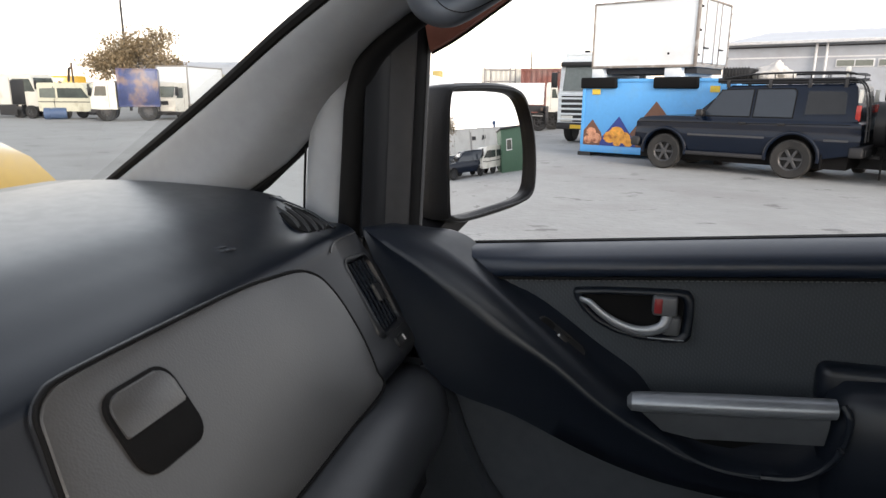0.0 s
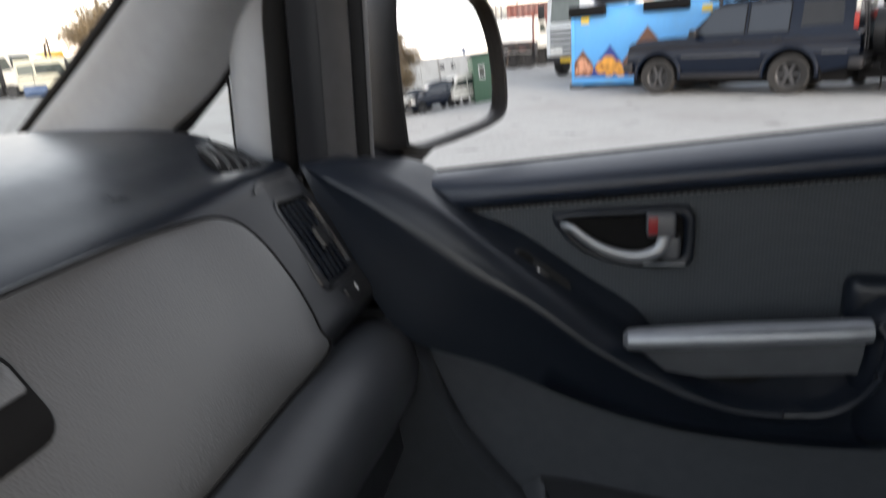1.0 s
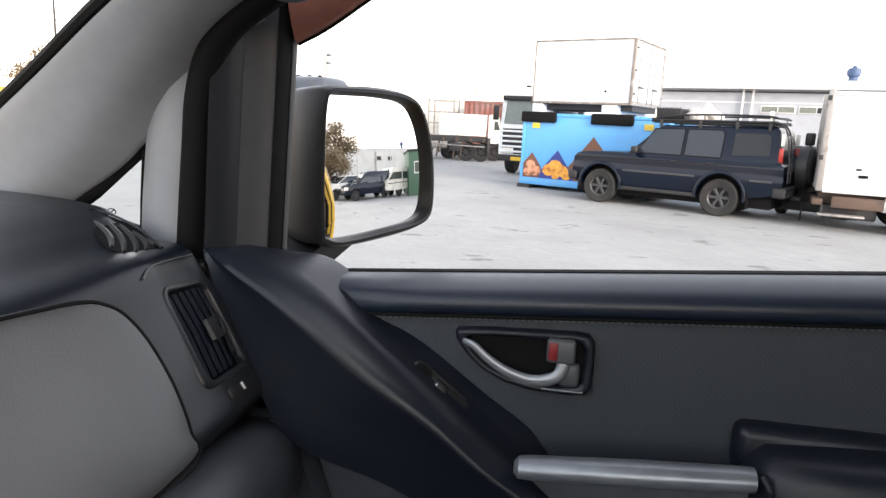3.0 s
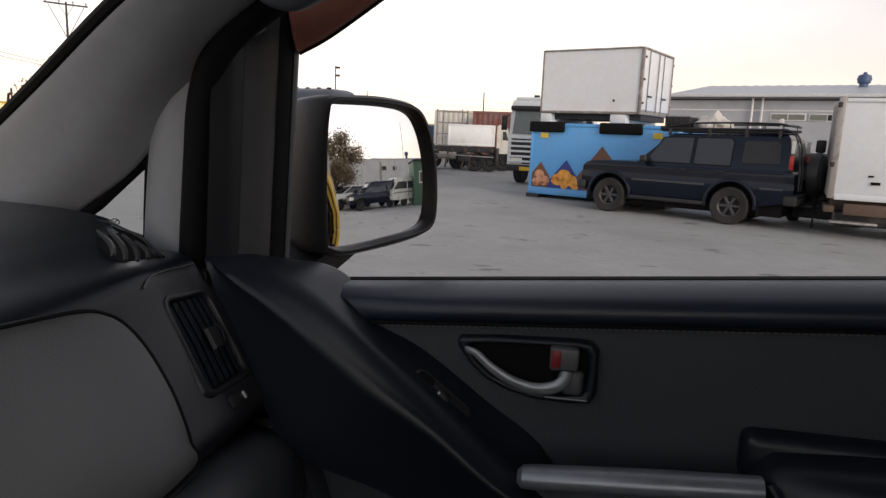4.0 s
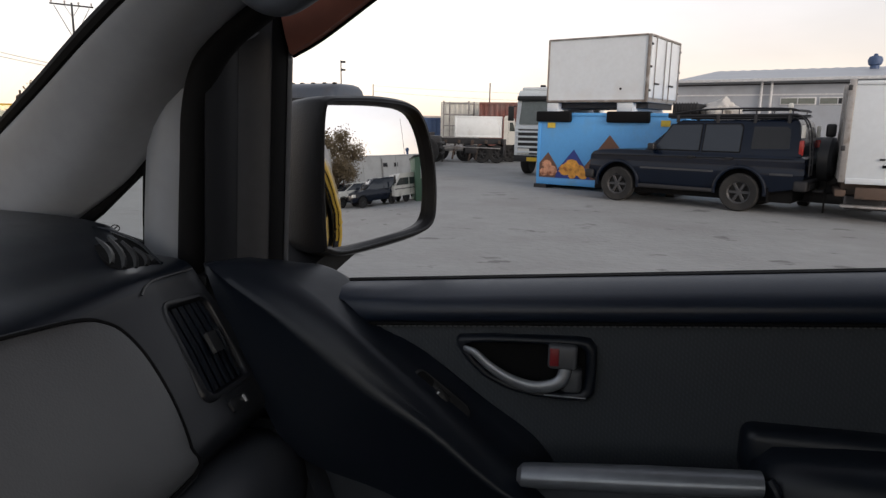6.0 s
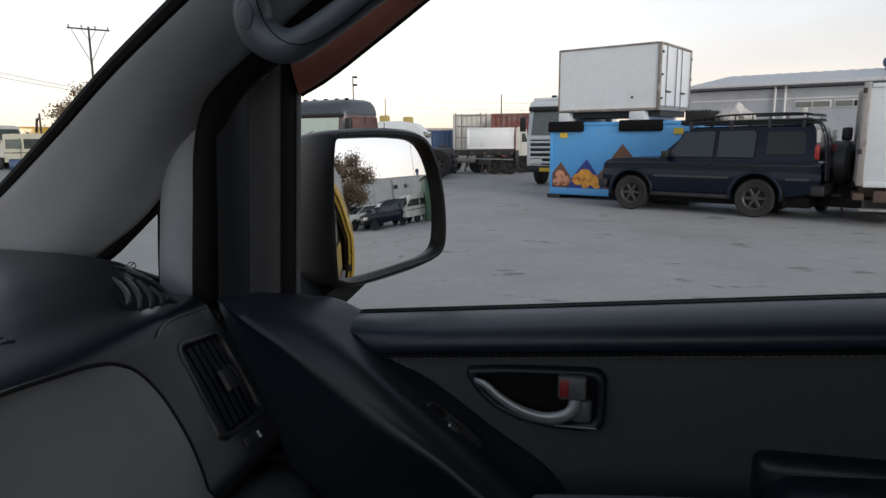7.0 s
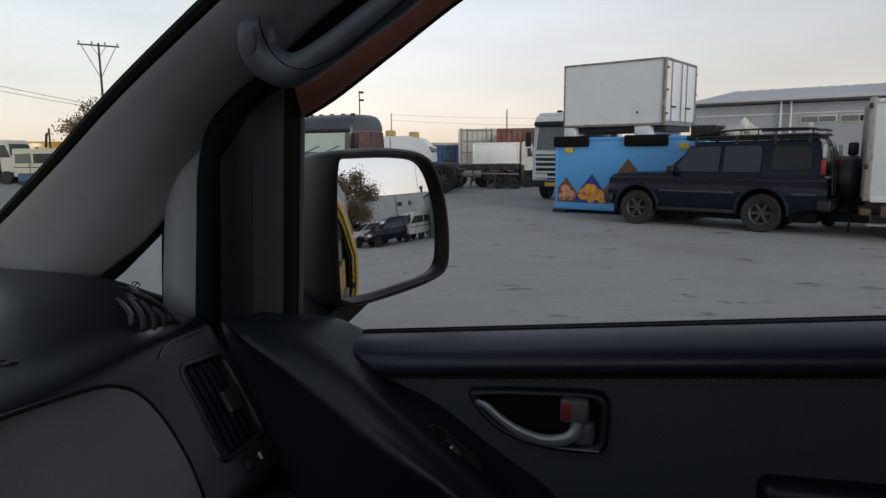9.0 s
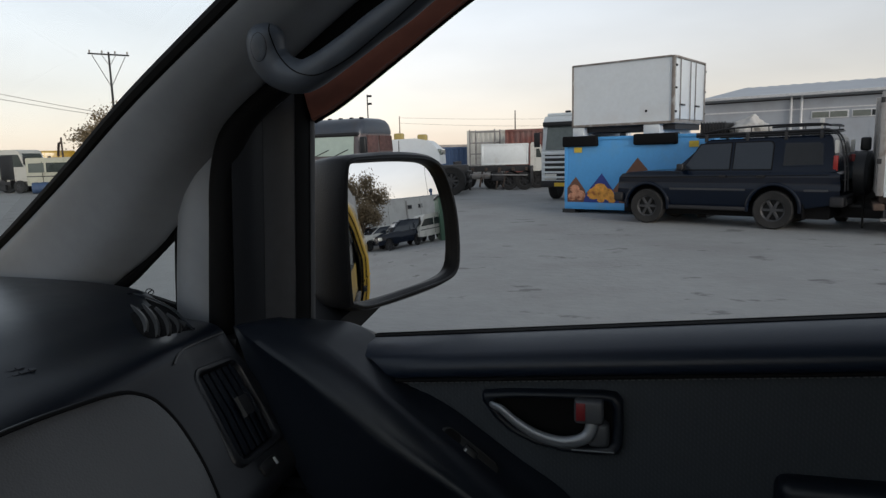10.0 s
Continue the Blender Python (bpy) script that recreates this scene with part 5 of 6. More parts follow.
# rack
for s in (1, -1):
    part("rack_rail", tube(B(), crom([V(0.30, s * 0.55, 1.875), V(0.1, s * 0.62, 1.90), V(-0.4, s * 0.64, 1.965), V(-1.2, s * 0.64, 1.99), V(-1.95, s * 0.62, 1.985), V(-2.12, s * 0.56, 1.95)], 4), 0.019, 8), "black", suv, "black roof rack rail")
    part("rack_rail", tube(B(), [V(0.30, s * 0.60, 1.845), V(-2.12, s * 0.60, 1.87)], 0.030, 8), "black", suv)
    part("rack_rail", tube(B(), [V(0.26, s * 0.62, 1.80), V(-2.05, s * 0.64, 1.82)], 0.018, 8), "black", suv)
    for k in range(8):
        x = 0.2 - k * 0.32
        part("rack_strut", cyl(B(), V(x, s * 0.60, 1.85), V(x, s * 0.635, 1.955 if x > -0.3 else 1.985), 0.01, seg=6), "steel", suv)
    for x in (0.1, -0.7, -1.4, -2.0):
        part("rack_foot", bx(B(), x - 0.03, x + 0.03, s * 0.60, s * 0.66, 1.71, 1.86, 0.006), "steel", suv)
for k in range(9):
    x = 0.28 - k * 0.30
    part("rack_slat", bx(B(), x - 0.03, x + 0.03, -0.6, 0.6, 1.845, 1.865, 0.004), "black", suv)
part("rack_end", cyl(B(), V(-2.12, -0.56, 1.95), V(-2.12, 0.56, 1.95), 0.016, seg=8), "steel", suv)
part("rack_deflector", bx(B(), 0.26, 0.34, -0.58, 0.58, 1.80, 1.90, 0.01), "black", suv)
SUVM = suv.matrix_world.copy()
crate = thing("roof_crate", "dark ribbed plastic crate strapped on the roof rack", "crate", SUVM @ pose(0.02, 0.1, 1.868))
part("crate_body", bx(B(), -0.26, 0.26, -0.42, 0.42, 0.0, 0.23, 0.02), "black", crate)
for k in range(9):
    x = -0.24 + k * 0.06
    part("crate_rib", bx(B(), x - 0.012, x + 0.012, 0.415, 0.436, 0.0, 0.25, 0.004), "cladding", crate)
    part("crate_rib", bx(B(), x - 0.012, x + 0.012, -0.436, -0.415, 0.0, 0.25, 0.004), "cladding", crate)
bm = bmesh.new()
bmesh.ops.create_icosphere(bm, subdivisions=4, radius=1.0)
for v in bm.verts:
    p = v.co.copy()
    h = 1 + 0.35 * noise.noise(p * 1.8) + 0.15 * noise.noise(p * 5)
    v.co = V(p.x * 0.40 * h, p.y * 0.42 * h, max(0, p.z) * 0.37 * h * (1.0 - 0.45 * abs(p.x + 0.2)))
tarp = single("tarpaulin", bm, "tarp", "crumpled pale grey tarpaulin bundle on the roof rack", "tarpaulin", SUVM @ pose(-0.55, 0.05, 1.868))
lampm = SUVM @ pose(-1.98, 0.56, 2.0)
bm = lathe(B(), [(0.0, 0.09), (0.035, 0.085), (0.045, 0.05), (0.045, 0.0), (0.02, -0.03), (0.02, -0.14)], Matrix(), 14)
single("work_lamp", bm, "lamp_clear", "small clear work lamp on the rack corner", "lamp", lampm)

# ---- light blue container with printed panel, and the white truck body on it ----
CD = -25.0
cont = thing("blue_container", "light blue painted container with printed snack pictures", "container", place(-0.82, 17.53, CD))
part("shell", bx(B(), 0.0, 3.72, 0.0, 2.45, 0.10, 1.925, 0.015), "blue", cont, "light blue sheet shell")
part("skid", bx(B(), -0.06, 0.3, -0.05, 2.4, 0.0, 0.098), "steel", cont)
part("skid", bx(B(), 3.4, 3.6, 0.02, 1.9, 0.0, 0.10), "steel", cont)
part("lower_rail", bx(B(), -0.015, 3.735, -0.02, 0.02, 0.10, 0.27, 0.006), "blue", cont)
part("corner_post", bx(B(), -0.02, 0.06, -0.018, 0.05, 0.27, 1.92, 0.006), "blue", cont)
part("corner_post", bx(B(), 3.66, 3.74, -0.018, 0.05, 0.27, 1.92, 0.006), "blue", cont)
part("top_rail", bx(B(), -0.015, 3.735, -0.02, 0.02, 1.85, 1.93, 0.006), "blue", cont)
for x0, x1 in ((-0.05, 0.92), (1.86, 2.92)):
    part("rubber_fender", bx(B(), x0, x1, -0.10, 0.16, 1.70, 1.965, 0.04, 3), "rubber", cont, "black rubber fender block")
for x in (0.26, 3.18):
    part("sticker", bx(B(), x, x + 0.22, -0.026, -0.021, 1.55 if x < 1 else 1.62, 1.68 if x < 1 else 1.76), "sticker", cont)
fm = Matrix(((1, 0, 0, 0), (0, 0, -1, -0.002), (0, 1, 0, 0), (0, 0, 0, 1)))
prints = (([(0.04, 0.28), (0.04, 0.62), (0.30, 0.93), (0.55, 0.60), (0.66, 0.28)], "choc", 0.004), ([(0.52, 0.28), (0.60, 0.52), (1.02, 1.02), (1.44, 0.45), (1.50, 0.28)], "dkblue", 0.006), ([(1.28, 0.55), (1.95, 1.40), (2.45, 0.82), (2.40, 0.28), (1.50, 0.28)], "choc", 0.005))
for o, mt, d in prints:
    part("print", prism(B(), o, fm, d), mt, cont, "printed mountain shape")
for x, z, r, mt in ((0.98, 0.60, 0.20, "orange"), (0.80, 0.50, 0.17, "orange"), (1.18, 0.50, 0.17, "orange"), (1.30, 0.38, 0.12, "orange"), (0.28, 0.62, 0.13, "pink"), (0.42, 0.46, 0.15, "pink"), (0.20, 0.42, 0.12, "pink"), (1.0, 0.36, 0.1, "orange")):
    c = [(x + r * math.cos(k * math.pi / 10) * (1 + 0.12 * math.sin(3 * k)), max(0.285, z + r * 0.85 * math.sin(k * math.pi / 10))) for k in range(20)]
    part("print", prism(B(), c, fm @ pose(0, 0, 0.006 + r * 0.01), 0.004), mt, cont, "printed fruit")

cab_m = place(-0.672, 17.706, CD)
tbox = thing("truck_body", "white insulated truck body standing on the container", "truck body", cab_m)
LX, LY, Z0, Z1 = 2.66, 2.32, 2.19, 3.757
part("panel_shell", bx(B(), 0.03, LX - 0.03, 0.03, LY - 0.03, Z0 + 0.05, Z1 - 0.03), "white", tbox, "white side panels")
for x in (0.0, LX - 0.07):
    for y in (0.0, LY - 0.07):
        part("corner_post", bx(B(), x, x + (0.07 if x else 0.04), y, y + 0.07, Z0, Z1, 0.012), "edge", tbox)
for y in (-0.006, LY - 0.05):
    part("edge_rail", bx(B(), 0.041, LX - 0.071, y, y + 0.06, Z1 - 0.03, Z1 + 0.006, 0.008), "edge", tbox)
    part("edge_rail", bx(B(), 0.041, LX - 0.071, y, y + 0.06, Z0, Z0 + 0.06, 0.01), "edge", tbox)
for x in (-0.006, LX - 0.054):
    part("edge_rail", bx(B(), x, x + 0.06, 0.071, LY - 0.071, Z1 - 0.045, Z1 + 0.006, 0.01), "edge", tbox)
    part("edge_rail", bx(B(), x, x + 0.06, 0.071, LY - 0.071, Z0, Z0 + 0.10, 0.01), "galv", tbox)
for y0, y1 in ((0.08, 1.155), (1.165, LY - 0.08)):
    d = part("rear_door", bx(B(), LX - 0.025, LX + 0.012, y0, y1, Z0 + 0.11, Z1 - 0.07, 0.008), "white", tbox, "white rear door")
    for y in (y0 + 0.25, y1 - 0.12):
        part("lock_rod", cyl(B(), V(LX + 0.035, y, Z0 + 0.06), V(LX + 0.035, y, Z1 - 0.05), 0.014, seg=8), "galv", d)
    for z in (Z0 + 0.25, Z0 + 0.8, Z1 - 0.25):
        part("hinge", bx(B(), LX + 0.005, LX + 0.03, y0 - 0.03 if y0 < 0.5 else y1 - 0.06, y0 + 0.06 if y0 < 0.5 else y1 + 0.03, z, z + 0.05, 0.006), "steel", d)
    part("lock_lever", bx(B(), LX + 0.03, LX + 0.06, y0 + 0.22, y0 + 0.55, Z0 + 0.42, Z0 + 0.46, 0.006), "steel", d)
part("drain_hole", cyl(B(), V(1.98, 0.028, Z0 + 0.32), V(1.98, 0.02, Z0 + 0.32), 0.03, seg=12), "rubber", tbox)
for x0, x1 in ((0.02, 0.32), (1.92, 2.32)):
    part("bearer", bx(B(), x0, x1, 0.02, LY - 0.02, 1.968, 2.186, 0.012), "white", tbox, "white support block")
part("under_frame", bx(B(), 0.1, LX - 0.05, 0.25, LY - 0.25, 2.05, 2.186), "steel", tbox)


# ---- trucks ----
def truck(name, label, m, cab_mat, w=2.2, cab_len=1.7, h=2.5, z0=0.45, rake=0.25, visor=False, slats=0, box=None, wheels="lorry", wheelbase=3.4, plate=False, dark_roof=None, category="truck", glass="vehglass"):
    """A lorry with +x ahead: its cab's nose at x = 0, the chassis behind."""
    t = thing(name, label, category, m)
    hw, wz = w / 2, z0 + (h - z0) * 0.46
    prof = [(0.0, z0), (0.02, wz - 0.05), (-0.05, wz), (-rake - 0.05, h - 0.12), (-rake - 0.22, h), (-cab_len + 0.06, h), (-cab_len, h - 0.08), (-cab_len, z0)]
    cab = part("cab", side_prism(prof, -hw, hw, 0.085), cab_mat, t, "", 50)
    ws = [V(-0.05, hw - 0.12, wz + 0.05), V(-0.05, -hw + 0.12, wz + 0.05), V(-rake - 0.02, -hw + 0.16, h - 0.22), V(-rake - 0.02, hw - 0.16, h - 0.22)]
    nrm = (ws[1] - ws[0]).cross(ws[3] - ws[0]).normalized()
    if nrm.x < 0:
        nrm = -nrm
    bm = B()
    bm.faces.new([bm.verts.new(p + nrm * 0.02) for p in ws])
    bmesh.ops.solidify(bm, geom=bm.faces[:], thickness=0.02)
    # "screen" glass has the sky's reflection in its colour
    part("windscreen", bm, glass, cab, "windscreen with a pale sky put into its colour" if glass == "screen" else "dark windscreen")
    for s in (1, -1):
        o = [(-0.16, wz + 0.02), (-rake - 0.12, h - 0.28), (-cab_len * 0.62, h - 0.28), (-cab_len * 0.62, wz + 0.02)]
        part("side_window", side_prism(o, s * hw - (0.0 if s > 0 else 0.012), s * hw + (0.012 if s > 0 else 0.0)), "vehglass", cab, "dark side window")
        if category == "van":
            o = [(-cab_len * 0.66, wz + 0.02), (-cab_len * 0.66, h - 0.28), (-cab_len * 0.95, h - 0.30), (-cab_len * 0.96, wz + 0.02)]
            part("rear_side_window", side_prism(o, s * hw - (0.0 if s > 0 else 0.012), s * hw + (0.012 if s > 0 else 0.0)), glass, cab, "rear side window")
            part("waist_moulding", bx(B(), -cab_len + 0.02, -0.1, s * hw, s * (hw + 0.012), wz - 0.22, wz - 0.17), "rubstrip", cab)
        part("door_line", bx(B(), -cab_len * 0.70, -cab_len * 0.69, s * hw, s * (hw + 0.006), z0 + 0.1, h - 0.2), "rubber", cab)
        part("door_mirror", bx(B(), -0.02, 0.08, s * (hw + 0.05), s * (hw + 0.24), wz + 0.15, wz + 0.62, 0.03), "black", cab, "black door mirror")
        part("mirror_arm", cyl(B(), V(-0.08, s * hw, wz + 0.62), V(0.03, s * (hw + 0.15), wz + 0.60), 0.015, seg=6), "black", cab)
        part("head_lamp", bx(B(), -0.02, 0.035, s * (hw - 0.52), s * (hw - 0.12), z0 + 0.06, z0 + 0.26, 0.02), "lamp_clear", cab, "clear head lamp")
    part("bumper", bx(B(), -0.25, 0.06, -hw - 0.01, hw + 0.01, z0 - 0.18, z0 + 0.03, 0.03), "cladding", t, "dark grey front bumper")
    if slats:
        gz0, gz1 = z0 + 0.06, wz - 0.10
        part("grille", bx(B(), 0.012, 0.03, -hw + 0.12, hw - 0.12, gz0, gz1, 0.004), "black", cab)
        for k in range(slats):
            z = gz0 + (gz1 - gz0) * (k + 0.5) / slats
            part("grille_slat", bx(B(), 0.02, 0.06, -hw + 0.05, hw - 0.05, z - 0.032, z + 0.032, 0.012), cab_mat, cab)
    else:
        part("grille", bx(B(), 0.01, 0.03, -hw + 0.4, hw - 0.4, wz - 0.36, wz - 0.14, 0.01), "black", cab)
    if visor:
        part("sun_visor", bx(B(), -rake - 0.22, 0.14 - rake, -hw + 0.02, hw - 0.02, h - 0.34, h - 0.19, 0.03), "black", cab, "dark sun visor")
        for y in (-0.5, -0.2, 0.2, 0.5):
            part("roof_lamp", bx(B(), -rake - 0.42, -rake - 0.28, y - 0.08, y + 0.08, h + (0.10 if dark_roof else 0.0), h + (0.17 if dark_roof else 0.07), 0.02), "black", cab)
    if dark_roof:
        part("roof_cap", bx(B(), -cab_len + 0.03, -rake - 0.2, -hw + 0.06, hw - 0.06, h - 0.02, h + 0.10, 0.05, 3), dark_roof, cab)
    for y in (-0.30, 0.30):
        part("wiper", cyl(B(), V(0.0, y, wz + 0.05), V(-0.09, y + 0.55, wz + 0.25), 0.012, seg=6), "black", cab)
    if plate:
        part("number_plate", bx(B(), 0.062, 0.07, -0.78, -0.28, z0 - 0.15, z0 - 0.03), "plate", t, "yellow number plate")
    L = -cab_len - (box[0] if box else 3.0)
    zc = 0.72 if wheels not in ("van", "dark") else 0.5
    for s in (1, -1):
        part("chassis_rail", bx(B(), L, -cab_len * 0.5, s * 0.36, s * 0.46, zc - 0.02, zc + 0.16), "steel", t)
        r = {"lorry": 0.48, "van": 0.36, "dark": 0.36, "small": 0.32, "big": 0.56}[wheels]
        for x in (-cab_len * 0.55, -cab_len * 0.55 - wheelbase):
            wheel(t, wheels, x, s * (hw - 0.16), r, s)
        part("mud_guard", bx(B(), -cab_len * 0.55 - wheelbase - r - 0.1, -cab_len * 0.55 - wheelbase - r - 0.07, s * (hw - 0.32), s * hw, 0.25, 0.75), "rubber", t)
    if box:
        bl, bz0, bz1, bmat = box
        bd = part("cargo_box", bx(B(), L, -cab_len - 0.10, -hw - 0.04, hw + 0.04, bz0, bz1, 0.015), bmat, t, "plain cargo box")
        part("box_rail", bx(B(), L - 0.01, -cab_len - 0.09, -hw - 0.055, hw + 0.055, bz1 - 0.07, bz1 + 0.01, 0.01), "galv" if bmat == "white" else bmat, bd)
        part("box_rail", bx(B(), L - 0.01, -cab_len - 0.09, -hw - 0.055, hw + 0.055, bz0, bz0 + 0.08, 0.01), "galv" if bmat == "white" else bmat, bd)
        for s in (1, -1):
            for x in (L, -cab_len - 0.17):
                part("corner_post", bx(B(), x - 0.01, x + 0.08, s * (hw - 0.02), s * (hw + 0.055), bz0 + 0.085, bz1 - 0.075, 0.01), "galv" if bmat == "white" else bmat, bd)
    return t


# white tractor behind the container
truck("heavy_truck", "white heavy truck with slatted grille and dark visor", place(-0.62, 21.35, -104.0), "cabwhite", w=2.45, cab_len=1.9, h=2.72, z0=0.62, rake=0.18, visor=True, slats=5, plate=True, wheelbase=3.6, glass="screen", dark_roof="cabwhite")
# white box truck at the end of the off-road car
wt = place(4.72, 12.72, -17.0)
bt = thing("box_truck", "white box truck with grey corner posts", "truck", wt)
part("cargo_box", bx(B(), 0.06, 4.6, 0.03, 1.95, 0.74, 2.40, 0.01), "white", bt, "white cargo box")
part("end_post", bx(B(), -0.03, 0.075, 0.0, 0.12, 0.70, 2.47, 0.015), "galv", bt)
part("end_post", bx(B(), -0.03, 0.075, 1.86, 1.98, 0.70, 2.47, 0.015), "galv", bt)
part("top_rail", bx(B(), 0.08, 4.6, 0.0, 0.08, 2.37, 2.44, 0.012), "white", bt)
part("bottom_rail", bx(B(), 0.08, 4.6, 0.0, 0.08, 0.68, 0.78, 0.012), "white", bt)
part("end_door", bx(B(), 0.0, 0.055, 0.13, 1.85, 0.74, 2.38, 0.008), "white", bt, "pale end doors")
for y in (0.5, 0.9, 1.1, 1.5):
    part("lock_rod", cyl(B(), V(-0.015, y, 0.72), V(-0.015, y, 2.4), 0.013, seg=8), "galv", bt)
for z in (2.28, 1.25):
    part("hinge", bx(B(), -0.045, 0.02, -0.012, 0.06, z, z + 0.09, 0.008), "steel", bt)
part("vent_cap", bx(B(), 0.55, 0.63, -0.008, 0.03, 1.10, 1.13, 0.004), "rubber", bt)
part("vent_cap", bx(B(), 0.60, 0.74, -0.008, 0.03, 0.97, 1.02, 0.004), "rubber", bt)
part("chassis", bx(B(), 0.05, 5.5, 0.45, 1.5, 0.45, 0.67, 0.02), "rust", bt, "rusty chassis frame")
part("tail_beam", bx(B(), -0.05, 0.12, 0.1, 1.85, 0.44, 0.56, 0.02), "rust", bt)
part("guard_bar", bx(B(), 0.25, 1.05, 0.02, 0.06, 0.42, 0.62, 0.01), "rust", bt)
for y, s in ((0.22, -1), (1.74, 1)):
    wheel(bt, "van", 1.50, y, 0.36, s)
    part("mud_guard", tube(B(), [V(px, y, pz) for px, pz in arch(1.50, 0.45, 0.36, 5, 175, 10)], 0.06, 8, flat=0.4, up=(0, 1, 0)), "white", bt)
wheel(bt, "van", 4.9, 0.22, 0.36, -1)
wheel(bt, "van", 4.9, 1.74, 0.36, 1)
part("front_cab", bx(B(), 4.7, 6.2, 0.1, 1.88, 0.55, 2.0, 0.1, 3), "white", bt, "white cab")
part("step_plate", bx(B(), 0.05, 0.78, -0.10, 0.14, 0.27, 0.31, 0.012), "galv", bt, "pale grey hanging step plate")
for x in (0.12, 0.70):
    part("step_bracket", bx(B(), x - 0.02, x + 0.02, 0.10, 0.14, 0.311, 0.46), "steel", bt)
# added dark box: stands for underside shade, hides bright ground behind
part("underside_fill", bx(B(), 0.12, 1.0, 0.30, 0.80, 0.20, 0.449, 0.04), "steel", bt, "dark box added for the shade under the truck")
part("axle", cyl(B(), V(1.50, 0.3, 0.36), V(1.50, 1.66, 0.36), 0.09, seg=10), "rust", bt)
# second added dark box for the shade below the chassis
part("underside_fill_mid", bx(B(), 2.0, 3.4, 0.25, 1.6, 0.22, 0.449, 0.04), "steel", bt, "longer dark box added for the shade under the truck")
# dark vehicle between the two
truck("dark_pickup", "dark low vehicle parked nose out with a square mirror", place(5.1, 14.2, -118.0), "steel", w=1.5, cab_len=1.6, h=1.45, z0=0.35, rake=0.35, wheels="small", wheelbase=2.3, category="car")
stalk = thing("square_mirror", "square black truck mirror on a thin stalk", "mirror", place(4.93, 14.0, -10))
part("mirror_head", bx(B(), -0.088, 0.088, -0.04, 0.04, 1.47, 1.72, 0.04, 3), "black", stalk)
part("mirror_stalk", cyl(B(), V(0.02, 0, 0.0), V(0.02, 0, 1.52), 0.018, seg=8), "black", stalk)

# dark tractor cab, half hidden by the door mirror
tt = thing("tractor_truck", "dark tractor truck with rounded navy roof and pale windscreen", "truck", place(-7.72, 18.05, -104.0))


def cab_loop(z, front, back, hw, r):
    return [V(x, y, z) for x, y in rrect(back, front, -hw, hw, r, 5)]


part("cab_front", grid(B(), [cab_loop(0.55, 0.0, -1.95, 1.08, 0.10), cab_loop(0.7, 0.03, -2.0, 1.12, 0.14), cab_loop(1.35, 0.0, -2.0, 1.12, 0.16), cab_loop(1.53, -0.05, -2.0, 1.11, 0.16)], close_cols=True, caps=True), "galv", tt, "grey lower cab", 40)
upper = part("cab_upper", grid(B(), [cab_loop(1.531, -0.06, -2.0, 1.10, 0.16), cab_loop(1.9, -0.13, -2.0, 1.08, 0.18), cab_loop(2.25, -0.20, -1.98, 1.05, 0.20)], close_cols=True, caps=True), "darkred", tt, "dark maroon pillars", 40)
roof_cap = part("roof", grid(B(), [cab_loop(2.251, -0.19, -2.0, 1.06, 0.20), cab_loop(2.36, -0.20, -2.0, 1.06, 0.22), cab_loop(2.54, -0.30, -1.99, 1.02, 0.26), cab_loop(2.66, -0.46, -1.95, 0.94, 0.30), cab_loop(2.72, -0.75, -1.85, 0.80, 0.30)], close_cols=True, caps=True), "slate", tt, "rounded slate blue roof", 60)
for y in (-0.75, -0.4, 0.0, 0.4, 0.75):
    part("roof_lamp", bx(B(), -0.80, -0.68, y - 0.05, y + 0.05, 2.69, 2.745, 0.02), "black", roof_cap)
bm = B()
bm.faces.new([bm.verts.new(V(x, y, z)) for x, y, z in ((-0.045, 0.90, 1.62), (-0.045, -0.90, 1.62), (-0.155, -0.86, 2.17), (-0.155, 0.86, 2.17))])
bmesh.ops.solidify(bm, geom=bm.faces[:], thickness=0.03)
# pale reflection comes from the base colour
part("windscreen", bm, "paleglass", upper, "windscreen with a pale reflection in its colour")
part("visor_band", bx(B(), -0.30, -0.13, -0.98, 0.98, 2.18, 2.29, 0.03), "black", upper, "black visor band")
for y in (-0.45, 0.25):
    part("wiper", cyl(B(), V(-0.01, y, 1.62), V(-0.08, y + 0.45, 1.80), 0.013, seg=6), "black", upper)
part("permit", bx(B(), -0.13, -0.10, -0.80, -0.68, 1.66, 1.86), "trimwhite", upper, "pale paper permit")
for s_ in (1, -1):
    o = [(-0.42, 1.62), (-0.50, 2.20), (-1.05, 2.20), (-1.05, 1.62)]
    # pink dusk reflection painted as the glass colour
    part("side_window", side_prism(o, s_ * 1.07 - 0.01, s_ * 1.07 + 0.03 * max(0, s_) + 0.01), "pinkglass", upper, "side glass with a pink dusk reflection in its colour")
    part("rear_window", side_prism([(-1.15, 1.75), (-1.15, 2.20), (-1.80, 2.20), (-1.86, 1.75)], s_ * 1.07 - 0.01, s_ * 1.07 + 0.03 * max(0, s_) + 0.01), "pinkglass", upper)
    part("side_mirror", bx(B(), -0.12, 0.02, s_ * 1.16, s_ * 1.36, 1.65, 2.15, 0.04, 3), "black", upper)
    part("head_lamp", bx(B(), -0.02, 0.05, s_ * 0.62, s_ * 1.0, 0.78, 0.98, 0.03), "lamp_clear", tt)
    part("rail", bx(B(), -5.5, -1.0, s_ * 0.36, s_ * 0.46, 0.72, 0.95), "steel", tt)
    for x in (-0.95, -4.2):
        wheel(tt, "lorry", x, s_ * 0.92, 0.48, s_)
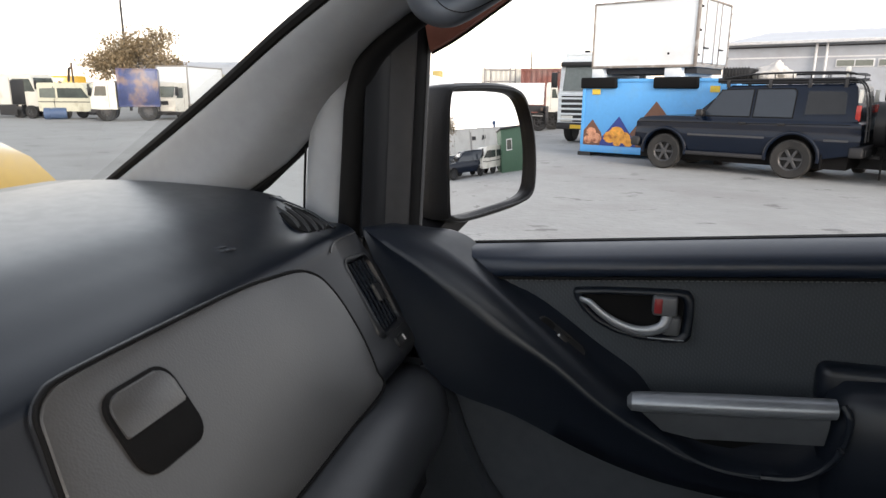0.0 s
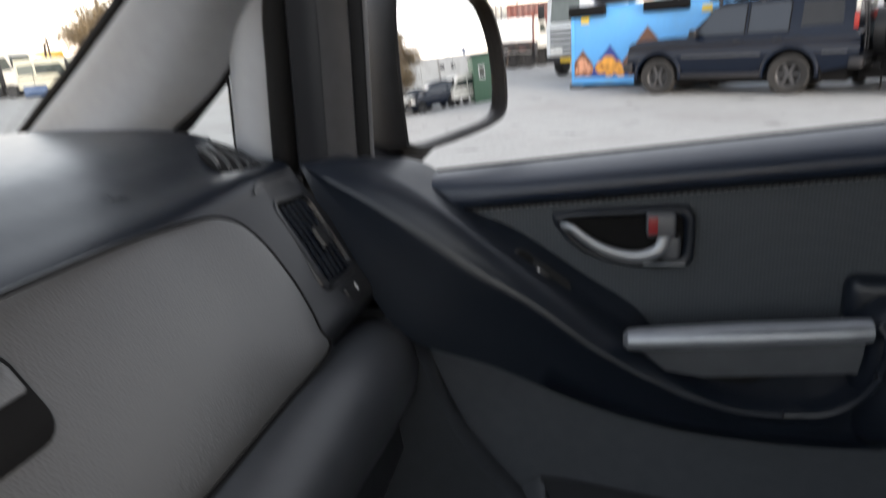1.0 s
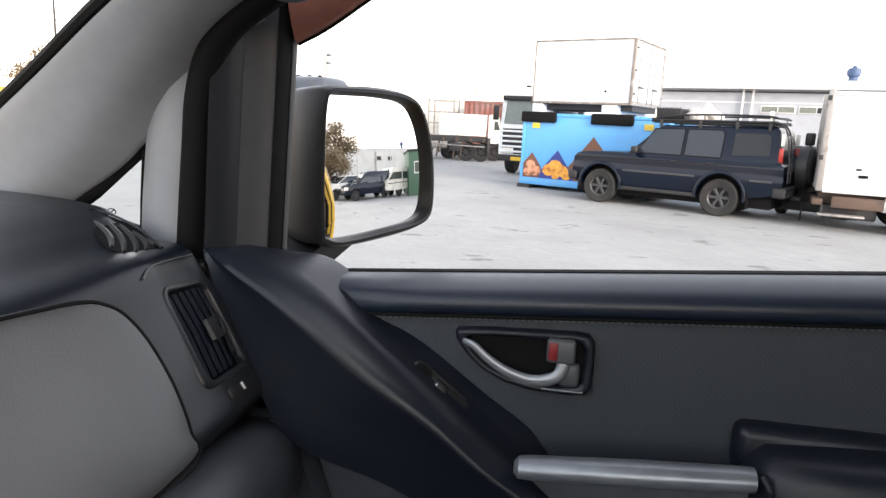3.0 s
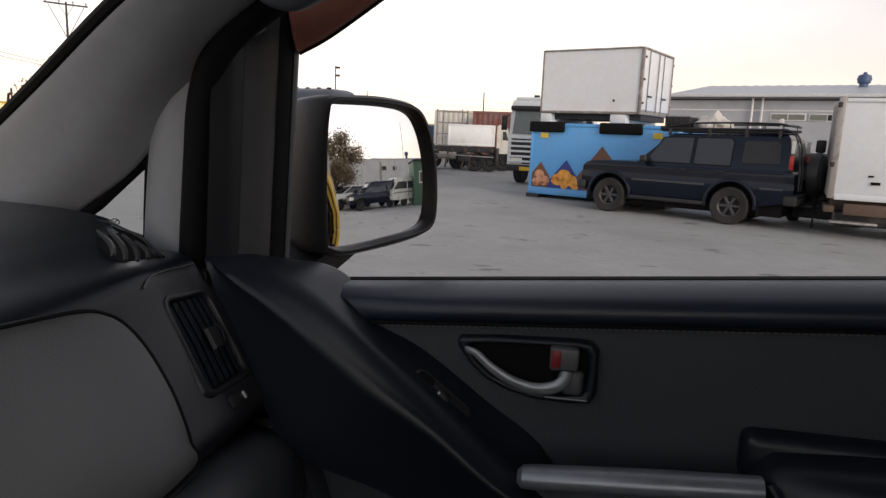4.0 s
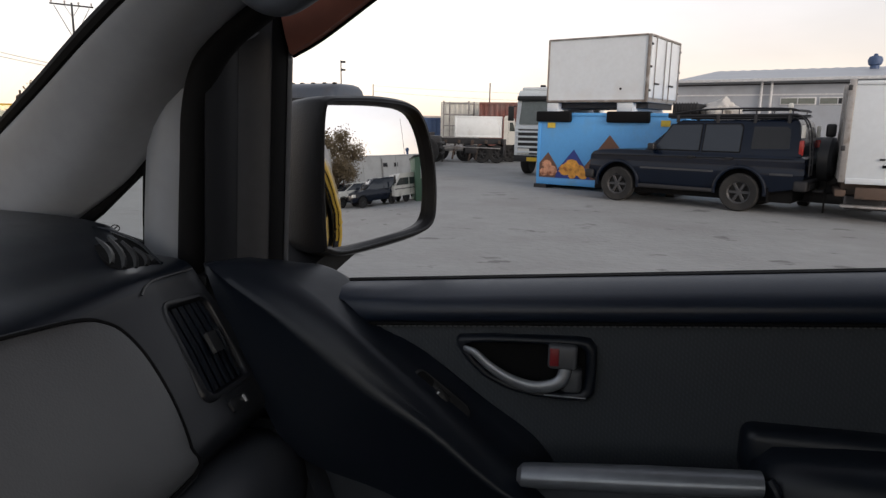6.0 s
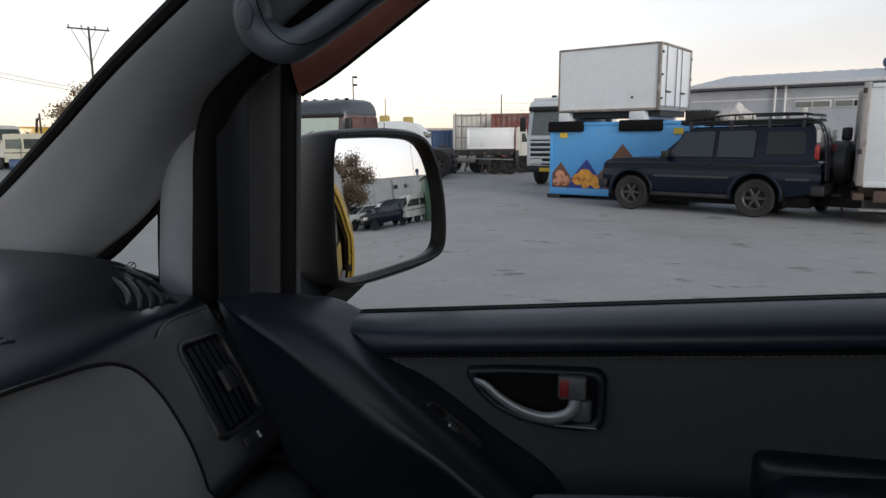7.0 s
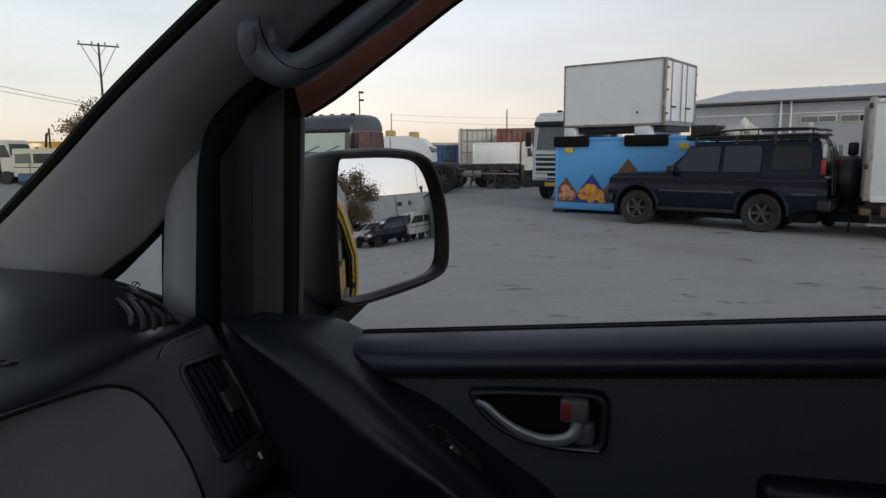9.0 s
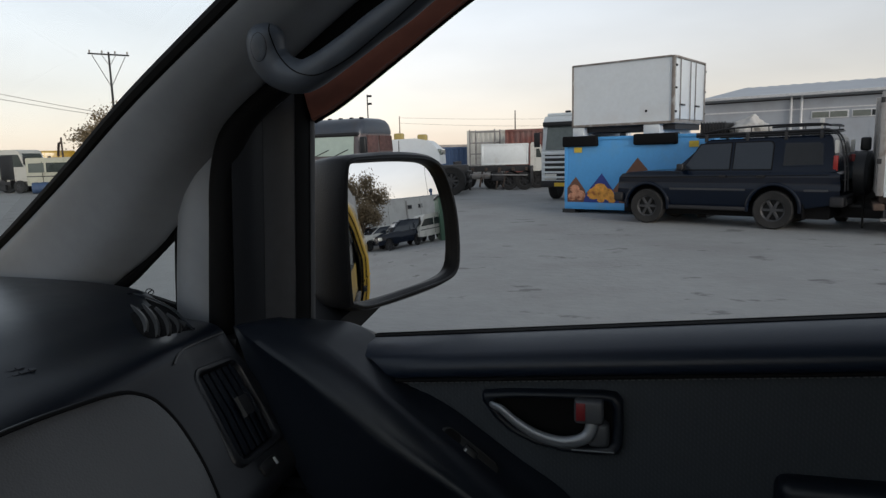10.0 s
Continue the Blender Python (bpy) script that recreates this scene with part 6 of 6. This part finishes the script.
for k in range(4):
    part("grille_slat", bx(B(), 0.0, 0.05, -0.55, 0.55, 1.02 + 0.10 * k, 1.08 + 0.10 * k, 0.012), "black", tt)
part("bumper", bx(B(), -0.3, 0.07, -1.1, 1.1, 0.38, 0.62, 0.04), "cladding", tt)
part("beacon", bx(B(), -1.9, -1.8, -1.20, -1.10, 2.28, 2.40, 0.02), "black", upper)
# white loader with big tyres
ld = thing("loader", "white bonneted work truck with big tyres and yellow beacons", "truck", place(-7.4, 25.6, 6))
nose_line = [(-1.3, 1.2), (-1.3, 2.18), (0.35, 2.22), (0.85, 2.12), (1.15, 1.86), (1.30, 1.55), (1.32, 1.2)]
part("hood", side_prism(nose_line, -0.85, 0.85, 0.06), "white", ld, "white sloping bonnet body", 40)
part("hood_seam", bx(B(), -0.32, -0.29, -0.858, -0.85, 1.25, 2.15), "steel", ld)
part("hood_vent", bx(B(), -1.0, -0.55, -0.862, -0.85, 1.75, 2.05, 0.01), "galv", ld, "pale louvre panel")
# sky reflection is part of this glass colour
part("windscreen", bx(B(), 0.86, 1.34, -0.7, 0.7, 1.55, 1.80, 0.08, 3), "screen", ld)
part("frame_beam", bx(B(), -1.9, 2.3, -0.45, 0.45, 0.65, 1.15, 0.04), "steel", ld)
part("cab_box", bx(B(), -2.5, -1.31, -0.85, 0.85, 0.9, 2.15, 0.08, 3), "white", ld, "white cab")
for x, y in ((-0.35, -0.5), (0.55, -0.3)):
    part("beacon", bx(B(), x - 0.19, x + 0.19, y - 0.15, y + 0.15, 2.18 if x < 0.2 else 2.0, 2.44 if x < 0.2 else 2.38, 0.06, 3), "beacon", ld, "dull yellow beacon box")
for x in (-1.7, 1.75):
    for s in (1, -1):
        wheel(ld, "big", x, s * 0.95, 0.56, s)
for z in (0.95, 1.15, 1.35):
    part("side_step", bx(B(), 2.3, 2.4, -0.7, 0.7, z - 0.5, z - 0.44), "steel", ld)

# far row straight ahead: flat truck, containers
truck("flat_truck", "white truck with low white box far across the yard", place(-2.40, 30.2, 5.0), "offwhite", w=2.0, cab_len=0.66, h=2.0, z0=0.75, rake=0.15, box=(2.15, 1.05, 1.96, "cabwhite"), wheels="dark", wheelbase=2.0)
tr = thing("chassis_trailer", "dark skeletal chassis trailer without load", "trailer", place(-6.1, 28.6, 3))
for y in (-0.5, 0.4):
    part("main_beam", bx(B(), 0.0, 3.2, y, y + 0.12, 0.78, 1.02), "steel", tr)
for k in range(6):
    part("cross_beam", bx(B(), 0.1 + 0.58 * k, 0.2 + 0.58 * k, -0.8, 0.8, 0.82, 0.95), "rust", tr)
part("air_tank", cyl(B(), V(0.7, -0.75, 0.62), V(1.5, -0.75, 0.62), 0.14), "galv", tr)
part("tool_box", bx(B(), 1.6, 2.1, -0.9, -0.5, 0.4, 0.75, 0.02), "steel", tr)
part("head_board", bx(B(), -0.08, 0.0, -0.9, 0.9, 0.25, 1.25), "steel", tr)
for x, z in ((0.45, 0.30), (0.62, 0.22), (1.05, 0.34), (1.75, 0.26), (2.05, 0.34)):
    part("landing_leg", cyl(B(), V(x, -0.84, z - 0.2), V(x + 0.12, -0.84, 0.80), 0.045, seg=6), "rust" if x > 1 else "steel", tr)
part("spring_hanger", bx(B(), 2.0, 3.15, -0.62, -0.5, 0.42, 0.60, 0.02), "rust", tr)
part("hose_rail", cyl(B(), V(0.1, -0.88, 0.70), V(3.1, -0.88, 0.62), 0.03, seg=6), "galv", tr)
part("tail_board", bx(B(), 3.2, 3.28, -0.9, 0.9, 0.30, 1.0, 0.02), "steel", tr)
for x in (0.3, 2.3, 2.95):
    for s in (1, -1):
        wheel(tr, "dark", x, s * 0.72, 0.38, s)


def freight(name, label, m, l, w, h, mat):
    t = thing(name, label, "container", m)
    bm = B()
    n = int(l / 0.28)
    pts = []
    for k in range(n):
        x = l * k / n
        pts += [(x, 0.0), (x + l / n * 0.35, 0.0), (x + l / n * 0.5, 0.05), (x + l / n * 0.85, 0.05)]
    pts.append((l, 0.0))
    for y, s in ((0.0, 1), (w, -1)):
        grid(bm, [[V(x, y + s * d, z) for x, d in pts] for z in (0.12, h - 0.1)])
    bx(bm, 0.02, l - 0.02, 0.06, w - 0.06, 0.12, h - 0.03)
    part("corrugated_wall", bm, mat, t)
    for z0, z1 in ((0.0, 0.14), (h - 0.12, h)):
        part("side_rail", bx(B(), 0, l, -0.02, 0.06, z0, z1), mat, t)
        part("side_rail", bx(B(), 0, l, w - 0.06, w + 0.02, z0, z1), mat, t)
    for x in (0.0, l - 0.1):
        for y in (-0.02, w - 0.08):
            part("corner_post", bx(B(), x, x + 0.1, y, y + 0.1, 0.141, h - 0.121), mat, t)
    return t


freight("red_container", "faded red freight container", place(-4.95, 35.2, -4), 6.0, 2.4, 2.78, "redbox")
freight("white_container", "dirty white freight container", place(-7.6, 38.0, -3), 2.6, 2.4, 2.87, "offwhite")
freight("dark_container", "dark blue freight container", place(-9.6, 39.0, -3), 2.0, 2.4, 1.98, "bluebox")
rack = thing("steel_rack", "rusty open steel rack", "rack", place(-7.0, 35.6, -5))
for x in (0, 1.4):
    for y in (0, 1.2):
        part("rack_post", bx(B(), x, x + 0.07, y, y + 0.07, 0, 2.85), "galv", rack)
for z in (0.9, 1.5, 2.1, 2.7):
    for y in (0, 1.2):
        part("rack_beam", bx(B(), 0.071, 1.399, y, y + 0.05, z, z + 0.06), "galv", rack)


def pole(name, label, m, h, r, mat="steel"):
    t = thing(name, label, "pole", m)
    part("mast", cyl(B(), V(0, 0, 0), V(0, 0, h), r, r * 0.6, 10), mat, t)
    return t


pole("thin_pole", "thin dark pole beyond the containers", place(-4.9, 39.0, 0), 4.0, 0.05)
lp_ = pole("flood_light_pole", "slim pole with two small floodlights", place(-18.2, 50.5, 0), 6.4, 0.07)
for z in (6.2, 5.6):
    part("flood_lamp", bx(B(), 0.02, 0.35, -0.1, 0.1, z, z + 0.16, 0.02), "steel", lp_)
tp = pole("utility_pole", "wooden utility pole with cross-arm and braces", place(-36.5, 44.0, 48), 9.9, 0.115, "steel")
part("cross_arm", bx(B(), -1.42, 1.42, -0.05, 0.05, 9.66, 9.77, 0.01), "steel", tp)
for s in (1, -1):
    part("brace", cyl(B(), V(s * 1.15, 0, 9.62), V(s * 0.05, 0, 7.4), 0.032, seg=6), "galv", tp)
    part("brace", cyl(B(), V(s * 0.48, 0, 9.66), V(s * 0.05, 0, 8.95), 0.026, seg=6), "galv", tp)
    for x in (0.45, 1.3):
        part("insulator", lathe(B(), [(0.0, 0.22), (0.05, 0.21), (0.07, 0.1), (0.03, 0.0)], pose(s * x, 0, 9.78), 8), "ceramic", tp)
for z, rise in ((5.2, 11.5), (5.0, 10.6)):
    a = tp.matrix_world @ V(0, 0, z)
    b = a + V(-27, -32, rise)
    pts = [a.lerp(b, i / 12) + V(0, 0, -1.1 * (1 - (i / 6 - 1) ** 2)) for i in range(13)]
    single("power_cable", tube(B(), pts, 0.022, 5), "ceramic", "thin pale sagging power cable", "cable", group="power cables")

for z, sag in ((6.4, 0.5), (5.7, 0.7)):
    a, b = V(-26, 84, z), V(16, 92, z - 0.4)
    pts = [a.lerp(b, i / 12) + V(0, 0, -sag * (1 - (i / 6 - 1) ** 2)) for i in range(13)]
    single("power_cable", tube(B(), pts, 0.013, 5), "rubber", "thin sagging power cable far beyond the yard", "cable", group="power cables")
for x, y in ((-26, 84), (16, 92)):
    pole("cable_pole", "thin far cable pole beyond the yard", place(x, y, 0), 6.6, 0.09, "wood")

# ---- row of lorries on the far left ----
wl_ = truck("white_lorry", "white lorry cab with its dark doorway open", place(-32.0, 31.9, 12), "offwhite", w=2.0, cab_len=2.3, h=2.45, z0=0.6, rake=0.3, box=(2.4, 0.85, 1.2, "steel"), wheelbase=3.0)
# black panel on the solid cab stands for the doorway's shaded inside
part("doorway_shade", bx(B(), -1.55, -0.75, -1.03, -1.0, 0.75, 2.1, 0.02), "black", wl_, "black panel for the shaded open doorway")
part("tool_chest", bx(B(), -2.2, -1.2, -1.25, -1.01, 0.15, 0.75, 0.03), "steel", wl_)
truck("cream_van", "cream coloured small van", place(-27.8, 31.25, 5), "cream", w=1.7, cab_len=3.3, h=1.95, z0=0.42, rake=0.42, wheels="van", wheelbase=2.1, category="van", glass="screen")
truck("blue_lorry", "blue lorry with brown-faded painted body and white cab", place(-26.7, 29.4, 215), "offwhite", w=1.9, cab_len=1.2, h=2.05, z0=0.6, rake=0.15, box=(2.05, 0.72, 2.66, "bluetruck"), wheelbase=2.0)
truck("small_box_lorry", "white small lorry with tall white box", place(-24.35, 31.65, -80), "offwhite", w=1.75, cab_len=1.5, h=2.0, z0=0.42, rake=0.38, box=(5.0, 0.75, 2.93, "white"), wheels="van", wheelbase=3.4, glass="screen")
single("blue_drum", lathe(B(), [(0.0, 0.0), (0.3, 0.0), (0.31, 0.3), (0.29, 0.32), (0.31, 0.6), (0.3, 1.1), (0.0, 1.1)], Matrix(), 18), "bluebox", "blue plastic drum lying on its side", "drum", pose(-30.2, 29.6, 0.31, 0, 90, 40))
digger = thing("excavator", "yellow excavator arm behind the lorries", "excavator", place(-37.5, 39.0, -40))
part("house", bx(B(), -1.2, 1.4, -1.1, 1.1, 1.0, 2.5, 0.15, 3), "yellow", digger, "yellow machine house")
part("track", bx(B(), -1.9, 1.9, -1.2, -0.6, 0.0, 0.9, 0.35, 4), "steel", digger)
part("track", bx(B(), -1.9, 1.9, 0.6, 1.2, 0.0, 0.9, 0.35, 4), "steel", digger)
part("boom", tube(B(), [V(1.2, 0, 2.0), V(2.3, 0, 2.95), V(3.7, 0, 3.0)], 0.08, 8), "rust", digger, "rusty boom")
part("dipper", tube(B(), [V(3.7, 0, 3.0), V(3.8, 0, 3.3), V(3.85, 0, 2.0)], 0.06, 8), "rust", digger)
shed = thing("distant_shed", "low distant shed with pale curved roof and yellow band", "shed", place(-46, 54, 10))
part("shed_wall", bx(B(), 0, 16, 0, 6, 0, 3.0), "cream", shed, "yellow banded wall")
part("shed_roof", grid(B(), [[V(x, 3 - 3.4 * math.cos(a), 3.0 + 1.3 * math.sin(a)) for a in [math.pi * k / 8 for k in range(9)]] for x in (-0.3, 16.3)], caps=True), "roof", shed, "pale curved sheet roof")


# ---- trees ----
def tree(name, label, m, h, spread, seed, leaves, clear=0.38):
    t = thing(name, label, "tree", m)
    r = random.Random(seed)
    bm = B()
    tips = []
    trunk_top = V(0.1, 0.05, h * clear)
    tube(bm, [V(0, 0, 0), V(0.06, 0.02, h * clear * 0.5), trunk_top], [0.20, 0.16, 0.12], 9)
    for k in range(9):
        a = 2 * math.pi * k / 9 + r.uniform(-0.3, 0.3)
        ln = spread * r.uniform(0.55, 1.0)
        tip = trunk_top + V(math.cos(a) * ln, math.sin(a) * ln, h * r.uniform(0.12, 0.93 - clear))
        mid = trunk_top.lerp(tip, 0.5) + V(0, 0, h * 0.08)
        tube(bm, [trunk_top + V(0, 0, -0.1), mid, tip], [0.08, 0.05, 0.02], 6)
        for q in range(4):
            b = mid.lerp(tip, r.uniform(0.1, 0.9))
            e = b + V(r.uniform(-1, 1), r.uniform(-1, 1), r.uniform(0.1, 1.0)) * spread * 0.33
            tube(bm, [b, e], [0.03, 0.01], 5)
            tips.append(e)
        tips.append(tip)
    part("trunk", bm, "bark", t, "brown trunk and limbs")
    verts, faces = [], []
    for k in range(leaves):
        c = r.choice(tips) + V(r.gauss(0, 1), r.gauss(0, 1), r.gauss(0, 0.8)) * spread * 0.15
        u = V(r.uniform(-1, 1), r.uniform(-1, 1), r.uniform(-1, 1)).normalized()
        w = u.orthogonal().normalized()
        s = r.uniform(0.06, 0.13)
        i = len(verts)
        verts += [c - u * s, c + w * s * 0.5, c + u * s, c - w * s * 0.5]
        faces.append((i, i + 1, i + 2, i + 3))
    me = bpy.data.meshes.new("crown")
    me.from_pydata(verts, [], faces)
    me.materials.append(M["leaf"])
    c = new("crown", me)
    c.parent = t
    tagged(c, "sparse brownish crown of small leaves", kind="stuff")
    return t


tree("tree", "broad sparse brown-leaved tree behind the lorries", place(-32.0, 39.5, 0), 5.1, 2.6, 3, 9500)
tree("tree", "leafy tree at the yard's edge behind the van", place(22.8, 0.4, 0), 5.5, 2.5, 8, 17000, 0.14)
tree("tree", "small tree showing over the warehouse roof", place(6.0, 54, 0), 6.4, 1.3, 12, 1100)

# ---- warehouse ----
wh = thing("warehouse", "long grey sheet-clad warehouse with strip windows", "warehouse", place(6.5, 45.75, -24.0))
WL, WE = 46.0, 4.58
part("wall", bx(B(), 0, WL, 0, 0.25, 0, WE), "wall", wh, "grey sheet front wall")
bm = side_prism([(0, 0), (22, 0), (22, WE), (11, WE + 1.35), (0, WE)], 0, 0.25)
part("gable", bm, "wall", wh, "grey gable wall").matrix_local = pose(0.0, 0.26, 0, 0, 0, 90)
part("wall", bx(B(), 0.0, WL, 22.3, 22.5, 0, WE), "wall", wh)
part("wall", bx(B(), WL - 0.25, WL, 0.26, 22.29, 0, WE), "wall", wh)
for y0, z0, y1, z1 in ((-0.5, WE - 0.05, 11.2, WE + 1.42), (22.9, WE - 0.05, 11.2, WE + 1.42)):
    bm = B()
    n = 120
    xs_ = [-0.4 + (WL + 0.8) * k / n for k in range(n + 1)]
    grid(bm, [[V(x, y, z + (0.04 if k % 2 else 0.0)) for k, x in enumerate(xs_)] for y, z in ((y0, z0), ((y0 + y1) / 2, (z0 + z1) / 2), (y1, z1))])
    bmesh.ops.solidify(bm, geom=bm.faces[:], thickness=0.03)
    part("roof_slope", bm, "roof", wh, "blue-grey ribbed sheet roof", 20)
part("gutter", bx(B(), -0.3, WL + 0.3, -0.62, -0.46, WE - 0.16, WE + 0.02, 0.02), "trimwhite", wh, "pale eaves gutter")
part("fascia_line", bx(B(), 0, WL, -0.04, 0.0, WE - 0.34, WE - 0.26), "steel", wh)
part("wall_rail", bx(B(), 0, WL, -0.03, 0.0, 3.62, 3.70), "trimwhite", wh)
for x in (5.0, 5.55, 14.0, 22.0, 30.0):
    part("down_pipe", cyl(B(), V(x, -0.14, 0), V(x, -0.14, WE - 0.1), 0.07, seg=8), "trimwhite", wh)
for k in range(1, 11):
    x = 4.0 + k * 2.05
    wf = part("window", bx(B(), x, x + 1.9, -0.05, 0.0, 3.06, 3.50, 0.01), "trimwhite", wh, "white framed strip window")
    # first panes are pale: reflected sky is coloured in
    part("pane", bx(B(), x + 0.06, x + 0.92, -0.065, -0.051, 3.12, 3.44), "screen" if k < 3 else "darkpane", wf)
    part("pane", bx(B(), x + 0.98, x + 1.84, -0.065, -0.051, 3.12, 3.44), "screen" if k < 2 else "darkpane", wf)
for k in range(23):
    part("panel_joint", bx(B(), 2 * k + 0.98, 2 * k + 1.02, -0.012, 0.0, 0.0, 3.0), "wall", wh)
for x in (10.2, 20.0, 30.0):
    vt = part("roof_ventilator", lathe(B(), [(0.27, -0.4), (0.27, 0.20), (0.38, 0.28), (0.44, 0.54), (0.36, 0.76), (0.14, 0.84), (0.10, 0.96), (0.0, 0.98)], pose(x, 8.2, WE + 1.05), 18), "bluebox", wh, "blue turbine roof ventilator")

# ---- behind the van, seen in the door mirror ----
wh2 = thing("rear_warehouse", "long grey wall of a warehouse behind the yard", "warehouse", place(56.0, 30.0, -113.7))
# this wall's brightness is put into its paler colour
part("wall", bx(B(), 0, 52, 0, 0.3, 0, 5.0), "rearwall", wh2, "weathered wall, colour lightened for the light on it")
part("coping", bx(B(), -0.2, 52.2, -0.1, 0.4, 5.0, 5.12), "roof", wh2)
for x in (3.6, 5.4, 7.2, 9.0, 10.8, 17.5, 20.5):
    wf = part("window", bx(B(), x, x + 1.25, -0.05, -0.001, 3.25, 3.95), "galv", wh2)
    part("pane", bx(B(), x + 0.08, x + 1.17, -0.062, -0.051, 3.33, 3.87), "darkpane", wf)
for k in range(12):
    part("pilaster", bx(B(), 4.2 * k + 1.0, 4.2 * k + 1.25, -0.10, -0.001, 0, 4.99), "rearwall", wh2)
part("service_duct", bx(B(), 21.9, 22.15, -0.25, -0.101, 0.4, 4.6), "galv", wh2)
part("roof_ventilator", lathe(B(), [(0.30, 0.0), (0.30, 0.45), (0.45, 0.55), (0.5, 0.85), (0.3, 1.05), (0.0, 1.1)], pose(14.0, 0.2, 5.12), 14), "bluebox", wh2)
pole("lamp_pole", "thin tall lamp pole behind the yard", place(53.6, 17.2, 0), 11.5, 0.07)


def saloon(name, label, m, mat, h=1.62):
    t = thing(name, label, "car", m)
    o = [(-2.1, 0.35), (-2.15, 0.75), (-2.08, 1.02), (0.55, 1.02), (1.25, 0.98), (1.95, 0.82), (2.1, 0.62), (2.1, 0.35)] + arch(1.3, 0.37, 0.35, 0, 180, 8) + arch(-1.3, 0.37, 0.35, 0, 180, 8)
    bm = side_prism(o, -0.86, 0.86, 0.05)
    for z in (0.5, 0.7, 0.85, 0.95):
        bmesh.ops.bisect_plane(bm, geom=bm.verts[:] + bm.edges[:] + bm.faces[:], plane_co=(0, 0, z), plane_no=(0, 0, 1))
    for x in (1.6, -1.7):
        bmesh.ops.bisect_plane(bm, geom=bm.verts[:] + bm.edges[:] + bm.faces[:], plane_co=(x, 0, 0), plane_no=(1, 0, 0))
    for v in bm.verts:
        v.co.y *= 1 - 0.10 * smooth01(0.80, 1.05, v.co.z) - 0.05 * smooth01(0.6, 0.3, v.co.z) - 0.16 * smooth01(1.3, 2.15, abs(v.co.x))
    part("body", bm, mat, t, "", 50)
    g_ = [[V(a, w, z), V((a + b) / 2, w + 0.02, z), V(b, w, z), V(b, -w, z), V((a + b) / 2, -w - 0.02, z), V(a, -w, z)] for a, b, w, z in ((1.10, -2.02, 0.76, 0.99), (0.72, -1.93, 0.72, 1.0 + (h - 1.0) * 0.42), (0.34, -1.80, 0.66, 1.0 + (h - 1.0) * 0.80), (0.14, -1.70, 0.61, h - 0.05))]
    part("glasshouse", grid(B(), g_, close_cols=True, caps=True), "carglass", t, "dark windows", 60)
    part("roof", grid(B(), [[V(0.20 - k * 0.10, 0.62 - k * 0.06, z), V(-0.8, 0.65 - k * 0.06, z + 0.01), V(-1.76 + k * 0.12, 0.62 - k * 0.06, z), V(-1.76 + k * 0.12, -0.62 + k * 0.06, z), V(-0.8, -0.65 + k * 0.06, z + 0.01), V(0.20 - k * 0.10, -0.62 + k * 0.06, z)] for k, z in ((0, h - 0.07), (0.4, h - 0.03), (2.2, h))], close_cols=True, caps=True), mat, t, "", 60)
    for s in (1, -1):
        for x0, x1 in ((1.05, 0.17), (-0.55, -0.55), (-1.95, -1.7)):
            part("pillar", cyl(B(), V(x0, s * 0.765, 1.0), V(x1, s * 0.625, h - 0.05), 0.035, seg=6), mat, t)
        part("head_lamp", bx(B(), 1.85, 2.11, s * 0.5, s * 0.82, 0.62, 0.80, 0.04), "lamp_clear", t)
        part("tail_lamp", bx(B(), -2.14, -2.0, s * 0.55, s * 0.84, 0.72, 0.95, 0.03), "lamp_red", t)
        for x in (1.3, -1.3):
            wheel(t, "small", x, s * 0.76, 0.32, s)
    part("grille", bx(B(), 2.08, 2.13, -0.45, 0.45, 0.42, 0.72, 0.02), "black", t)
    return t


saloon("dark_suv", "dark compact off-road car parked behind the yard", place(18.4, 3.7, -106), "navy", 1.62)
saloon("white_car", "white car parked beside the dark one", place(20.0, 2.0, -118), "offwhite", 1.45)
saloon("dark_car", "dull red car in the shade of a tree", place(24.5, 1.0, -110), "redbox", 1.45)
truck("white_minivan", "white small van parked by a green hut", place(18.4, 5.0, -112), "offwhite", w=1.6, cab_len=2.6, h=1.75, z0=0.42, rake=0.5, wheels="van", wheelbase=2.0, category="van")
hut = thing("green_hut", "dark green site hut with a white window", "hut", place(17.6, 7.3, 10))
part("hut_wall", bx(B(), 0, 3.0, 0, 2.4, 0.0, 2.6, 0.02), "green", hut, "green sheet walls")
part("hut_roof", bx(B(), -0.1, 3.1, -0.1, 2.5, 2.604, 2.7, 0.02), "steel", hut)
part("hut_window", bx(B(), -0.03, 0.0, 0.5, 1.1, 1.3, 2.0), "trimwhite", hut, "white framed window")
part("hut_pane", bx(B(), -0.035, -0.031, 0.56, 1.04, 1.36, 1.94), "vehglass", hut)

# far edge of the yard
hill = B()
rows = [[], []]
for k in range(73):
    a = radians(-10 + 200 * k / 72)
    d = 320
    h = 5 + 3.0 * noise.noise(V(k * 0.13, 0, 0)) + 1.2 * noise.noise(V(k * 0.6, 3, 0))
    rows[0].append(V(d * math.cos(a), d * math.sin(a), -1))
    rows[1].append(V(d * math.cos(a), d * math.sin(a), h))
grid(hill, rows)
# the haze over the rise is only its pale colour
single("backdrop", hill, "far", "low distant wooded rise along the horizon, haze in its colour", "backdrop", kind="structure")
